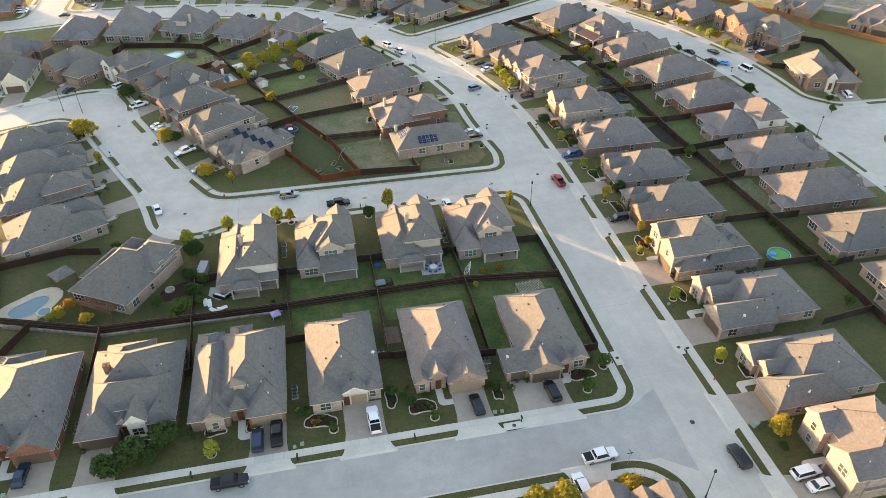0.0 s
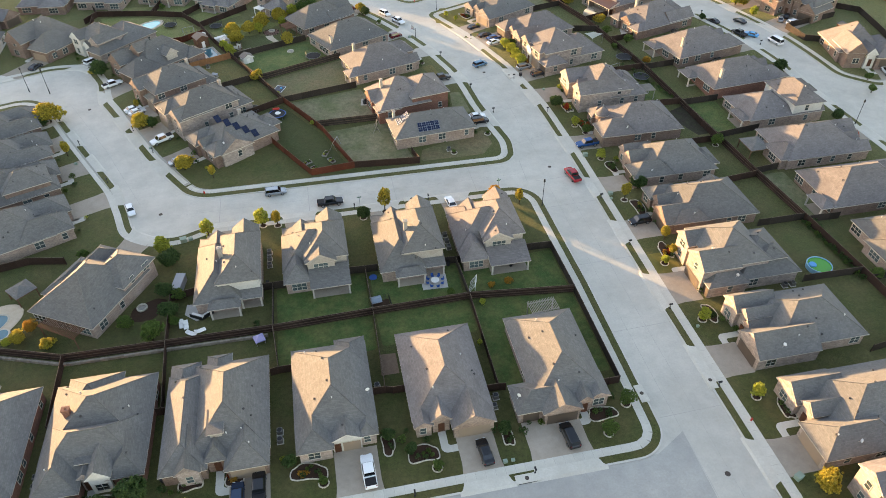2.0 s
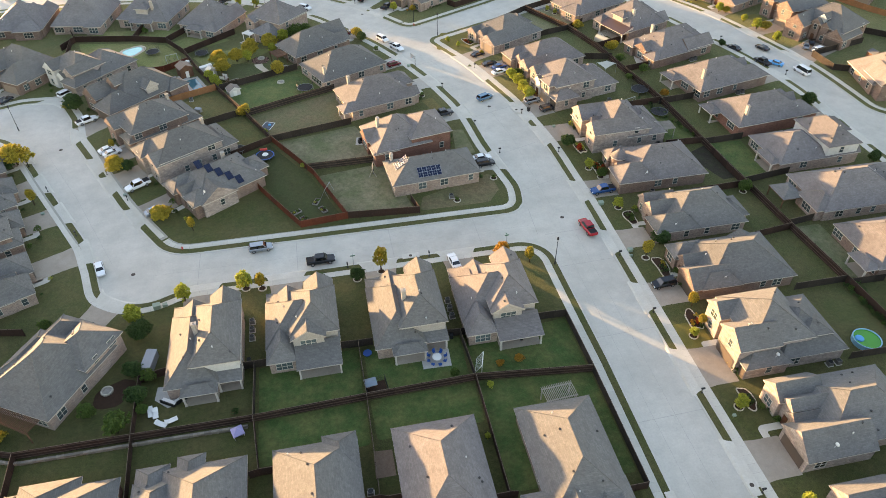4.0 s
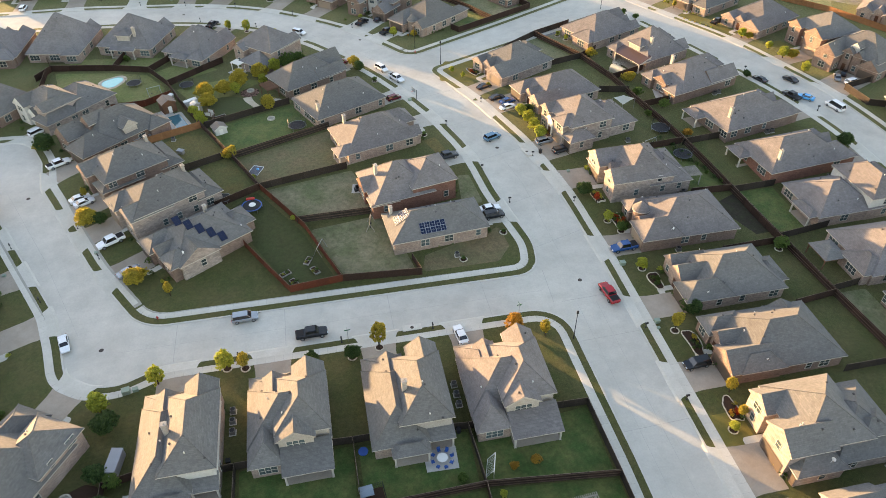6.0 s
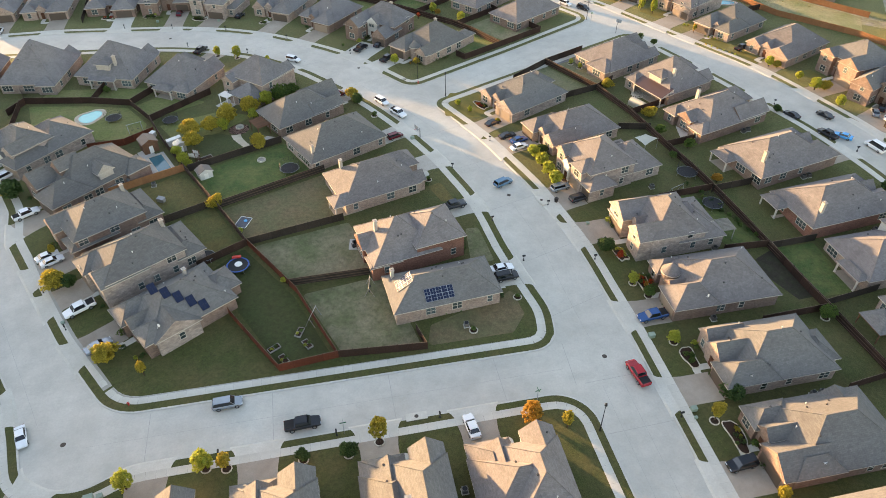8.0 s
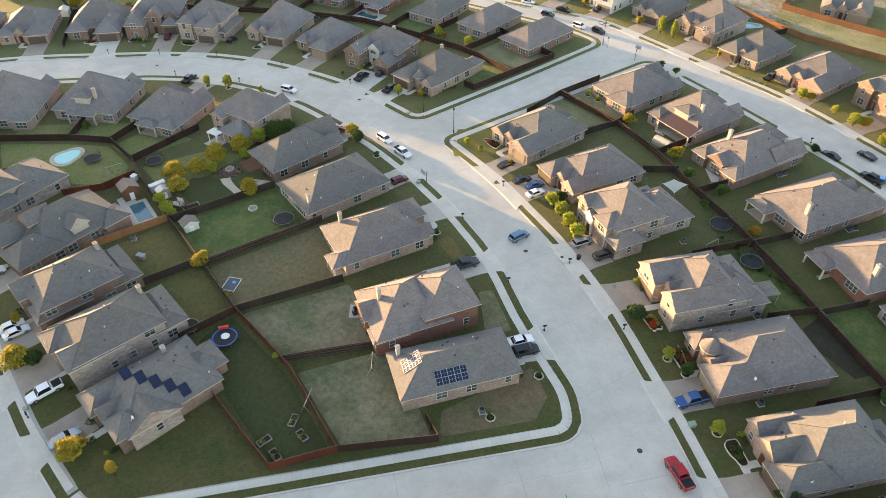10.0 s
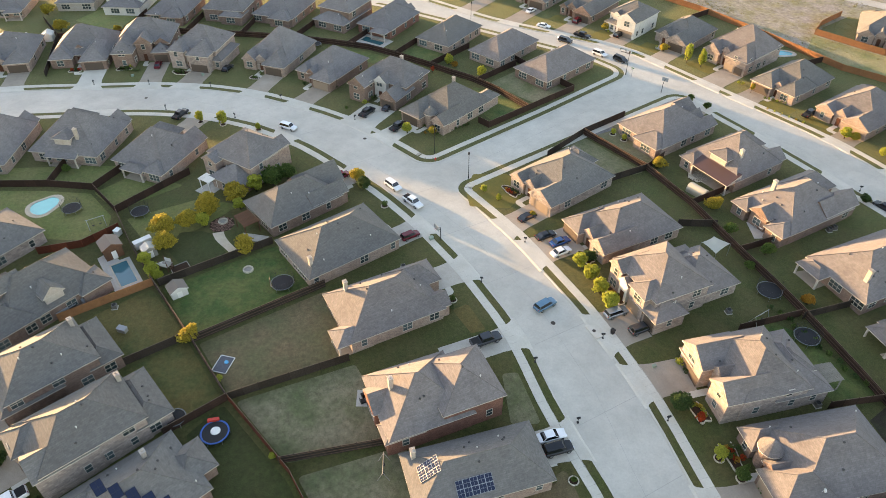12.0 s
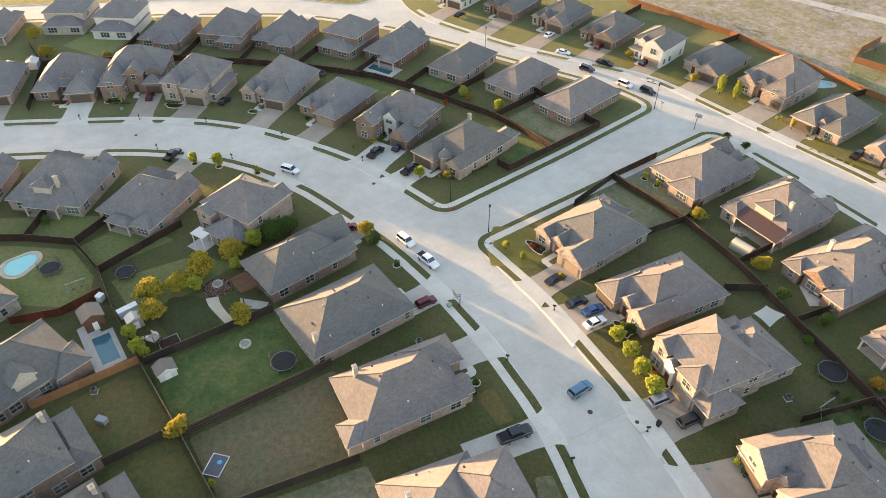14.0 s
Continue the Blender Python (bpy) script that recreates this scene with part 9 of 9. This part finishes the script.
for i in range(4):
    bm = bmesh.new()
    box(bm, -1.7, 1.7, 1.58, 1.7, -0.1, 0.26)
    bm.transform(Matrix.Rotation(i * math.pi / 2, 4, "Z") @ Matrix.Translation((0.06 if i % 2 else 0.0, 0, 0.004 * i)))
    part("board", bm, GREYWOOD, e)
bm = bmesh.new()
box(bm, -1.57, 1.57, -1.57, 1.57, -0.1, 0.14)
part("sand", bm, SOIL, e)
for x, y, a in ((3.0, 161.3, 65), (4.2, 158.4, 118), (-1.5, 158.6, 30), (0.1, 155.9, 118)):
    e = empty("raised_bed", pose(x, y, zg(x, y) + 0.14, 0, 0, a), "raised timber vegetable bed with plants", "raised bed", "raised beds")
    bm = lattice([-1.1, -1.0, -0.05, 0.05, 1.0, 1.1], [-0.55, -0.47, 0.47, 0.55], 0.0, 0.35)
    for v in bm.verts:
        v.co = (v.co.x, v.co.z, v.co.y)
    part("frame", bm, GREYWOOD, e)
    bm = bmesh.new()
    box(bm, -0.99, 0.99, -0.46, 0.46, 0, 0.26)
    part("soil", bm, SOIL, e)
    shrub("green", x + 0.3, y + 0.2, 0.95, "in a raised timber bed")
    shrub("lime", x - 0.4, y - 0.25, 0.85, "in a raised timber bed")
e = empty("play_mat", pose(-6.8, 192.4, zg(-6.8, 192.4) + 0.14, 0, 0, 65), "grey sand play area with a pale edge", "play area")
bm = bmesh.new()
box(bm, -1.7, 1.7, -1.25, 1.25, -0.3, 0.06)
part("sand", bm, material("grey_sand", rgb("54555a"), rgb("68696f"), 0.9, 2.0, 10.0, 0.5), e)
bm = bmesh.new()
bars(bm, [(-1.7, -1.25, 0.1), (1.7, -1.25, 0.1), (1.7, 1.25, 0.1), (-1.7, 1.25, 0.1), (-1.7, -1.25, 0.1)], 0.06)
part("edging", bm, WHITE_P, e)
bm = bmesh.new()
tube(bm, (0.5, -0.3, 0.06), (0.5, -0.3, 0.3), 0.35, 0.3, 14)
part("tub", bm, plain("tub_blue", rgb("4aa3cf"), 0.5), e, "light blue plastic tub")
# shade sail
e = empty("shade_sail", pose(85.0, 201.4, zg(85, 201.4) + 0.14, 0, 0, 20), "white fabric shade sail on thin posts", "shade sail")
corners = [(-1.9, -1.8, 2.5), (2.2, -1.5, 3.0), (1.9, 2.0, 2.4), (-2.1, 1.6, 3.0)]
bm = bmesh.new()
n = 8
g = [[None] * (n + 1) for _ in range(n + 1)]
for i in range(n + 1):
    for j in range(n + 1):
        u, v = i / n, j / n
        q = [sum(c[k] * w for c, w in zip(corners, ((1 - u) * (1 - v), u * (1 - v), u * v, (1 - u) * v))) for k in range(3)]
        pull = 0.16 * (math.sin(math.pi * u) + math.sin(math.pi * v)) / 2
        g[i][j] = bm.verts.new((q[0] * (1 - pull), q[1] * (1 - pull), q[2]))
for i in range(n):
    for j in range(n):
        bm.faces.new((g[i][j], g[i + 1][j], g[i + 1][j + 1], g[i][j + 1]))
bmesh.ops.solidify(bm, geom=bm.faces[:], thickness=0.02)
part("cloth", bm, plain("sail_cloth", rgb("cfcfc6"), 0.8), e)
for c in corners:
    bm = bmesh.new()
    tube(bm, (c[0] * 1.04, c[1] * 1.04, -0.3), (c[0] * 1.04, c[1] * 1.04, c[2]), 0.05, 0.05, 8)
    part("post", bm, STEEL, e)
# wheeled bins beside garages
for x, y, a in ((70.0, 134.6, 10), (70.2, 133.8, 0), (69.4, 118.4, 0), (-11.0, 118.6, 0), (68.2, 101.8, 0), (68.4, 103.6, 0), (-26.4, 79.8, 0), (23.6, 117, 0), (58.4, 186.2, 30)):
    e = empty("wheeled_bin", pose(x, y, zg(x, y) + 0.15, 0, 0, a), "dark plastic wheeled bin beside a garage", "bin", "wheeled bins")
    bm = bmesh.new()
    loft(bm, [[(-0.24, -0.26, 0.05), (0.24, -0.26, 0.05), (0.24, 0.26, 0.05), (-0.24, 0.26, 0.05)], [(-0.3, -0.34, 1.0), (0.3, -0.34, 1.0), (0.3, 0.34, 1.0), (-0.3, 0.34, 1.0)]])
    part("tub", bm, RUBBER, e)
    bm = bmesh.new()
    box(bm, -0.32, 0.32, -0.36, 0.36, 1.0, 1.07)
    part("lid", bm, BLACK, e)
# low stone wall beside the garden fence
e = empty("stone_wall", pose(-64.0, 112.2, 0.14), "low dry stone retaining wall under a fence", "stone wall")
wall_line = resample(fillet([(-64, 112.2), (-57.6, 110.2, 4), (-45.0, 105.8, 4), (-28.4, 105.7), (-11.0, 105.5)], False), 0.55)
bm = bmesh.new()
rng = random.Random(8)
for a, b in zip(wall_line, wall_line[1:]):
    for k in range(2):
        m = Matrix.Translation(((a.x + b.x) / 2 + 64.0, (a.y + b.y) / 2 - 112.2, 0.28 * k)) @ Matrix.Rotation(math.atan2(b.y - a.y, b.x - a.x) + rng.uniform(-0.1, 0.1), 4, "Z")
        for v in box(bm, -0.26, 0.26, -0.2 - rng.uniform(0, 0.08), 0.16, -0.05, 0.26 + rng.uniform(-0.03, 0.03)):
            v.co = m @ v.co
tagged(part("stone", bm, material("wall_stone", rgb("7d7468"), rgb("968c7e"), 0.9, 1.5, 6.0, 0.5, island=0.22), e), kind="stuff")
# small play canopy by the fence, and a dog kennel
e = empty("play_tent", pose(-12.6, 104.4, 0.14, 0, 0, 20), "small pale lilac garden play tent", "tent")
bm = bmesh.new()
roof_block(bm, (-0.8, 0.8, -0.8, 0.8, 1.0, "hip", 0.8), 0.1)
part("canopy", bm, [plain("lilac_cloth", rgb("9a93b8"), 0.8), plain("lilac_trim", rgb("7f7aa0"), 0.8)], e)
for sx in (-0.75, 0.75):
    for sy in (-0.75, 0.75):
        bm = bmesh.new()
        tube(bm, (sx, sy, -0.2), (sx, sy, 1.0), 0.03, 0.03, 6)
        part("pole", bm, WHITE_P, e)


# ---- more garden things ----
def basketball_hoop(x, y, yaw):
    """A pole with a backboard on an arm over the driveway."""
    e = empty("basketball_hoop", pose(x, y, zg(x, y) + 0.14, 0, 0, yaw), "black basketball hoop on a pole beside a driveway", "basketball hoop", "basketball hoops")
    bm = bmesh.new()
    tube(bm, (0, 0, -0.3), (0, 0, 3.0), 0.08, 0.07, 8)
    part("pole", bm, BLACK, e)
    bm = bmesh.new()
    bars(bm, [(0, 0, 2.4), (0.9, 0, 3.1)], 0.04)
    bars(bm, [(0, 0, 2.9), (0.9, 0, 3.5)], 0.04)
    part("arm", bm, BLACK, e)
    bm = bmesh.new()
    box(bm, 0.9, 0.95, -0.85, 0.85, 2.9, 3.95)
    part("backboard", bm, plain("clear_backboard", rgb("8f979b"), 0.2), e, "pale grey backboard")
    bm = bmesh.new()
    torus(bm, 1.22, 0, 3.05, 0.23, 0.02, 18, 5)
    part("rim", bm, HYD, e, "red rim")


basketball_hoop(34.4, 216.6, 200)
basketball_hoop(103.6, 264.2, 40)


def storage_box(x, y, yaw, w, d, h, mat, words):
    e = empty("storage_box", pose(x, y, zg(x, y) + 0.14, 0, 0, yaw), words, "storage box", "storage boxes")
    bm = bmesh.new()
    box(bm, -w / 2, w / 2, -d / 2, d / 2, -0.1, h)
    part("body", bm, mat, e)
    bm = bmesh.new()
    loft(bm, [[(u, -d / 2 - 0.05, h), (u, -d / 2 - 0.05, h + 0.08), (u, d / 2 + 0.05, h + 0.2), (u, d / 2 + 0.05, h)] for u in (-w / 2 - 0.05, w / 2 + 0.05)])
    part("lid", bm, GREY_PLASTIC if mat is not WHITE_P else WHITE_P, e)


storage_box(-35.0, 209.7, 40, 2.0, 1.2, 1.3, GREY_PLASTIC, "grey plastic storage box beside a wall")
storage_box(-33.6, 210.9, 40, 1.3, 1.2, 1.0, DARK_PLASTIC, "dark plastic storage box beside a wall")
storage_box(-31.2, 212.2, 40, 1.9, 1.1, 1.2, GREY_PLASTIC, "grey plastic storage box beside a wall")
storage_box(-24.0, 203.4, -30, 1.6, 0.9, 0.8, GREYWOOD, "weathered timber storage bench on a patio")
storage_box(-23.2, 226.4, 30, 3.4, 1.0, 1.5, WHITE_P, "long white garden store by the fence")
storage_box(-28.6, 231.0, 60, 1.2, 1.0, 1.2, WHITE_P, "white garden store beside a playhouse")
storage_box(-27.4, 121.6, 80, 4.0, 1.6, 1.6, GREY_PLASTIC, "pale grey garden store among the trees")


def lounger(x, y, yaw):
    e = empty("sun_lounger", pose(x, y, zg(x, y) + 0.14, 0, 0, yaw), "white sun lounger beside a patio", "sun lounger", "sun loungers")
    bm = bmesh.new()
    box(bm, -0.42, 0.42, -0.95, 0.4, 0.3, 0.42)
    part("mattress", bm, WHITE_P, e)
    bm = bmesh.new()
    loft(bm, [[(-0.42, 0.4, 0.3), (0.42, 0.4, 0.3), (0.42, 0.4, 0.42), (-0.42, 0.4, 0.42)], [(-0.42, 1.0, 0.62), (0.42, 1.0, 0.62), (0.42, 1.0, 0.74), (-0.42, 1.0, 0.74)]])
    part("backrest", bm, WHITE_P, e)
    for u in (-0.36, 0.36):
        for v in (-0.85, 0.75):
            bm = bmesh.new()
            box(bm, u - 0.03, u + 0.03, v - 0.03, v + 0.03, -0.1, 0.32)
            part("leg", bm, BLACK, e)


for x, y, a in ((-26.3, 111.2, 10), (-25.5, 110.8, 10), (-24.4, 108.6, 60), (-22.9, 109.0, 110)):
    lounger(x, y, a)
for x, y, a, w in ((-23.6, 112.7, -32, 2.6), (-21.8, 112.9, 35, 1.9)):
    e = empty("garden_sofa", pose(x, y, 0.3, 0, 0, a), "dark wicker garden sofa with white cushions", "sofa", "garden sofas")
    bm = bmesh.new()
    box(bm, -w / 2, w / 2, -0.4, 0.4, -0.1, 0.3)
    part("frame", bm, BLACK, e)
    bm = bmesh.new()
    box(bm, -w / 2 + 0.08, w / 2 - 0.08, -0.3, 0.36, 0.3, 0.44)
    part("cushion", bm, WHITE_P, e)
    bm = bmesh.new()
    box(bm, -w / 2, w / 2, -0.5, -0.38, 0.0, 0.75)
    part("backrest", bm, BLACK, e)

# wire kennel with a grey sheet over one end
e = empty("dog_kennel", pose(9.4, 108.9, 0.14, 0, 0, 6), "black wire dog run with a grey covered end", "kennel")
for i in range(4):
    bm = bmesh.new()
    for k in range(13):
        tube(bm, (-1.7 + 3.4 * k / 12, 1.4, -0.1), (-1.7 + 3.4 * k / 12, 1.4, 1.2), 0.018, 0.018, 4)
    for z in (0.1, 0.65, 1.2):
        tube(bm, (-1.7, 1.4, z), (1.7, 1.4, z), 0.022, 0.022, 4)
    bm.transform(Matrix.Rotation(i * math.pi / 2, 4, "Z") @ Matrix.Diagonal((0.82 if i % 2 else 1.0, 1.0 if i % 2 == 0 else 1.21, 1, 1)))
    tagged(part("panel", bm, BLACK, e), kind="stuff")
bm = bmesh.new()
roof_block(bm, (-1.6, -0.1, -0.2, 1.3, 1.25, "gx", 0.35), 0.1)
part("cover", bm, [plain("grey_sheeting", rgb("6d7a85"), 0.7), GREY_PLASTIC, GREY_PLASTIC], e, "grey sheet cover")
bm = bmesh.new()
box(bm, -1.6, 1.6, -1.3, 1.3, -0.1, 0.03)
part("base", bm, SOIL, e)
flat_disc("paddling_pool", 0.75, BLUE_PAD, "small round blue paddling pool by the fence", "paddling pool", [(8.8, 116.6)], 0.3)


def stone_ground(x, y, r, seed, mat, words):
    """Flat irregular stones laid close together on bare earth."""
    rng = random.Random(seed)
    e = empty("stone_patio", pose(x, y, zg(x, y) + 0.14), words, "patio", "stone patios")
    bm = bmesh.new()
    tube(bm, (0, 0, -0.1), (0, 0, 0.012), r, r, 24)
    part("earth", bm, SOIL, e)
    bm = bmesh.new()
    k = 0.52
    n = int(r / k) + 1
    for i in range(-n, n + 1):
        for j in range(-n, n + 1):
            cx, cy = (i + 0.5 * (j % 2)) * k + rng.uniform(-0.06, 0.06), j * k * 0.9 + rng.uniform(-0.06, 0.06)
            if math.hypot(cx, cy) > r * rng.uniform(0.86, 1.02):
                continue
            m = 6
            ph, s = rng.uniform(0, 6), rng.uniform(0.19, 0.26)
            top = [bm.verts.new((cx + s * rng.uniform(0.85, 1.1) * math.cos(ph + 6.283 * q / m), cy + s * rng.uniform(0.85, 1.1) * math.sin(ph + 6.283 * q / m), 0.05 + rng.uniform(0, 0.02))) for q in range(m)]
            low = [bm.verts.new((v.co.x, v.co.y, -0.02)) for v in top]
            bm.faces.new(top)
            for q in range(m):
                bm.faces.new((low[q], low[(q + 1) % m], top[(q + 1) % m], top[q]))
    tagged(part("stone", bm, mat, e), kind="stuff")


RED_STONE = material("red_brown_stone", rgb("75574c"), rgb("937568"), 0.9, 2.0, 9.0, 0.4, 0.02, island=0.3)
stone_ground(-8.4, 230.2, 2.5, 4, RED_STONE, "round terrace of red-brown stones about a fire pit")
stone_ground(94.7, 226.4, 2.3, 6, STONE, "round terrace of pale grey flat stones")
sheet("gravel_bed", [(76.0, 250.2), (78.6, 247.4), (84.6, 249.0), (84.0, 252.0)], 0.15, material("grey_gravel", rgb("6c6a68"), rgb("8c8a88"), 0.95, 0.8, 9.0, 0.9, 0.05, mid=3.0, mid_amount=0.4), label="grey gravel garden corner by the fence", category="gravel")
sheet("patio", [(14.2, 183.2), (13.6, 180.2), (16.6, 179.6), (17.0, 182.4)], 0.158, DECK_PALE, label="small pale deck behind a brick house", category="patio")
for x, y, a in ((15.0, 181.9, 20), (14.8, 180.8, -70)):
    lounge = empty("garden_chair", pose(x, y, zg(x, y) + 0.16, 0, 0, a), "dark garden chair on a small deck", "chair", "garden chairs")
    bm = bmesh.new()
    box(bm, -0.35, 0.35, -0.35, 0.35, 0.0, 0.42)
    part("seat", bm, BLACK, lounge)
    bm = bmesh.new()
    box(bm, -0.35, 0.35, -0.42, -0.33, 0.0, 0.9)
    part("backrest", bm, BLACK, lounge)
